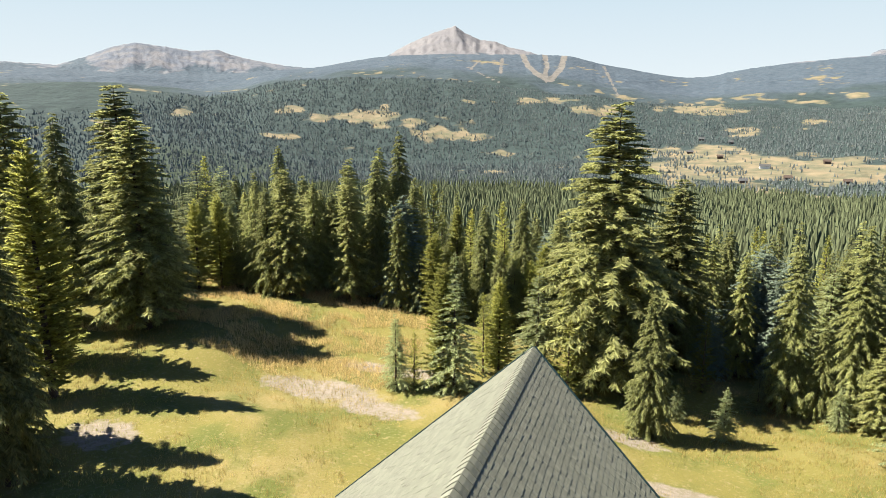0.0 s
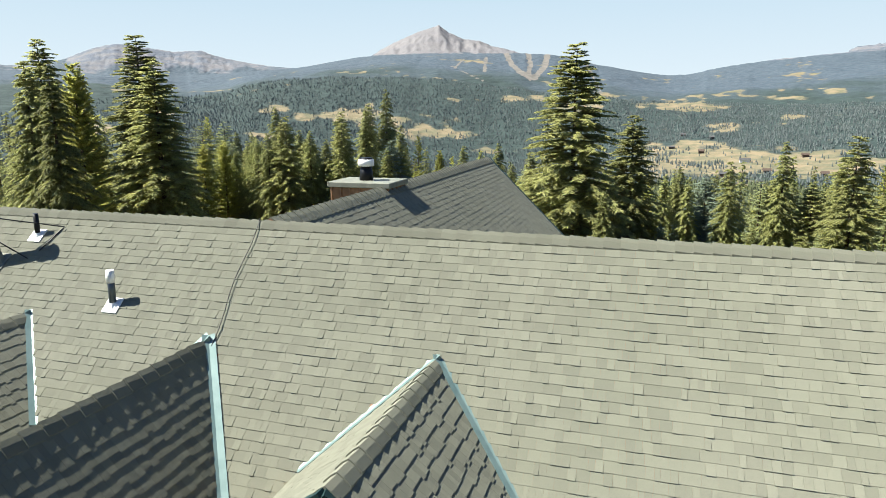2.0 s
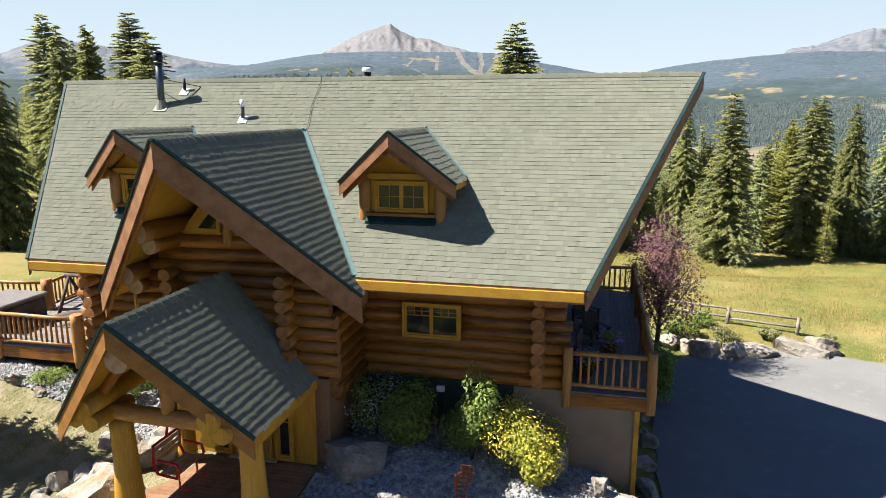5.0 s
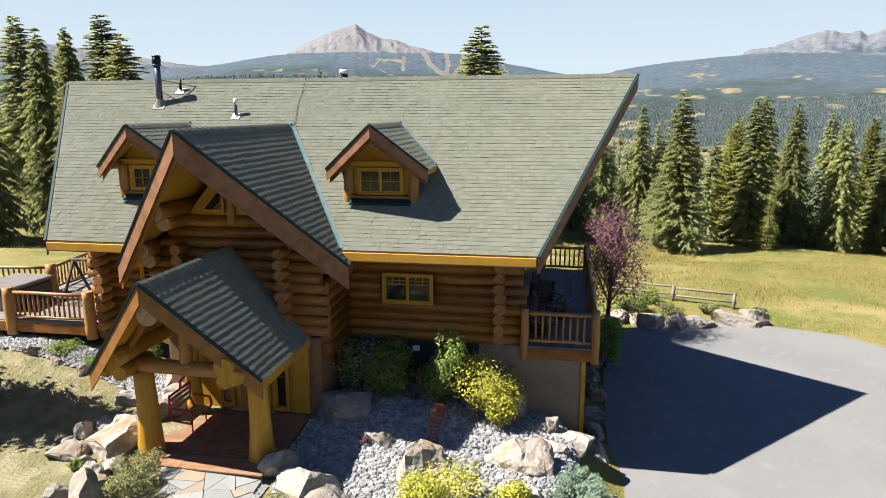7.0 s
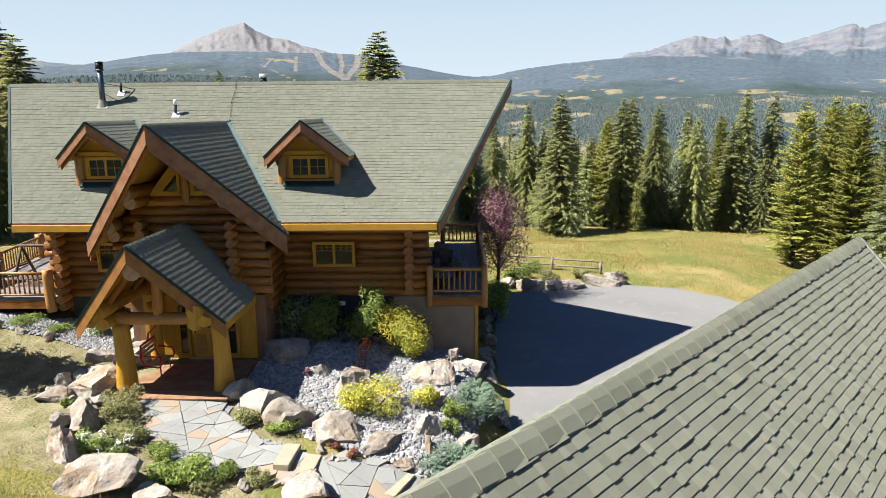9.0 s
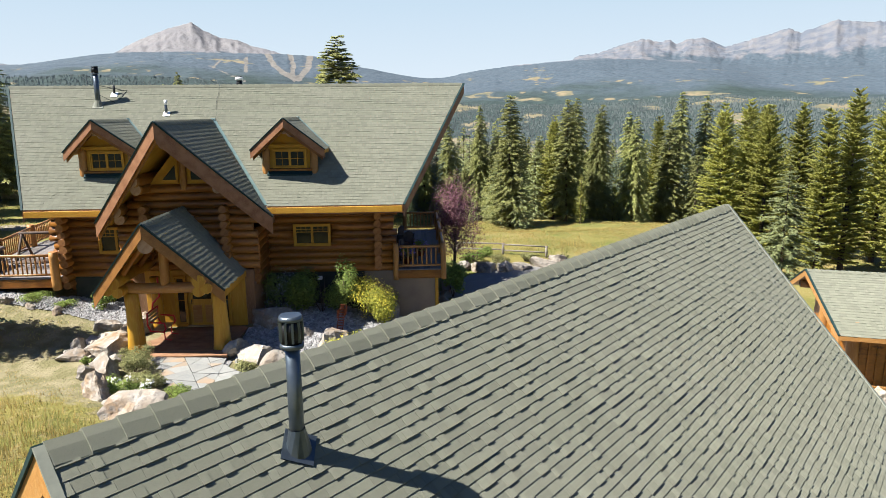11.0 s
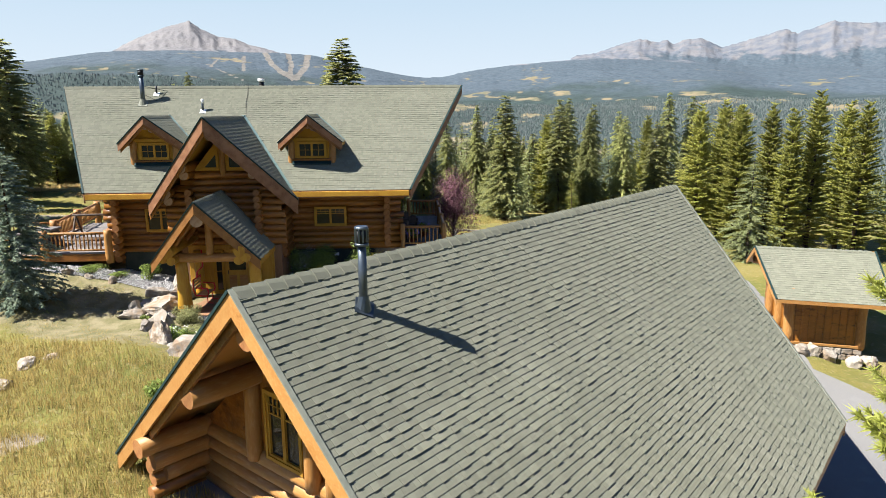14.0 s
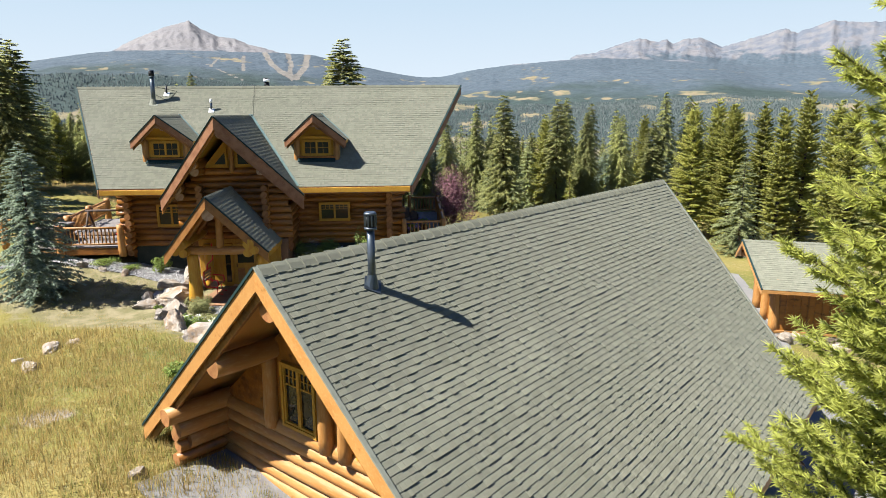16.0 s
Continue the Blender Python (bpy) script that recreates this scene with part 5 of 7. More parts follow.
rake(g_left, -0.45, 0, 0, gl_len, garage, M_LOG_PALE, 0.3, 0.06)
rake(g_left, -0.55, 0, -0.1, gl_len, garage, M_LOG, 0.42, 0.07, 0.04, False)
rake(g_right, 0.1, g_len, -0.2, 0, garage, M_LOG, 0.42, 0.07, 0.04, False)
rake(g_right, 13.8, 0, G_LONG, g_len, garage, M_LOG_PALE, 0.3, 0.06, edge=M_EDGE)


def g_at(s, n, z):
    return Vector((G0.x, G0.y, 0)) + GU * s + GN * n + Vector((0, 0, z))


G_WALL = 1.55
g_turn = Matrix.Translation((G0.x, G0.y, 0)) @ Matrix((GN, GU, Vector((0, 0, 1)))).transposed().to_4x4()
wall_g = g_at(G_WALL, 0, 0)
a, b = g_at(G_WALL + 0.18, -4.3, 0), g_at(G_WALL + 0.18, 4.3, 0)
log_wall((a.x, a.y), (b.x, b.y), -0.2, 8, garage, 0.55, 0.55, seed=41, mat=M_LOG_PALE)
a2, b2 = g_at(13.0, -4.3, 0), g_at(13.0, 4.3, 0)
log_wall((a.x, a.y), (a2.x, a2.y), -0.2, 7, garage, 1.25, 0.4, 0.5, seed=42, mat=M_LOG)
log_wall((b.x, b.y), (b2.x, b2.y), -1.6, 11, garage, 1.2, 0.4, 0.5, seed=43)
box("foundation", (-4.3, G_WALL, -2.2), (4.3, 13.0, -0.15), M_STUCCO, garage, m=g_turn)
bm = bmesh.new()
top_z = 6.41 - 0.35
vs = [bm.verts.new(g_turn @ Vector(p)) for p in ((-4.2, G_WALL + 0.12, 2.3), (4.2, G_WALL + 0.12, 2.3), (0, G_WALL + 0.12, top_z - 0.1), (-4.2, G_WALL + 0.25, 2.3), (4.2, G_WALL + 0.25, 2.3), (0, G_WALL + 0.25, top_z - 0.1))]
for f in ((0, 1, 2), (5, 4, 3), (0, 3, 4, 1), (1, 4, 5, 2), (2, 5, 3, 0)):
    bm.faces.new([vs[i] for i in f])
part("gable_panel", bm, M_LOG, garage, "brown boarded gable")
bm = bmesh.new()
vs = [bm.verts.new(g_turn @ Vector(p)) for p in ((-4.2, 13.2, 1.5), (4.2, 13.2, 1.5), (0, 13.2, top_z - 0.1), (-4.2, 13.0, 1.5), (4.2, 13.0, 1.5), (0, 13.0, top_z - 0.1))]
for f in ((2, 1, 0), (3, 4, 5), (0, 1, 4, 3), (1, 2, 5, 4), (2, 0, 3, 5)):
    bm.faces.new([vs[i] for i in f])
part("gable_panel", bm, M_LOG, garage)
for x0, x1 in ((-1.75, -0.6), (0.6, 1.75)):
    pane_window("window", (x0, 2.3), (x1, 3.78), G_WALL + 0.08, garage, 3, 2, 2, 0.3, m=g_turn)
for n in (-2.15, -0.3, 0.3, 2.15):
    h = 6.41 - abs(n) * G_RISE - 0.75
    log("gable_post", g_turn @ Vector((n, G_WALL + 0.02, 2.15)), g_turn @ Vector((n, G_WALL + 0.02, min(h, 4.1))), 0.17, 0.16, garage, M_LOG_PALE)
log("purlin", g_at(0.15, 0, 5.62), g_at(3, 0, 5.62), 0.25, 0.24, garage, M_LOG_PALE)
for side in (-1, 1):
    log("purlin", g_at(0.2, side * 2.1, 3.98), g_at(3, side * 2.1, 3.98), 0.24, 0.23, garage, M_LOG_PALE)
    log("purlin", g_at(0.1, side * 4.15, 2.25), g_at(3, side * 4.15, 2.25), 0.22, 0.22, garage, M_LOG_PALE)
    log("purlin", g_at(0.35, side * 4.15, 1.86), g_at(3, side * 4.15, 1.86), 0.21, 0.21, garage, M_LOG_PALE)
    log("purlin", g_at(0.62, side * 4.2, 1.48), g_at(3, side * 4.2, 1.48), 0.2, 0.2, garage, M_LOG_PALE)
pad = [g_at(-0.7 + 2.4 * i / 4, -4.2 + 8.6 * k / 8, 0) for i in range(5) for k in range(9)]
pad = piece("garage_apron", [(p.x, p.y, height(p.x, p.y) + h) for h in (0.05, -0.15) for p in pad], [(i * 9 + k, i * 9 + k + 1, i * 9 + k + 10, i * 9 + k + 9) for i in range(4) for k in range(8)] + [(k + 1, k, 45 + k, 46 + k) for k in range(8)], M_ASPHALT, None, "pale grey hard-packed strip before the garage wall")
tagged(pad, "", "pavement", "", "structure")
gflue = thing("stove_pipe", (7.235, -20.73, 5.79), "tall dark metal flue pipe rising from the garage roof", "flue pipe")
gx, gy = 7.235, -20.73
gq = Vector((gx, gy, 0)) - Vector((G0.x, G0.y, 0))
gz = 6.41 - gq.dot(GN) * G_RISE
tube("pipe", (gx, gy, gz - 0.2), (gx, gy, gz + 1.14), 0.075, 0.075, gflue, M_PIPE)
tube("collar", (gx, gy, gz + 1.08), (gx, gy, gz + 1.13), 0.12, 0.12, gflue, M_PIPE)
tube("cap", (gx, gy, gz + 1.13), (gx, gy, gz + 1.36), 0.11, 0.11, gflue, M_BLACK)
for k in range(10):
    a = 0.628 * k
    box("cap_bar", (gx + 0.108 * math.cos(a) - 0.012, gy + 0.108 * math.sin(a) - 0.012, gz + 1.15), (gx + 0.108 * math.cos(a) + 0.012, gy + 0.108 * math.sin(a) + 0.012, gz + 1.355), M_PIPE, gflue, bevel=0)
tube("cap_lid", (gx, gy, gz + 1.36), (gx, gy, gz + 1.41), 0.125, 0.11, gflue, M_PIPE)
skirt(gx, gy, gz, 0.08, GN * G_RISE + Vector((0, 0, 1)), gflue, M_PIPE, 0.17)

# ---- shed ----
shed = thing("timber_shed", (27, -4, -1), "golden timber shed on a stone base with a sage green roof", "shed")
SU = Vector((0.945, -0.327, 0)).normalized()
SN = Vector((SU.y, -SU.x, 0))
S0 = Vector((24.95, -0.95, 2.5))
s_turn = Matrix.Translation((S0.x, S0.y, 0)) @ Matrix((SU, -SN, Vector((0, 0, 1)))).transposed().to_4x4()
S_HALF, S_RISE = 4.1, 0.37
s_len = math.hypot(S_HALF, S_HALF * S_RISE)
s_front = Roof(S0 + SN * S_HALF - Vector((0, 0, S_HALF * S_RISE)), SU, -SN + Vector((0, 0, S_RISE)))
s_back = Roof(S0 - SN * S_HALF - Vector((0, 0, S_HALF * S_RISE)), -SU, SN + Vector((0, 0, S_RISE)))
roof_s = slab("roof", s_front, [(0.35, 0), (4.75, 0), (5.1, s_len), (0, s_len)], 0.16, M_LOG_PALE, shed, "sage green shingle roof slope")
roof_s2 = slab("roof", s_back, [(-4.75, 0), (-0.35, 0), (0, s_len), (-5.1, s_len)], 0.16, M_LOG_PALE, shed)
shingles(s_front, s_len, lambda s: 0.35 - 0.35 * s / s_len, lambda s: 4.75 + 0.35 * s / s_len, roof_s, M_SHINGLE, seed=45)
shingles(s_back, s_len, lambda s: -4.75 - 0.35 * s / s_len, lambda s: -0.35 + 0.35 * s / s_len, roof_s2, M_SHINGLE, seed=46, width=0.5)
ridge_caps(S0, S0 + SU * 5.1, SN - Vector((0, 0, S_RISE)), -SN - Vector((0, 0, S_RISE)), roof_s, M_SHINGLE)
rake(s_front, 0, s_len, 0.35, 0, shed, M_LOG_PALE, 0.24, 0.05)
rake(s_front, 4.75, 0, 5.1, s_len, shed, M_LOG_PALE, 0.24, 0.05)
rake(s_back, -0.35, 0, 0, s_len, shed, M_LOG_PALE, 0.24, 0.05)
box("wall", (1.2, -3.2, -1.15), (3.95, 3.0, 1.2), M_LOG, shed, "golden board and batten wall", m=s_turn)
for k in range(9):
    x = 1.3 + k * 0.3
    box("batten", (x - 0.03, -3.24, -1.13), (x + 0.03, -3.202, 1.15), M_LOG, shed, m=s_turn, bevel=0.005)
box("sill", (1.1, -3.32, -1.25), (4.0, -3.2, -1.13), M_LOG_PALE, shed, m=s_turn)
for y, z in ((0, 2.0), (-2.1, 1.4), (2.1, 1.4)):
    log("purlin", s_turn @ Vector((0.3, y, z)), s_turn @ Vector((2, y, z)), 0.2, 0.2, shed, M_LOG_PALE)
for y in (-3.1, -1.0, 1.0):
    log("post", s_turn @ Vector((1.1, y, -1.3)), s_turn @ Vector((1.1, y, 1.3)), 0.24, 0.2, shed, M_LOG_PALE)
piece("gable_panel", [s_turn @ Vector(p) for p in ((1.25, -3.2, 1.15), (1.25, 3.0, 1.15), (1.25, 0, 2.3), (1.4, -3.2, 1.15), (1.4, 3.0, 1.15), (1.4, 0, 2.3))], [(2, 1, 0), (3, 4, 5), (0, 1, 4, 3), (1, 2, 5, 4), (2, 0, 3, 5)], M_LOG, shed)
log("post", s_turn @ Vector((3.95, -3.1, -1.3)), s_turn @ Vector((3.95, -3.1, 1.3)), 0.24, 0.2, shed, M_LOG_PALE)
base_s = box("stone_base", (1.2, -3.22, -2.4), (4.0, 3.0, -1.25), M_BOULDER, shed, "pale rubble stone base", m=s_turn)
stone_rng = random.Random(19)
for row in range(3):
    x = 1.15
    while x < 3.95:
        w = stone_rng.uniform(0.22, 0.5)
        bm = bmesh.new()
        bmesh.ops.create_cube(bm, size=1)
        bmesh.ops.bevel(bm, geom=list(bm.edges), offset=0.14, segments=1, affect="EDGES")
        for v in bm.verts:
            v.co += Vector((stone_rng.uniform(-0.06, 0.06), stone_rng.uniform(-0.05, 0.05), stone_rng.uniform(-0.08, 0.08)))
        bm.transform(s_turn @ Matrix.Translation((x + w / 2, -3.24, -1.42 - 0.27 * row)) @ Matrix.Diagonal((w - 0.03, 0.16, 0.25, 1)))
        part("stone", bm, M_BOULDER, base_s)
        x += w

# ---- rocks, paving, gravel ----
def rock_arrays(rng, w, d, h, n=3):
    bm = bmesh.new()
    bmesh.ops.create_icosphere(bm, subdivisions=n, radius=1)
    off = Vector((rng.random() * 50, rng.random() * 50, rng.random() * 50))
    planes = [(Vector((rng.gauss(0, 1), rng.gauss(0, 1), rng.gauss(0, 0.8))).normalized(), rng.uniform(0.42, 0.75)) for _ in range(13)]
    for v in bm.verts:
        p = v.co.copy()
        for nrm, lim in planes:
            over = p.dot(nrm) - lim
            if over > 0:
                p -= nrm * over * 0.97
        p *= 1 + 0.2 * noise.noise(p * 1.8 + off) + 0.2 * (0.3 - abs(noise.noise(p * 3.1 + off))) + 0.09 * noise.noise(p * 6.5 + off) + 0.05 * noise.noise(p * 13 + off)
        v.co = Vector((p.x * w * 0.74, p.y * d * 0.74, p.z * h * 0.85))
    return bm


ROCK_LABELS = ("pale weathered boulder in the garden border", "tan angular boulder beside the gravel bed")


def boulder(x, y, w, h, seed, label="", z=None):
    rng = random.Random(seed)
    bm = rock_arrays(rng, w, w * rng.uniform(0.7, 0.95), h)
    bm.transform(Matrix.Translation((x, y, (height(x, y) if z is None else z) + h * 0.22)) @ Matrix.Rotation(rng.random() * 6.28, 4, "Z"))
    ob = part("boulder", bm, M_BOULDER, None, label or ROCK_LABELS[seed % 2])
    tagged(ob, "", "boulder", "garden boulders")


# x, y, width, height
LAWN_ROCKS = [(-4.26, -3.02, 0.53, 0.46), (-3.86, -3.98, 1.05, 0.42), (-3.95, -2.51, 0.6, 0.27), (-3.25, -2.49, 1.16, 0.56), (-2.99, -3.41, 1.73, 0.69), (-1.94, -5.84, 0.85, 0.93), (-2.63, -5.88, 0.69, 0.46), (-1.19, -7.94, 0.8, 0.88), (0.31, -8.92, 1.75, 0.65), (-3.21, -4.19, 0.41, 0.23), (-3.83, -1.07, 1.0, 0.51),
              (-3.26, -0.04, 0.92, 0.92), (-4.45, -3.31, 0.48, 0.19), (-2.33, -4.37, 0.66, 0.26), (1.65, -9.23, 0.91, 0.36), (3.48, -8.35, 0.56, 0.22), (4.87, -8.4, 1.24, 0.4), (-0.72, -8.45, 0.36, 0.15), (-8.6, 0.2, 0.5, 0.3), (-7.6, 0.0, 0.4, 0.25), (-6.4, -0.3, 0.45, 0.3), (-2.75, -1.55, 1.1, 0.75), (-2.6, -0.75, 0.9, 0.6), (-2.55, -4.95, 0.7, 0.5), (-3.6, -3.2, 0.5, 0.35), (-2.2, -5.05, 0.5, 0.4)]
BED_ROCKS = [(2.5, -0.7, 1.7, 0.75), (2.2, 1.0, 0.93, 0.5), (1.75, -3.42, 0.89, 0.68), (2.65, -4.23, 1.6, 0.66), (3.96, -5.12, 1.3, 0.85), (4.06, -1.76, 0.55, 0.4), (5.31, -2.45, 1.4, 0.75), (7.71, -1.94, 1.31, 1.0), (7.48, 1.4, 0.68, 0.74), (8.56, 0.4, 0.56, 0.61), (9.2, 0.3, 1.1, 0.46), (8.57, -0.87, 0.69, 0.3), (8.14, -3.36, 0.59, 0.54),
             (7.89, -5.13, 0.59, 0.65), (7.9, -5.88, 0.42, 0.46), (5.44, -5.74, 1.52, 0.6), (6.62, -6.06, 1.22, 0.49), (4.97, -6.65, 0.31, 0.23), (5.24, -7.07, 0.35, 0.25), (5.52, -7.02, 0.34, 0.16), (4.52, -7.99, 0.45, 0.21), (7.06, -6.8, 0.31, 0.17), (7.31, -6.76, 0.46, 0.21)]
DRIVE_ROCKS = [(10.11, -1.95, 0.95, 0.86), (8.85, -5.37, 0.79, 0.71), (9.08, -4.91, 0.47, 0.52), (10.4, 9.95, 0.86, 0.75), (10.05, 7.68, 0.8, 0.5), (10.02, 5.7, 0.88, 0.63), (9.95, 4.26, 0.72, 0.45), (9.95, 2.64, 0.79, 0.57), (9.98, 1.2, 0.7, 0.5), (10.2, 9.0, 0.7, 0.5), (11.7, 14.8, 1.35, 0.7), (13.1, 14.4, 1.8, 0.8), (14.4, 14.3, 1.2, 0.6), (15.4, 14.7, 1.5, 0.65), (17.0, 15.2, 1.85, 0.8), (18.2, 15.3, 1.4, 0.8), (11.0, 13.4, 1.0, 0.5)]
for k, (x, y, w, h) in enumerate(LAWN_ROCKS):
    boulder(x, y, w, h, 200 + k)
for k, (x, y, w, h) in enumerate([(-4.4, -11.0, 0.7, 0.22), (-4.15, -12.6, 0.6, 0.2), (-3.9, -10.4, 0.5, 0.16), (1.65, -18.9, 0.55, 0.22), (-5.0, -11.9, 0.4, 0.15)]):
    boulder(x, y, w, h, 260 + k, "low pale stone lying in the dry grass")
for k, (x, y, w, h) in enumerate(BED_ROCKS):
    boulder(x, y, w, h, 300 + k)
for k, (x, y, w, h) in enumerate(DRIVE_ROCKS):
    boulder(x, y, w, h, 400 + k, "pale boulder at the edge of the driveway")
for k in range(5):
    p = s_turn @ Vector((1.6 + k * 0.6 + 0.3 * math.sin(k * 5), -3.9 - 0.25 * math.sin(k * 3), 0))
    boulder(p.x, p.y, 0.75, 0.6, 500 + k, "pale boulder beside the shed wall")


def driveway():
    ys = np.arange(-26, 15.01, 0.5)
    verts, faces = [], []
    cols = 40
    for y in ys:
        left, right = drive_edges(y)
        left, right = left + 0.12 * noise.noise((y * 0.7, 0, 0)), right + 0.12 * noise.noise((y * 0.7, 5, 0))
        for k in range(cols + 1):
            x = left + (right - left) * k / cols
            verts.append((x, y, height(x, y) + 0.06))
    for i in range(len(ys) - 1):
        for k in range(cols):
            a = i * (cols + 1) + k
            faces.append((a, a + 1, a + cols + 2, a + cols + 1))
    ob = piece("driveway", verts, faces, M_ASPHALT, None, "smooth grey asphalt driveway", True)
    tagged(ob, "", "driveway", "", "structure")


driveway()


def inside(x, y, poly):
    odd = False
    for (x0, y0), (x1, y1) in zip(poly, poly[1:] + poly[:1]):
        if (y0 > y) != (y1 > y) and x < (x1 - x0) * (y - y0) / (y1 - y0) + x0:
            odd = not odd
    return odd


BED = [(2.0, 1.6), (8.6, 1.6), (9.6, -1.5), (9.2, -5.0), (8.6, -7.0), (6.0, -6.6), (4.5, -6.0), (3.4, -4.6), (1.9, -4.2), (1.6, -2.5)]
SIDE_BED = [(-13.0, 0.3), (-8.0, 0.1), (-4.5, -0.6), (-2.9, -1.4), (-2.6, 1.6), (-6.6, 1.6), (-7.0, 1.1), (-13.0, 1.4)]
PATH_BED = [(-1.0, -4.05), (1.45, -3.95), (1.85, -4.72), (2.95, -5.87), (3.85, -6.4), (4.85, -6.95), (6.2, -6.8), (7.6, -6.9), (7.9, -8.3), (6.3, -8.6), (5.1, -8.2), (3.9, -7.75), (2.9, -7.75), (2.2, -7.9), (1.3, -7.43), (0.25, -6.34)]


def gravel(poly, count, seed, size, name, label):
    rng = random.Random(seed)
    xs, ys = [p[0] for p in poly], [p[1] for p in poly]
    sheet_v, sheet_f = [], []
    n = 26
    for i in range(n + 1):
        for k in range(n + 1):
            x, y = min(xs) + (max(xs) - min(xs)) * i / n, min(ys) + (max(ys) - min(ys)) * k / n
            sheet_v.append((x, y, height(x, y) + 0.035))
    for i in range(n):
        for k in range(n):
            x, y = min(xs) + (max(xs) - min(xs)) * (i + 0.5) / n, min(ys) + (max(ys) - min(ys)) * (k + 0.5) / n
            if inside(x, y, poly):
                a = i * (n + 1) + k
                sheet_f.append((a, a + n + 1, a + n + 2, a + 1))
    bed = piece(name, sheet_v, sheet_f, M_PEBBLE, None, label)
    tagged(bed, "", "gravel bed", "", "structure")
    verts, faces = [], []
    made = 0
    while made < count:
        x, y = rng.uniform(min(xs), max(xs)), rng.uniform(min(ys), max(ys))
        if not inside(x, y, poly):
            continue
        made += 1
        r = size * rng.uniform(0.5, 1.35)
        z = height(x, y) + 0.03
        a = rng.random() * 6.28
        k = len(verts)
        ca, sa = math.cos(a), math.sin(a)
        for dx, dy, dz in ((1, 0, 0.1), (0.2, 0.75, 0.15), (-0.9, 0.4, 0.05), (-0.7, -0.6, 0.1), (0.4, -0.8, 0.0)):
            dx, dy = dx * rng.uniform(0.75, 1.2) * r, dy * rng.uniform(0.75, 1.2) * r
            verts.append((x + ca * dx - sa * dy, y + sa * dx + ca * dy, z + dz * r))
        verts += [(v[0] * 0.55 + x * 0.45, v[1] * 0.55 + y * 0.45, z + r * rng.uniform(0.55, 0.8)) for v in verts[k:k + 5]]
        faces += [(k + i, k + (i + 1) % 5, k + 5 + (i + 1) % 5, k + 5 + i) for i in range(5)] + [tuple(k + 5 + i for i in range(5))]
    ob = piece("pebble", verts, faces, M_PEBBLE, bed)
    tagged(ob, "", "", "", "stuff")


gravel(BED, 10000, 61, 0.082, "gravel_bed", "grey and white river pebbles in the garden bed")
gravel(SIDE_BED, 5000, 62, 0.06, "gravel_strip", "strip of grey gravel along the deck")
gravel(PATH_BED, 2500, 63, 0.035, "path_bed", "fine gravel between the flagstones")


def flagstones():
    rng = random.Random(9)
    path = thing("flagstone_path", (1.5, -6, 0.3), "grey and rusty flagstone path to the porch", "path", "", "structure")
    cells = []

    def split(poly, depth):
        """Break a slab along a crooked line across its longer way until the pieces are path-sized."""
        area = 0.5 * abs(sum(p.x * q.y - q.x * p.y for p, q in zip(poly, poly[1:] + poly[:1])))
        if depth > 11 or area < rng.uniform(0.22, 0.5):
            cells.append(poly)
            return
        far = max(((p - q).length, i, j) for i, p in enumerate(poly) for j, q in enumerate(poly[:i]))
        way = (poly[far[1]] - poly[far[2]]).normalized()
        a = rng.uniform(-0.5, 0.5)
        n = Vector((way.x * math.cos(a) - way.y * math.sin(a), way.x * math.sin(a) + way.y * math.cos(a)))
        mid = poly[far[1]].lerp(poly[far[2]], rng.uniform(0.36, 0.64))
        one, two = [], []
        for p, q in zip(poly, poly[1:] + poly[:1]):
            dp, dq = (p - mid).dot(n), (q - mid).dot(n)
            (one if dp <= 0 else two).append(p)
            if dp * dq < 0:
                c = p + (q - p) * (dp / (dp - dq))
                one.append(c)
                two.append(c)
        for half in (one, two):
            if len(half) > 2:
                split(half, depth + 1)
    split([Vector((-1.4, -9.0)), Vector((7.9, -9.0)), Vector((7.9, -3.9)), Vector((-1.4, -3.9))], 0)
    for poly in cells:
        mid = sum(poly, Vector((0, 0))) / len(poly)
        x, y = mid
        if not inside(x, y, PATH_BED):
            continue
        poly = [p + (mid - p).normalized() * min(0.016, 0.3 * (mid - p).length) for p in poly]
        m = len(poly)
        lift = 0.085 + rng.uniform(-0.008, 0.012)
        verts = [(p.x, p.y, height(p.x, p.y) + lift) for p in poly] + [(p.x, p.y, height(p.x, p.y) + lift - 0.07) for p in poly]
        piece("flagstone", verts, [tuple(range(m))] + [(k, m + k, m + (k + 1) % m, (k + 1) % m) for k in range(m)], M_FLAG_RUST if rng.random() < 0.12 else M_FLAG, path)


flagstones()
for k, (x, y, turn) in enumerate(((4.2, -7.15, -0.06), (4.83, -7.5, -0.06), (7.15, -7.5, -0.42))):
    bm = bmesh.new()
    bmesh.ops.create_cube(bm, size=1)
    bmesh.ops.bevel(bm, geom=list(bm.edges), offset=0.03, segments=2, affect="EDGES")
    bm.transform(Matrix.Translation((x, y, height(x, y) + 0.13 - 0.06 * k)) @ Matrix.Rotation(turn, 4, "Z") @ Matrix.Diagonal((0.42, 1.1, 0.17, 1)))
    ob = part("stone_step", bm, M_STEP, None, "buff sandstone step block in the path")
    tagged(ob, "", "step", "path steps")

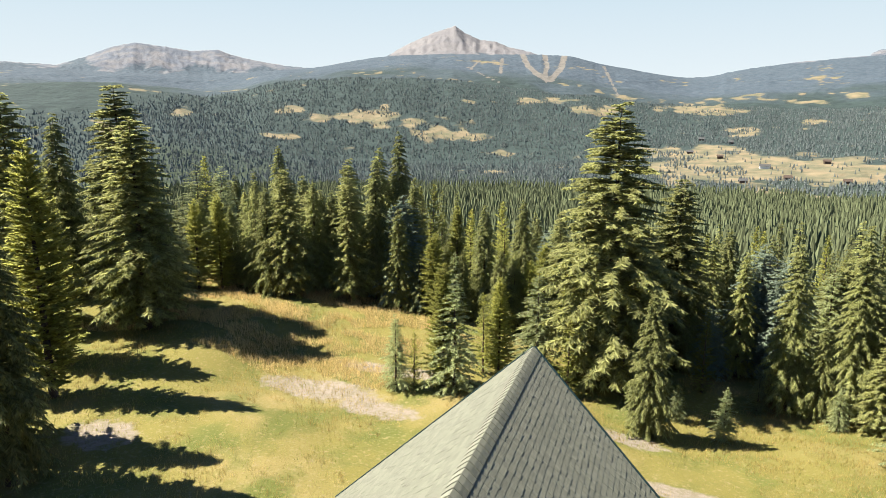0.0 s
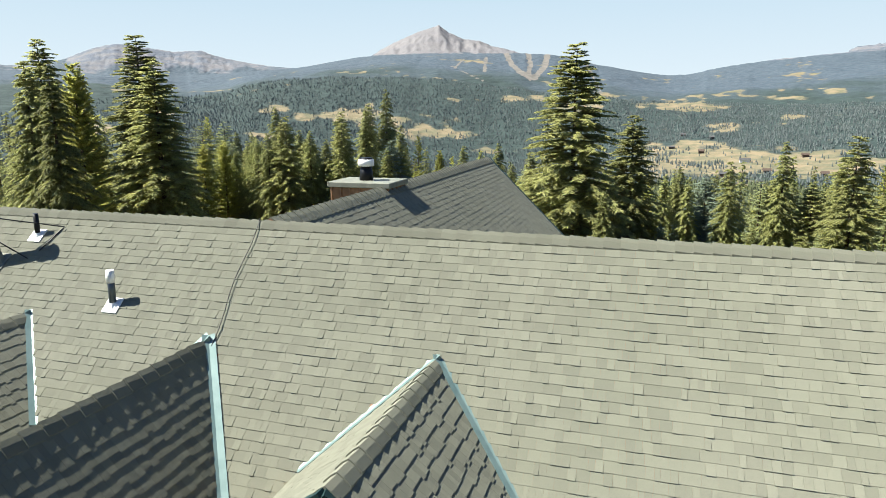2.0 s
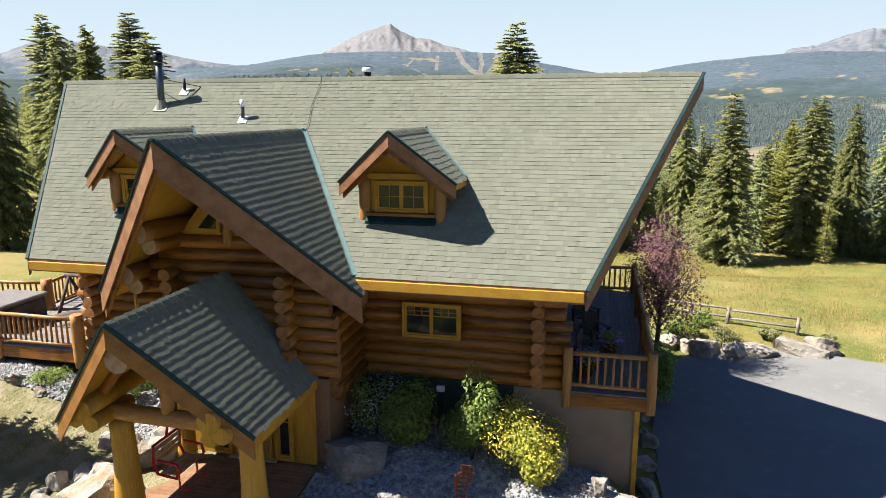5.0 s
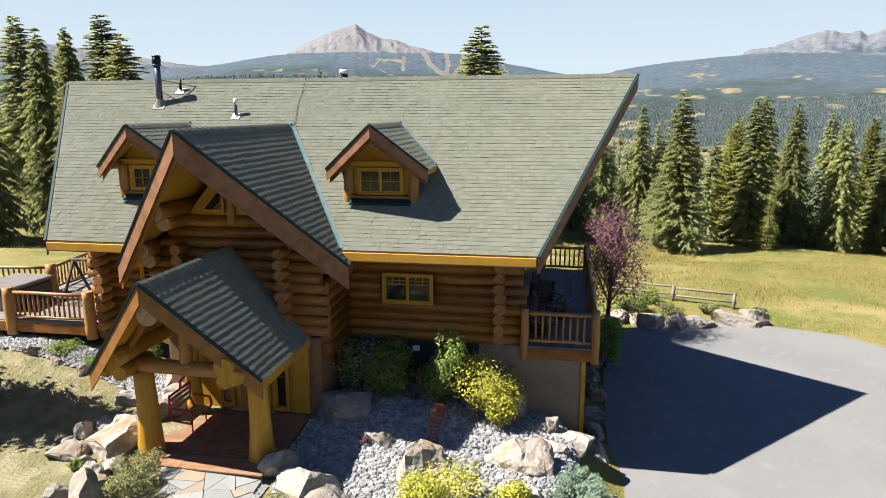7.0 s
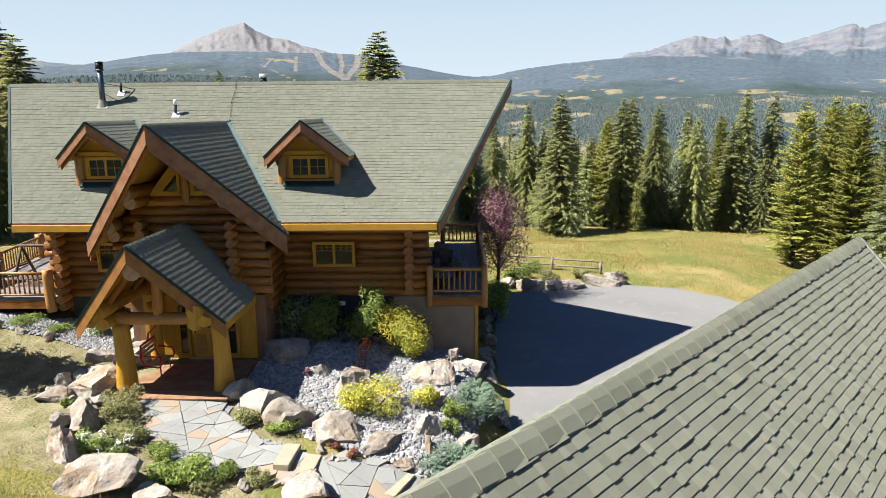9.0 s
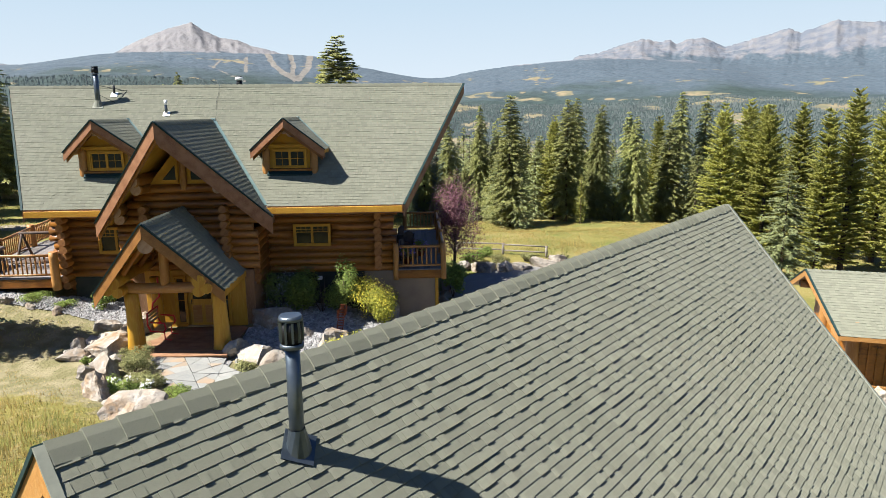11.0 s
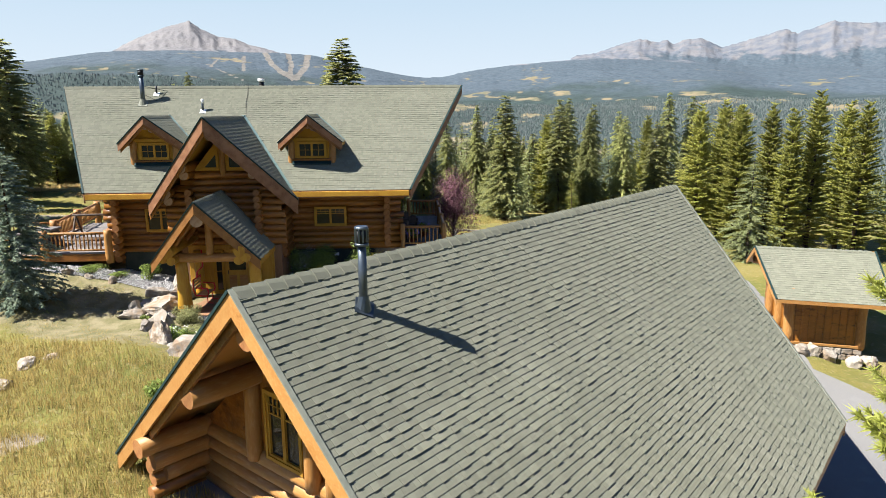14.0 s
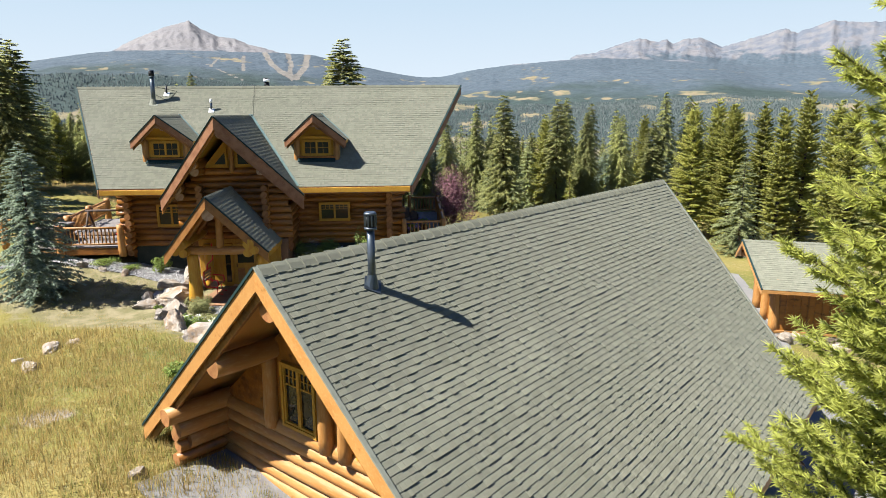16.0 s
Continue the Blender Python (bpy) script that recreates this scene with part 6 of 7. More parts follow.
figure = thing("rusted_garden_sign", (5.3, -1.5, 0.4), "narrow rusted steel garden sign with cut-out bars", "garden sign")
fm = Matrix.Translation((5.35, -1.75, height(5.35, -1.75))) @ Matrix.Rotation(0.35, 4, "Z") @ Matrix.Rotation(0.16, 4, "Y")
for x0, x1, z0, z1 in ((-0.13, -0.1, 0.1, 1.15), (0.1, 0.13, 0.1, 1.15), (-0.1, 0.1, 1.09, 1.15), (-0.1, 0.1, 0.0, 0.16), (-0.19, -0.13, 0.75, 1.1), (0.13, 0.19, 0.9, 1.3)):
    box("plate", (x0, -0.012, z0), (x1, 0.012, z1), M_RUST, figure, m=fm, bevel=0.003)
for k in range(8):
    box("bar", (-0.1, -0.01, 0.22 + 0.11 * k), (0.1, 0.01, 0.26 + 0.11 * k), M_RUST, figure, m=fm, bevel=0.003)
box("head", (-0.07, -0.012, 1.16), (0.07, 0.012, 1.3), M_RUST, figure, m=fm, bevel=0.003)
box("brim", (-0.12, -0.012, 1.3), (0.12, 0.012, 1.335), M_RUST, figure, m=fm, bevel=0.003)
box("stake", (-0.02, -0.02, -0.4), (0.02, 0.02, 0.1), M_RUST, figure, m=fm, bevel=0.003)


# ---- shrubs ----
def leaf_cloud(rng, w, h, count, size, up=0.4, z0=0.0, lumps=7):
    verts, faces = [], []
    blobs = [(rng.uniform(-0.5, 0.5) * w * 0.6, rng.uniform(-0.5, 0.5) * w * 0.6, h * rng.uniform(0.3, 0.72), rng.uniform(0.35, 0.55)) for _ in range(lumps)]
    for i in range(count):
        bx, by, bz, br = rng.choice(blobs)
        d = Vector((rng.gauss(0, 1), rng.gauss(0, 1), rng.gauss(0, 1))).normalized() * rng.random() ** 0.4
        p = Vector((bx + d.x * br * w * 0.5, by + d.y * br * w * 0.5, z0 + max(0.03, bz + d.z * br * h * 0.62)))
        n = (d + Vector((rng.uniform(-0.6, 0.6), rng.uniform(-0.6, 0.6), up))).normalized()
        u = n.orthogonal().normalized()
        v = n.cross(u)
        a = rng.random() * 6.28
        u, v = u * math.cos(a) + v * math.sin(a), v * math.cos(a) - u * math.sin(a)
        s = size * rng.uniform(0.6, 1.3)
        k = len(verts)
        verts += [p - u * s, p + v * s * 0.45, p + u * s + n * s * 0.2, p - v * s * 0.45]
        faces.append((k, k + 1, k + 2, k + 3))
    return verts, faces


def shrub(x, y, w, h, mat, seed, label, flowers=None, count=1500, size=0.05):
    rng = random.Random(seed)
    z = height(x, y)
    ob = thing("shrub", (x, y, z), label, "shrub")
    for k in range(6):
        a = rng.random() * 6.28
        log("stem", (x, y, z - 0.05), (x + math.cos(a) * w * 0.25, y + math.sin(a) * w * 0.25, z + h * 0.6), 0.02, 0.008, ob, M_BARK, rng, sides=5, rings=2)
    v, f = leaf_cloud(rng, w, h, count, size)
    piece("foliage", [Vector(p) + Vector((x, y, z)) for p in v], f, mat, ob)
    if flowers:
        v, f = leaf_cloud(random.Random(seed), w * 1.03, h * 1.05, count // 4, size * 0.7, 0.8)
        piece("blossom", [Vector(p) + Vector((x, y, z + 0.02)) for p in v], f, flowers, ob)


shrub(6.75, 0.6, 2.4, 2.25, M_BUSH_YELLOW, 1, "large potentilla bush full of yellow flowers", M_FLOWER, 6500)
shrub(6.1, -4.1, 2.2, 1.15, M_BUSH_YELLOW, 2, "spreading yellow-flowered potentilla among the pebbles", M_FLOWER, 3400)
shrub(7.7, -3.7, 1.0, 0.75, M_BUSH_YELLOW, 3, "small yellow-flowered potentilla among the pebbles", M_FLOWER, 1300)
shrub(4.4, 0.5, 3.0, 2.3, M_BUSH, 4, "dark green leafy shrub against the house wall", None, 7500, 0.06)
shrub(5.3, 0.45, 1.5, 2.75, M_LIGHTLEAF, 14, "tall light green shrub against the house wall", None, 2000, 0.065)
shrub(2.6, 0.7, 1.7, 2.0, M_BUSH, 5, "dark shrub with small pale flowers at the wall", M_WHITEPETAL, 2200, 0.04)
shrub(-5.0, 0.9, 1.3, 0.85, M_BUSH, 6, "low light green shrub below the window", None, 1300)
shrub(3.7, -5.6, 1.1, 0.5, M_BUSH, 7, "low mossy green cushion plant by the path", None, 1700, 0.04)
shrub(2.45, -5.25, 1.1, 0.6, M_SAGE, 15, "low creeping plant beside the flagstones", None, 1400, 0.04)
shrub(-1.24, -5.3, 1.3, 0.85, M_SAGE, 8, "dry green border plant by the porch", None, 1800, 0.04)
shrub(-1.42, -4.6, 1.1, 0.8, M_SAGE, 21, "straggling dry green plant by the porch post", None, 1500, 0.04)
shrub(-0.3, -6.5, 1.25, 0.5, M_SAGE, 9, "low green border plant beside the path", None, 1600, 0.04)
shrub(-0.9, -6.1, 1.0, 0.5, M_SAGE, 22, "dry green border plant behind the boulders", None, 1200, 0.04)
shrub(0.85, -7.3, 1.0, 0.5, M_BUSH, 13, "small green plant beside the path", None, 1200, 0.04)
shrub(1.9, -8.4, 1.8, 0.7, M_BUSH, 10, "leafy green border plant beside the boulder", None, 2800, 0.05)
shrub(-0.9, -7.5, 1.0, 0.6, M_BUSH, 11, "green plant with white daisies", M_WHITEPETAL, 1200, 0.05)
shrub(-0.3, -7.35, 1.0, 0.45, M_BUSH, 23, "low green plant with white daisies", M_WHITEPETAL, 1000, 0.05)
shrub(3.0, -8.1, 1.1, 0.45, M_BUSH, 12, "low green plant beside the stone steps", None, 1300, 0.04)
shrub(3.75, -8.15, 0.8, 0.35, M_SAGE, 24, "dry low plant beside the stone steps", None, 900, 0.04)
shrub(2.5, -8.6, 0.8, 0.4, M_SAGE, 25, "dry low plant among the border rocks", None, 800, 0.04)
shrub(5.9, -6.75, 0.5, 0.3, M_RUSTLEAF, 26, "small rust-red plant in the fine gravel", None, 400, 0.03)
shrub(5.3, -6.4, 0.45, 0.25, M_RUSTLEAF, 27, "small rust-red plant beside the boulder", None, 350, 0.03)
shrub(3.55, -1.9, 0.35, 0.35, M_PLUM, 28, "small crimson plant among the pebbles", None, 300, 0.03)
shrub(-7.6, 0.55, 1.5, 0.5, M_BUSH, 29, "low green plant beside the gravel strip", None, 1100, 0.04)
shrub(-6.3, 0.3, 1.2, 0.4, M_BUSH, 30, "low green plant at the lawn's edge", None, 900, 0.04)
shrub(-3.2, -4.5, 0.6, 0.25, M_BUSH, 31, "grassy tuft between the boulders", None, 500, 0.04)
shrub(8.6, -4.1, 0.9, 0.6, M_BUSH, 16, "bright green cushion plant among the rocks", None, 1200, 0.04)
shrub(8.5, -4.9, 0.6, 0.5, M_BUSH, 32, "small green plant among the rocks", None, 700, 0.04)
shrub(10.8, 11.5, 2.4, 1.8, M_BUSH, 17, "leafy green bush below the balcony", None, 2600, 0.07)
shrub(10.6, 8.8, 1.4, 2.2, M_BUSH, 18, "dark climbing shrub beside the balcony rail", None, 1800, 0.07)
shrub(1.8, -14.9, 1.6, 0.9, M_BUSH, 19, "scrubby green bush beside the garage wall", None, 1200, 0.06)
shrub(0.7, -13.6, 1.0, 0.6, M_BUSH, 20, "low weedy bush in the tall grass", None, 700, 0.06)

for k, (x, y, w, tall, kind) in enumerate([(12.6, 16.0, 1.6, 0.9, M_BUSH), (14.2, 15.6, 1.5, 0.8, M_SAGE), (16.0, 16.2, 1.4, 0.7, M_SAGE), (11.9, 15.3, 1.3, 1.0, M_BUSH), (18.6, 16.3, 1.2, 0.6, M_SAGE), (13.4, 17.2, 1.5, 0.8, M_BUSH)]):
    shrub(x, y, w, tall, kind, 60 + k, "green bush among the rocks by the rail fence" if kind is M_BUSH else "dry grassy bush among the rocks by the fence", None, 900, 0.06)


def juniper(x, y, w, h, seed):
    rng = random.Random(seed)
    z = height(x, y)
    ob = thing("juniper", (x, y, z), "blue-green spreading juniper over the rocks", "shrub")
    verts, faces = [], []
    for i in range(170):
        a = rng.random() * 6.28
        L = w * 0.55 * rng.uniform(0.5, 1.0)
        lift = h * rng.uniform(0.15, 0.8)
        for j in range(7):
            t = 0.25 + 0.75 * j / 6
            p = Vector((x + math.cos(a) * L * t, y + math.sin(a) * L * t, z + lift * math.sin(t * 2.2) + 0.05))
            for side in (-1, 0, 1):
                b = a + side * 0.8
                s = 0.13 * rng.uniform(0.7, 1.3)
                k = len(verts)
                tip = p + Vector((math.cos(b) * s, math.sin(b) * s, rng.uniform(-0.02, 0.07)))
                w2 = Vector((-math.sin(b), math.cos(b), 0)) * 0.02
                verts += [p + w2, p - w2, tip]
                faces.append((k, k + 1, k + 2))
    piece("foliage", verts, faces, M_JUNIPER, ob)
    log("stem", (x, y, z - 0.05), (x + 0.1, y, z + h * 0.4), 0.04, 0.02, ob, M_BARK, rng, sides=6, rings=2)


juniper(9.2, -3.2, 1.9, 1.0, 1)
juniper(8.6, -6.5, 2.2, 0.7, 2)
juniper(9.3, -2.2, 1.2, 0.8, 3)


def flower_pot(x, y, z):
    ob = thing("flower_pot", (x, y, z), "pot of purple and white flowers by the balcony chairs", "flower pot")
    bm = bmesh.new()
    bmesh.ops.create_cone(bm, cap_ends=True, segments=14, radius1=0.16, radius2=0.24, depth=0.34, matrix=Matrix.Translation((x, y, z + 0.17)))
    part("pot", bm, M_RUST, ob)
    for nm, mt, count, seed in (("foliage", M_BUSH, 600, 3), ("blossom", M_PETAL, 320, 4)):
        v, f = leaf_cloud(random.Random(seed), 0.85, 0.6, count, 0.05, 0.4, 0.25)
        piece(nm, [Vector(p) + Vector((x, y, z)) for p in v], f, mt, ob)


flower_pot(8.75, 4.3, 2.28)
flower_pot(8.1, 2.6, 2.28)


def plum(x, y, tall):
    z = height(x, y)
    rng = random.Random(12)
    ob = thing("plum_tree", (x, y, z), "purple-leaved plum tree beside the house", "tree")
    log("trunk", (x, y, z - 0.1), (x + 0.1, y, z + tall * 0.5), 0.12, 0.06, ob, M_BARK, rng, sides=8, rings=4)
    for k in range(9):
        a = k * 2.4
        s = z + tall * (0.25 + 0.03 * k)
        log("limb", (x, y, s), (x + math.cos(a) * 1.3, y + math.sin(a) * 1.3, s + tall * 0.35), 0.04, 0.012, ob, M_BARK, rng, sides=6, rings=3)
    v, f = leaf_cloud(rng, 3.6, tall, 9000, 0.065, 0.3, 0.4, 22)
    piece("crown", [Vector(p) + Vector((x, y, z)) for p in v], f, M_PLUM, ob)


plum(10.9, 12.4, 6.3)

# split-rail fence by the meadow
fence = thing("split_rail_fence", (15, 17.5, -0.7), "silvery weathered split-rail fence at the meadow edge", "fence")
posts = [(11.6, 19.4), (14.7, 17.8), (17.7, 17.4)]
for x, y in posts:
    log("post", (x, y, height(x, y) - 0.2), (x, y, height(x, y) + 0.85), 0.09, 0.08, fence, M_GREYWOOD, sides=8, rings=2)
for (x0, y0), (x1, y1) in zip(posts, posts[1:]):
    for h in (0.3, 0.72):
        log("rail", (x0 - 0.1, y0, height(x0, y0) + h), (x1 + 0.15, y1 + 0.1, height(x1, y1) + h + 0.02), 0.06, 0.05, fence, M_GREYWOOD, sides=7, rings=3)


# ---- grass ----
def grass(name, label, count, seed, where, tall, wide, mat):
    rng = random.Random(seed)
    verts, faces = [], []
    for i in range(count):
        spot = where(rng)
        if spot is None:
            continue
        x, y = spot
        z = height(x, y) - 0.03
        clump = 0.95 + 0.6 * noise.noise((x * 0.9, y * 0.9, seed))
        for j in range(3):
            a = rng.random() * 6.28
            h = tall * rng.uniform(0.5, 1.25) * clump
            w = wide * rng.uniform(0.6, 1.3)
            bx, by = x + rng.uniform(-0.12, 0.12), y + rng.uniform(-0.12, 0.12)
            lx, ly = math.cos(a + 1.6) * h * rng.uniform(0.1, 0.5), math.sin(a + 1.6) * h * rng.uniform(0.1, 0.5)
            k = len(verts)
            verts += [(bx - math.cos(a) * w, by - math.sin(a) * w, z), (bx + math.cos(a) * w, by + math.sin(a) * w, z), (bx + lx, by + ly, z + h)]
            faces.append((k, k + 1, k + 2))
    ob = piece(name, verts, faces, mat, None, label)
    tagged(ob, "", "grass", "", "stuff")


def blocked(x, y):
    if -7.2 < x < 9.9 and -0.9 < y < 21.5 and (y < 11.7 or -5.5 < x < 4.5):
        return True
    if inside(x, y, BED) or inside(x, y, PATH_BED) or inside(x, y, SIDE_BED) or (-2.3 < x < 1.6 and -4.2 < y < -0.5):
        return True
    if -12.6 < x < -6.9 and 0.9 < y < 11:
        return True
    q = Vector((x - G0.x, y - G0.y, 0))
    if -0.2 < q.dot(GU) - G_WALL < 12 and abs(q.dot(GN)) < 4.6:
        return True
    if 9.6 < x < 29 and -26 < y < 15:
        left, right = drive_edges(y)
        return left - 0.3 < x < right + 0.3
    return False


def field(x0, x1, y0, y1, patch=0.0, seed=0):
    def where(rng):
        x, y = rng.uniform(x0, x1), rng.uniform(y0, y1)
        if blocked(x, y) or noise.noise((x * 0.16 + seed, y * 0.16, 3)) + 0.5 * noise.noise((x * 0.6, y * 0.6 + seed, 3)) < patch:
            return None
        return x, y
    return where


def tall_field(rng):
    x, y = rng.uniform(-17, 6), rng.uniform(-30, -5)
    edge = min(x + 16, y + 29, -9.6 - y - 0.45 * x) + 2.2 * noise.noise((x * 0.4, y * 0.4, 1))
    if blocked(x, y) or edge < rng.random() * 3.2:
        return None
    return x, y


def green_field(rng):
    spot = tall_field(rng)
    if spot and noise.noise((spot[0] * 0.35, spot[1] * 0.35, 6)) + 0.5 * noise.noise((spot[0] * 1.2, spot[1] * 1.2, 2)) < 0.02:
        return None
    return spot


def golden_field(rng):
    x, y = rng.uniform(-42, -15), rng.uniform(43, 63)
    if noise.noise((x * 0.13, y * 0.3, 8)) + 0.3 * noise.noise((x * 0.5, y * 0.9, 4)) < -0.02:
        return None
    return x, y


grass("tall_grass", "tall straw-coloured dry grass beside the garage", 56000, 1, tall_field, 0.34, 0.008, M_STRAW)
grass("green_undergrowth", "green grass growing among the dry stalks", 30000, 2, green_field, 0.27, 0.009, M_GREENGRASS)
grass("golden_stand", "tall golden grass at the head of the meadow", 26000, 9, golden_field, 0.5, 0.012, M_GOLD)
grass("lawn_grass", "short dry lawn in front of the house", 12000, 3, field(-14, 3, -14, 3, -0.2), 0.07, 0.012, M_STRAW)
grass("lawn_weed", "short green tufts in the dry lawn", 6000, 4, field(-14, 3, -14, 3, 0.08, 9), 0.08, 0.014, M_GREENGRASS)
grass("meadow_straw", "straw-coloured meadow grass behind the house", 52000, 5, field(-48, 22, 18, 62, 0.05, 4), 0.34, 0.009, M_STRAW)
grass("meadow_green", "green meadow grass behind the house", 34000, 6, field(-48, 22, 18, 62, -0.05, 20), 0.22, 0.01, M_GREENGRASS)
grass("east_meadow_straw", "straw-coloured grass of the east meadow", 36000, 7, field(9, 44, 12, 52, -0.1, 31), 0.2, 0.008, M_STRAW)
grass("east_meadow_green", "green grass of the east meadow", 18000, 8, field(9, 44, 12, 52, 0.0, 12), 0.18, 0.008, M_GREENGRASS)


# ---- conifers ----
def conifer_arrays(seed, tall, spread, levels=26, arms=7, nodes=6, bare=0.08, droop=0.35, lift=0.0, fat=1.0, shape=0.75):
    """Whorls of limbs, each a flat frond of small needle sprays, the lowest longest; gaps where a limb is missing."""
    rng = random.Random(seed)
    verts, faces = [], []
    lean = [rng.uniform(0.85, 1.12) for _ in range(12)]
    for i in range(levels):
        u = (i + rng.random() * 0.6) / levels
        z = tall * (bare + (1 - bare) * u ** 0.95)
        reach = spread * (1 - u) ** shape * rng.uniform(0.78, 1.12) + 0.012 * tall
        if u < 0.12:
            reach *= 0.6 + 3.3 * u
        for k in range(arms if u < 0.92 else 4):
            if rng.random() < 0.1:
                continue
            a = 6.283 * (k + rng.uniform(-0.4, 0.4)) / arms + i * 2.4
            L = reach * rng.uniform(0.6, 1.15) * lean[int(a / 0.5236) % 12]
            up = lift + (u - 0.4) * 0.55 + rng.uniform(-0.1, 0.1)
            zz = z + rng.uniform(-0.5, 0.5) * tall / levels
            m = max(3, int(nodes * min(1, L / spread + 0.35)))
            for j in range(m):
                t = 0.22 + 0.78 * (j + 0.6 * rng.random()) / m
                ca, sa = math.cos(a), math.sin(a)
                px, py, pz = ca * L * t, sa * L * t, zz + L * (up * t - droop * t * t)
                w = (0.12 * L * (1.2 - 0.7 * t) + 0.011 * tall) * rng.uniform(0.7, 1.2)
                for side in (-1.5, -1.05, -0.6, -0.2, 0.2, 0.6, 1.05, 1.5):
                    b = a + side + rng.uniform(-0.3, 0.3)
                    cb, sb = math.cos(b), math.sin(b)
                    long = w * rng.uniform(0.6, 1.15)
                    dz = long * (up - 2 * droop * t + rng.uniform(-0.45, 0.2))
                    h = (0.13 * w + 0.0016 * tall) * fat
                    roll = rng.uniform(-1.1, 1.1)
                    ox, oy, oz = -sb * h * math.cos(roll), cb * h * math.cos(roll), h * math.sin(roll)
                    n = len(verts)
                    verts += [(px + ox, py + oy, pz + oz), (px + cb * long, py + sb * long, pz + dz), (px - ox, py - oy, pz - oz)]
                    faces.append((n, n + 1, n + 2))
    return verts, faces


def trunk_arrays(tall, r, sides=7):
    verts, faces = [], []
    for i, (u, q) in enumerate(((-0.03, 1.35), (0.03, 1.0), (0.5, 0.55), (0.98, 0.06))):
        for k in range(sides):
            a = 6.283 * k / sides
            verts.append((r * q * math.cos(a), r * q * math.sin(a), tall * u))
    for i in range(3):
        for k in range(sides):
            a, b = i * sides + k, i * sides + (k + 1) % sides
            faces.append((a, b, b + sides, a + sides))
    return verts, faces


def conifer(name, label, mat, seed, tall, spread, **kw):
    ob = thing(name, (0, 0, -500), label, "tree", "conifers round the house")
    tv, tf = trunk_arrays(tall, 0.016 * tall)
    cv, cf = conifer_arrays(seed, tall, spread, **kw)
    for nm, v, f, mt in (("trunk", tv, tf, M_BARK), ("crown", cv, cf, mat)):
        p = new(nm, mesh_data(nm, v, f, mt, nm == "trunk"))
        p.parent = ob
    return ob


KINDS = {
    "spruce": [conifer("spruce_tree", "tall dark green spruce at the edge of the meadow", M_FOLIAGE, 100 + i, 16, 2.5 + 0.3 * i, levels=58, arms=9, nodes=11, droop=0.4) for i in range(4)],
    "fir": [conifer("fir_tree", "broad grey-green fir tree with dense branches", M_FIR, 110 + i, 16, 3.1 + 0.3 * i, levels=62, arms=10, nodes=14, droop=0.25, lift=0.12, shape=0.62) for i in range(3)],
    "pine": [conifer("pine_tree", "yellow-green lodgepole pine at the wood's edge", M_PINE, 120 + i, 16, 2.2 + 0.3 * i, levels=60, arms=9, bare=0.05, droop=0.05, lift=0.4, nodes=9, fat=1.15, shape=0.55) for i in range(4)],
    "young": [conifer("young_spruce", "small bushy grey-green young spruce in the grass", M_YOUNG, 130 + i, 6, 1.6 + 0.15 * i, levels=36, arms=9, nodes=8, bare=0.02, droop=0.25, lift=0.15) for i in range(3)],
    "blue": [conifer("blue_spruce", "dense blue-grey spruce with drooping branches", M_BLUE, 135, 8, 2.75, levels=56, arms=10, nodes=9, bare=0.02, droop=0.25, lift=0.1)],
    "youngpine": [conifer("young_pine", "small yellow-green young pine in the grass", M_PINE, 140 + i, 6, 1.1 + 0.15 * i, levels=26, arms=7, bare=0.03, droop=0.05, lift=0.35, fat=1.2) for i in range(2)],
    "wood_spruce": [conifer("spruce_tree", "dark green spruce standing in the wood", M_FOLIAGE, 150 + i, 16, 2.0 + 0.3 * i, levels=36, arms=7, nodes=5, droop=0.4, fat=1.4) for i in range(4)],
    "wood_pine": [conifer("pine_tree", "yellow-green pine standing in the wood", M_PINE, 160 + i, 16, 2.0 + 0.3 * i, levels=32, arms=7, nodes=5, bare=0.16, droop=0.05, lift=0.35, fat=1.5) for i in range(3)],
}
TALL = {"spruce": 16, "fir": 16, "pine": 18.3, "young": 6, "youngpine": 6, "blue": 8, "wood_spruce": 16, "wood_pine": 16}
used = set()
stand = []
tree_rng = random.Random(77)


def tree(kind, x, y, tall, wide=1.0):
    z = height(x, y) - 0.1
    choice = KINDS[kind]
    ob = next((o for o in choice if o.name not in used), None) or tree_rng.choice(choice)
    s = tall / TALL[kind]
    m = Matrix.Translation((x, y, z)) @ Matrix.Rotation(tree_rng.random() * 6.28, 4, "Z") @ Matrix.Diagonal((s * wide, s * wide, s, 1))
    stand.append((x, y))
    if ob.name in used:
        ob = copy_thing(ob, Matrix())
    used.add(ob.name)
    ob.matrix_basis = m
    return ob


# tall trees north of the house: x, y, height, breadth
for kind, x, y, tall, wide in [("fir", -40.5, 47.8, 20, 1.3), ("fir", -36, 44.5, 17, 1.2), ("pine", -33, 33, 18.5, 1.0), ("spruce", -26.0, 24.6, 15.5, 1.0), ("spruce", -30.5, 27, 16, 1.0), ("fir", -0.4, 55.6, 22.6, 1.2), ("spruce", -26.2, 74.6, 17.7, 0.85), ("fir", 4.6, 63, 16.5, 1.1),
                               ("spruce", -43.8, 77, 14.5, 0.95), ("fir", -29.6, 68.5, 14, 0.9), ("spruce", -28, 73, 15.5, 1.1), ("pine", -37, 37, 15, 1.1)]:
    tree(kind, x, y, tall, wide)
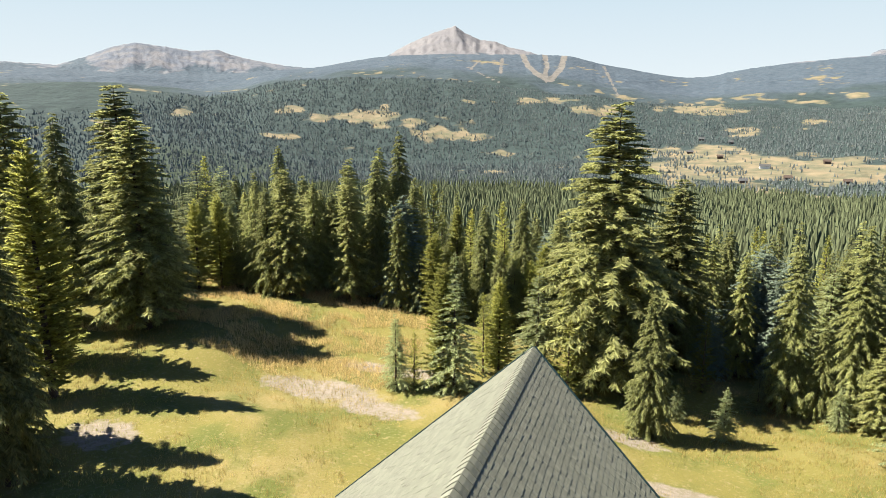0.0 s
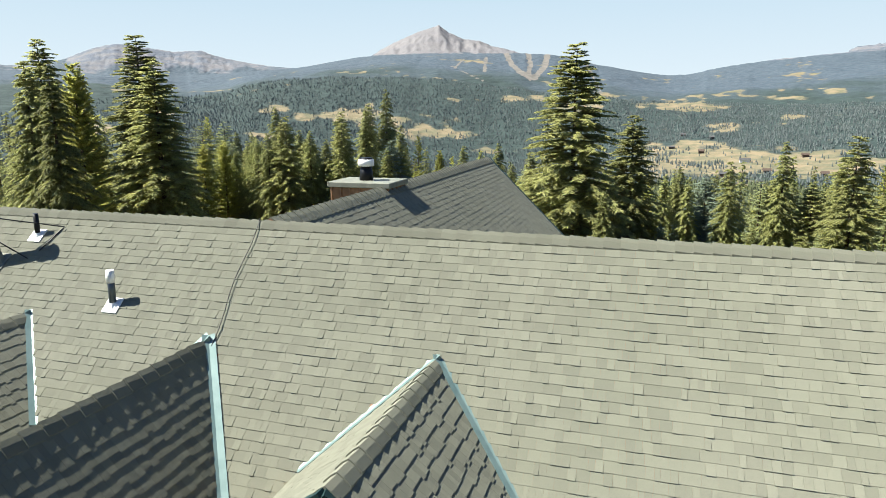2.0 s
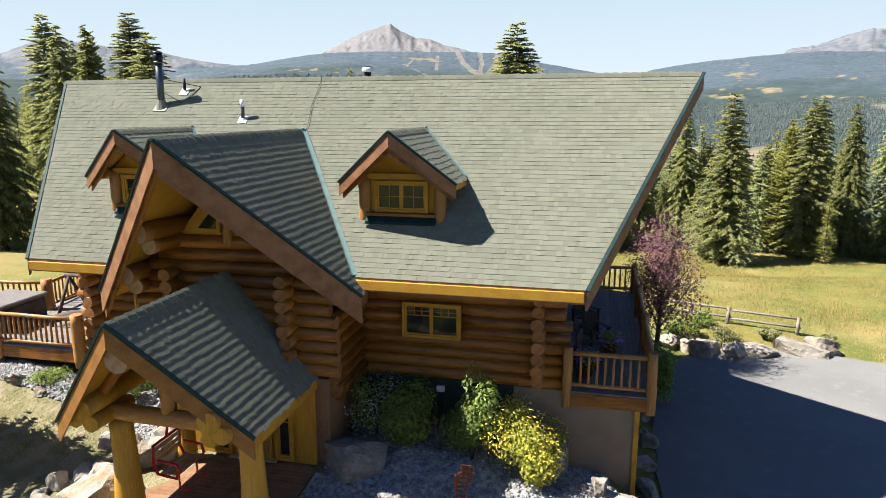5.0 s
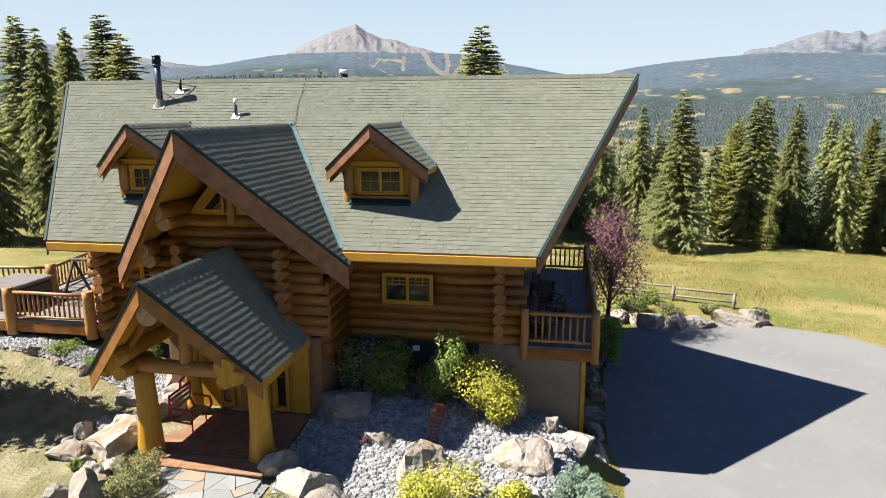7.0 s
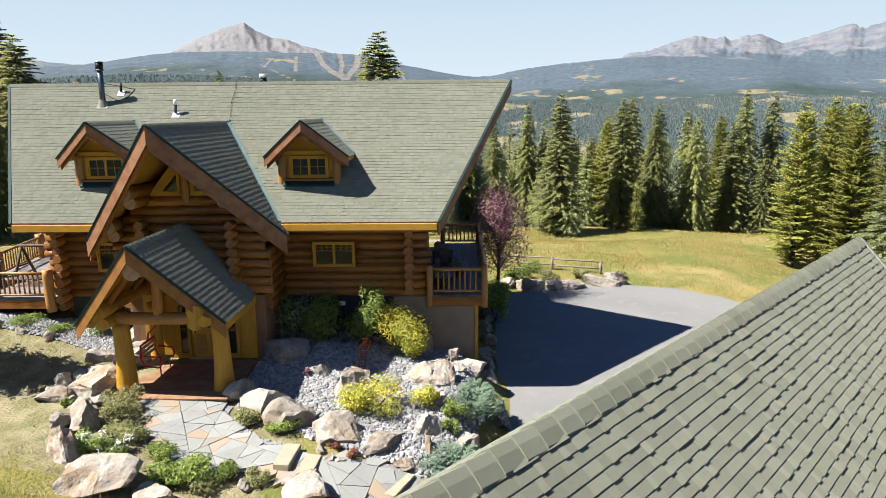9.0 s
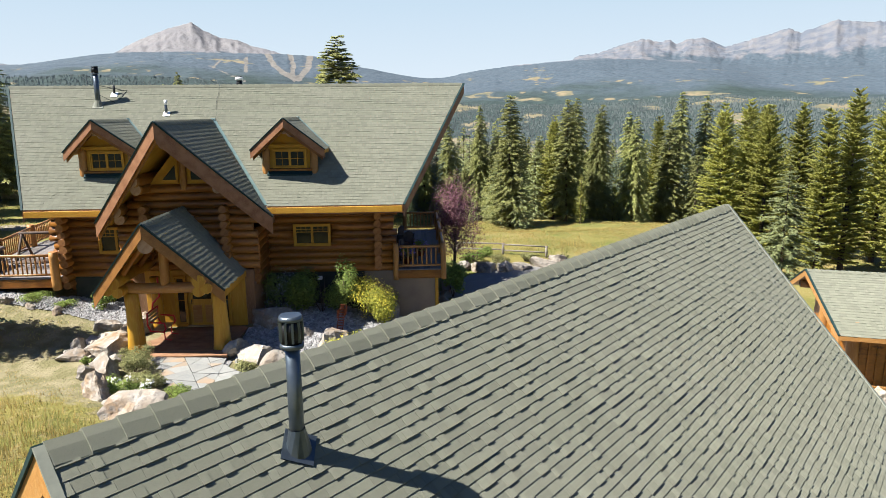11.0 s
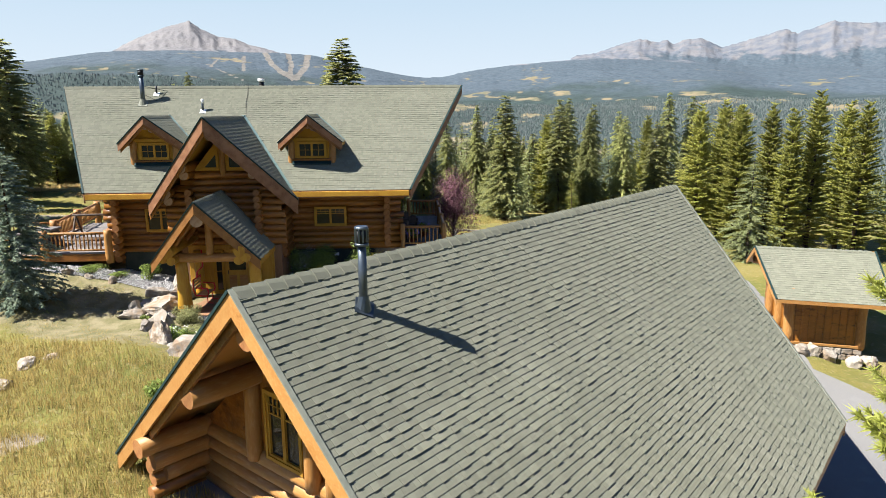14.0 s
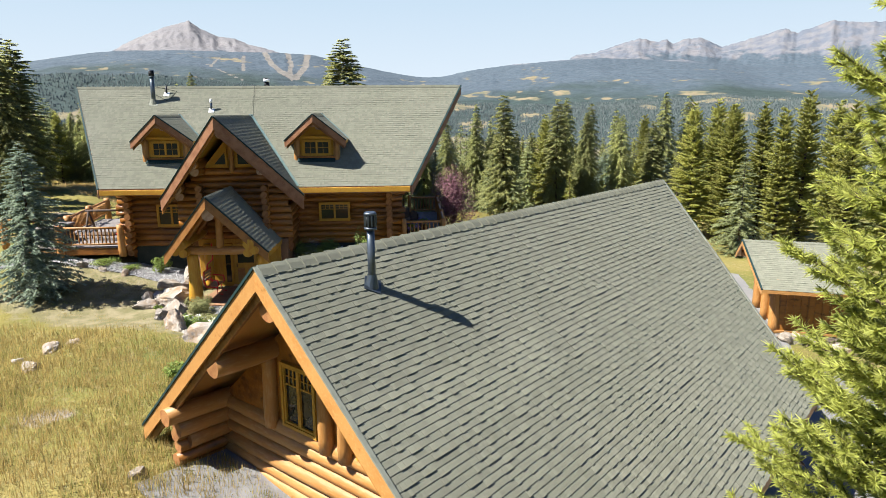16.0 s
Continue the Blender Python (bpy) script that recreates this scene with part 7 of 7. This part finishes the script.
for kind, x, y, tall in [("young", -14, 44, 5.6), ("youngpine", -13, 45, 4.2), ("young", -10, 45, 8.5), ("youngpine", -9, 49, 6.3), ("young", -6, 55, 8.4), ("youngpine", -3, 52, 6.3), ("spruce", 3, 47, 10.3), ("youngpine", 4, 63, 7.0), ("spruce", 10, 62, 11.0), ("young", 11, 56, 3.8), ("young", 8, 49, 4.0), ("youngpine", 14, 58, 5.2),
                         ("young", 18, 59, 8.1), ("young", 16, 54, 3.5), ("young", 16, 60, 11), ("pine", -11, 45.5, 10.4), ("pine", -8, 50, 8.6), ("youngpine", 7, 57, 6.7), ("youngpine", 1, 54, 6.7), ("young", 5, 51, 3.0)]:
    tree(kind, x, y, tall)
for kind, x, y, tall in [("spruce", -34, 59, 10.9), ("fir", -32, 59.5, 12.8), ("pine", -41, 57, 10.5), ("spruce", -36, 60, 10.2), ("spruce", -31, 63, 11.5), ("fir", -26, 61, 12.7), ("spruce", -24, 63, 14.4), ("young", -19, 62, 6.9), ("pine", -39, 58, 11), ("spruce", -42, 55, 5.9), ("spruce", -21, 66, 13), ("pine", -17, 68, 12), ("spruce", -13, 64, 11.5), ("spruce", -10, 68, 12.5), ("fir", -6, 66, 12)]:
    tree(kind, x, y, tall)
# east of the meadow
for kind, x, y, tall in [("spruce", 13, 57, 13.3), ("spruce", 17, 56, 14.8), ("fir", 19, 44, 14.4), ("young", 20, 43, 7.7), ("pine", 25, 49, 13.7), ("fir", 26, 47, 14.0), ("spruce", 34, 61, 15.9), ("spruce", 39, 65, 15.6), ("pine", 43, 64, 17), ("spruce", 46, 64, 18.5), ("spruce", 50, 65, 18),
                         ("pine", 33, 24, 13.3), ("pine", 36, 26, 14), ("pine", 39, 29, 13.6), ("pine", 39, 23.5, 14), ("spruce", 15, 56, 7.5), ("young", 18, 46, 8.1), ("youngpine", 27, 44, 5.7)]:
    tree(kind, x, y, tall)
for kind, x, y, tall in [("pine", 35, 21, 13.4), ("pine", 37, 17, 13.3), ("pine", 39.5, 18, 15), ("pine", 42, 16, 13.9), ("young", 31.5, 12, 7.4), ("pine", 45, 15, 13.4), ("pine", 44, 21, 14), ("spruce", 31, 52, 13), ("spruce", 36, 53, 14), ("spruce", 29, 55, 15), ("fir", 41, 55, 14), ("young", 23, 50, 9), ("spruce", 21, 55, 13)]:
    tree(kind, x, y, tall)
# west, and the spruce on the lawn
for kind, x, y, tall in [("blue", -9.0, -3.3, 7.0), ("young", -42.5, 56.5, 6.5), ("spruce", -38.9, 59.8, 8.4), ("spruce", -42, 50, 12), ("fir", -46, 42, 19), ("spruce", -50, 50, 17), ("spruce", -30, 20, 15), ("spruce", -36, 22, 17), ("pine", -42, 30, 18)]:
    tree(kind, x, y, tall)
# smaller trees that fill the wood's edge
belt_rng = random.Random(41)
for i in range(210):
    u = i / 209
    if u < 0.55:
        x = -48 + 62 * u / 0.55
        y = 62 + belt_rng.uniform(-1, 13)
    else:
        x = 14 + 42 * (u - 0.55) / 0.45
        y = (54 if x < 30 else 58) + belt_rng.uniform(-2, 15)
    if all((x - a) ** 2 + (y - b) ** 2 > 2.2 for a, b in stand):
        kind = belt_rng.choice(("spruce", "spruce", "young", "young", "pine", "youngpine", "fir", "blue"))
        tree(kind, x, y, belt_rng.uniform(6, 11.5), belt_rng.uniform(0.95, 1.3))
# the woods that close the view
made = 0
for i in range(6000):
    a, r = tree_rng.uniform(-64, 50), 66 + 66 * tree_rng.random()
    x, y = r * math.sin(radians(a)), r * math.cos(radians(a))
    if a > 22 and r < 74 and y < 42:
        continue
    if any((x - b) ** 2 + (y - c) ** 2 < (10 if r < 90 else 15) for b, c in stand):
        continue
    tree(tree_rng.choice(("wood_spruce", "wood_spruce", "wood_pine")), x, y, tree_rng.uniform(8.5, 12.5))
    made += 1
    if made > 260:
        break


def near_pine(x, y, z0, tall):
    """The pine beside the camera's way: limbs with needle tufts."""
    rng = random.Random(4)
    ob = thing("pine_tree", (x, y, z0), "bright yellow-green pine with long needle tufts close by", "tree")
    log("trunk", (x, y, z0 - 0.2), (x + 0.1, y, z0 + tall), 0.2, 0.04, ob, M_BARK, rng, sides=10, rings=6)
    verts, faces = [], []
    twig_v, twig_f = [], []

    def tuft(p, q, size):
        d = (q - p).normalized()
        for j in range(165):
            c = p + (q - p) * (rng.random() ** 0.8 * 1.02)
            n = (d * rng.uniform(0.5, 1.1) + Vector((rng.gauss(0, 1), rng.gauss(0, 1), rng.gauss(0, 1))).normalized() * 1.05).normalized()
            L = size * rng.uniform(0.65, 1.0)
            w = n.orthogonal().normalized() * 0.009
            k = len(verts)
            verts.extend([c + w, c - w, c + n * L])
            faces.append((k, k + 1, k + 2))

    def twig(p, q, r):
        u = (q - p).orthogonal().normalized()
        v = (q - p).normalized().cross(u)
        k = len(twig_v)
        for c, rr in ((p, r), (q, r * 0.7)):
            for m in range(4):
                twig_v.append(c + (u * math.cos(m * 1.571) + v * math.sin(m * 1.571)) * rr)
        twig_f.extend([(k + m, k + (m + 1) % 4, k + 4 + (m + 1) % 4, k + 4 + m) for m in range(4)])
    levels = 36
    for i in range(levels):
        u = i / levels
        z = z0 + tall * (0.1 + 0.9 * u)
        L = min(1.55, 0.185 * (z0 + tall - z) + 0.08)
        for k in range(8):
            a = 6.283 * k / 8 + i * 1.9 + rng.uniform(-0.35, 0.35)
            L1 = L * rng.uniform(0.6, 1.08)
            p = Vector((x, y, z))
            prev = p
            for j in range(1, 6):
                t = j / 5
                c = p + Vector((math.cos(a) * L1 * t, math.sin(a) * L1 * t, L1 * (0.05 * t + 0.32 * t * t)))
                twig(prev, c, 0.026 * (1.15 - t))
                prev = c
                if j > 1:
                    for side in (-1, 1, 0) if j < 5 else (-0.6, 0.6, 0):
                        b = a + side * rng.uniform(0.5, 1.0)
                        s = rng.uniform(0.26, 0.44)
                        tip = c + Vector((math.cos(b) * s, math.sin(b) * s, s * rng.uniform(0.15, 0.8)))
                        twig(c, tip, 0.009)
                        tuft(c + (tip - c) * 0.1, tip, 0.125)
    piece("limb", twig_v, twig_f, M_BARK, ob)
    piece("crown", verts, faces, M_TUFT, ob)


near_pine(12.8, -27.75, -0.6, 14.0)


def far_woods(name, label, count, near, far, mat, seed, grow):
    rng = random.Random(seed)
    verts, faces = [], []
    for i in range(count):
        a = rng.uniform(-62, 48)
        r = near + (far - near) * rng.random() ** 0.8
        x, y = r * math.sin(radians(a)), r * math.cos(radians(a))
        if r > 900 and in_clearing(a, r, x, y, height(x, y)) and noise.noise((x * 0.013, y * 0.013, 21)) < 0.3 and rng.random() < 0.93:
            continue
        if r > 1450 + 1000 * min(1.0, max(0.0, (a + 47) / 14)) + 350 * rng.random():
            continue
        if r > 1900 and rng.random() < (r - 1900) / 560:
            continue
        z = height(x, y)
        h, w = rng.uniform(9, 16) * grow, rng.uniform(2.1, 3.3) * grow
        k = len(verts)
        ph = rng.random() * 6.28
        for f, g in ((0.05, 1.0), (0.45, 0.62)) if grow >= 0.9 else ((0.05, 1.0),):
            n = len(verts)
            verts += [(x + g * w * math.cos(ph + 1.2566 * j), y + g * w * math.sin(ph + 1.2566 * j), z + h * f) for j in range(5)] + [(x, y, z + h * (0.7 if f < 0.2 and grow >= 0.9 else 1.0))]
            faces += [(n + j, n + (j + 1) % 5, n + 5) for j in range(5)]
    ob = piece(name, verts, faces, mat, None, label)
    tagged(ob, "", "forest", "", "stuff")


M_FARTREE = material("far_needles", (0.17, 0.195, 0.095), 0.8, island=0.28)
# same needles farther off, bluer because the haze between is painted in
M_FARTREE_HAZE = material("hazed_far_needles", (0.175, 0.205, 0.195), 0.8, island=0.22)
far_woods("valley_woods", "dense dark conifer forest covering the valley slope", 22000, 125, 1000, M_FARTREE, 5, 0.9)
far_woods("distant_woods", "conifer forest on the far side of the valley", 60000, 950, 2420, M_FARTREE_HAZE, 6, 0.55)

# houses in the valley meadow: bearing, distance, length
for k, (az, r, w) in enumerate([(2.2, 1500, 16), (4.5, 1420, 14), (7.8, 1300, 22), (9.5, 1180, 14), (6.4, 1130, 15), (12.0, 1350, 14), (5.2, 1600, 12), (13.5, 1150, 13), (3.0, 1650, 14)]):
    x, y = r * math.sin(radians(az)), r * math.cos(radians(az))
    z, w = height(x, y), w * 0.75
    hs = thing("distant_house", (x, y, z), "small house far off in the dry valley meadow", "house", "valley houses")
    box("wall", (x - w / 2, y - 5, z - 2), (x + w / 2, y + 5, z + 4), M_WHITE if k == 2 else M_DARKLOG, hs, bevel=0.1)
    piece("roof", [(x - w / 2 - 1, y - 6, z + 4), (x + w / 2 + 1, y - 6, z + 4), (x + w / 2 + 1, y + 6, z + 4), (x - w / 2 - 1, y + 6, z + 4), (x - w / 2 - 1, y, z + 7.5), (x + w / 2 + 1, y, z + 7.5)], [(0, 1, 5, 4), (2, 3, 4, 5), (0, 4, 3), (1, 2, 5), (3, 2, 1, 0)], M_DARKLOG if k % 2 else M_TUB, hs)
for group in KINDS.values():
    for ob in group:
        if ob.name not in used:
            for o in (*ob.children, ob):
                bpy.data.objects.remove(o)
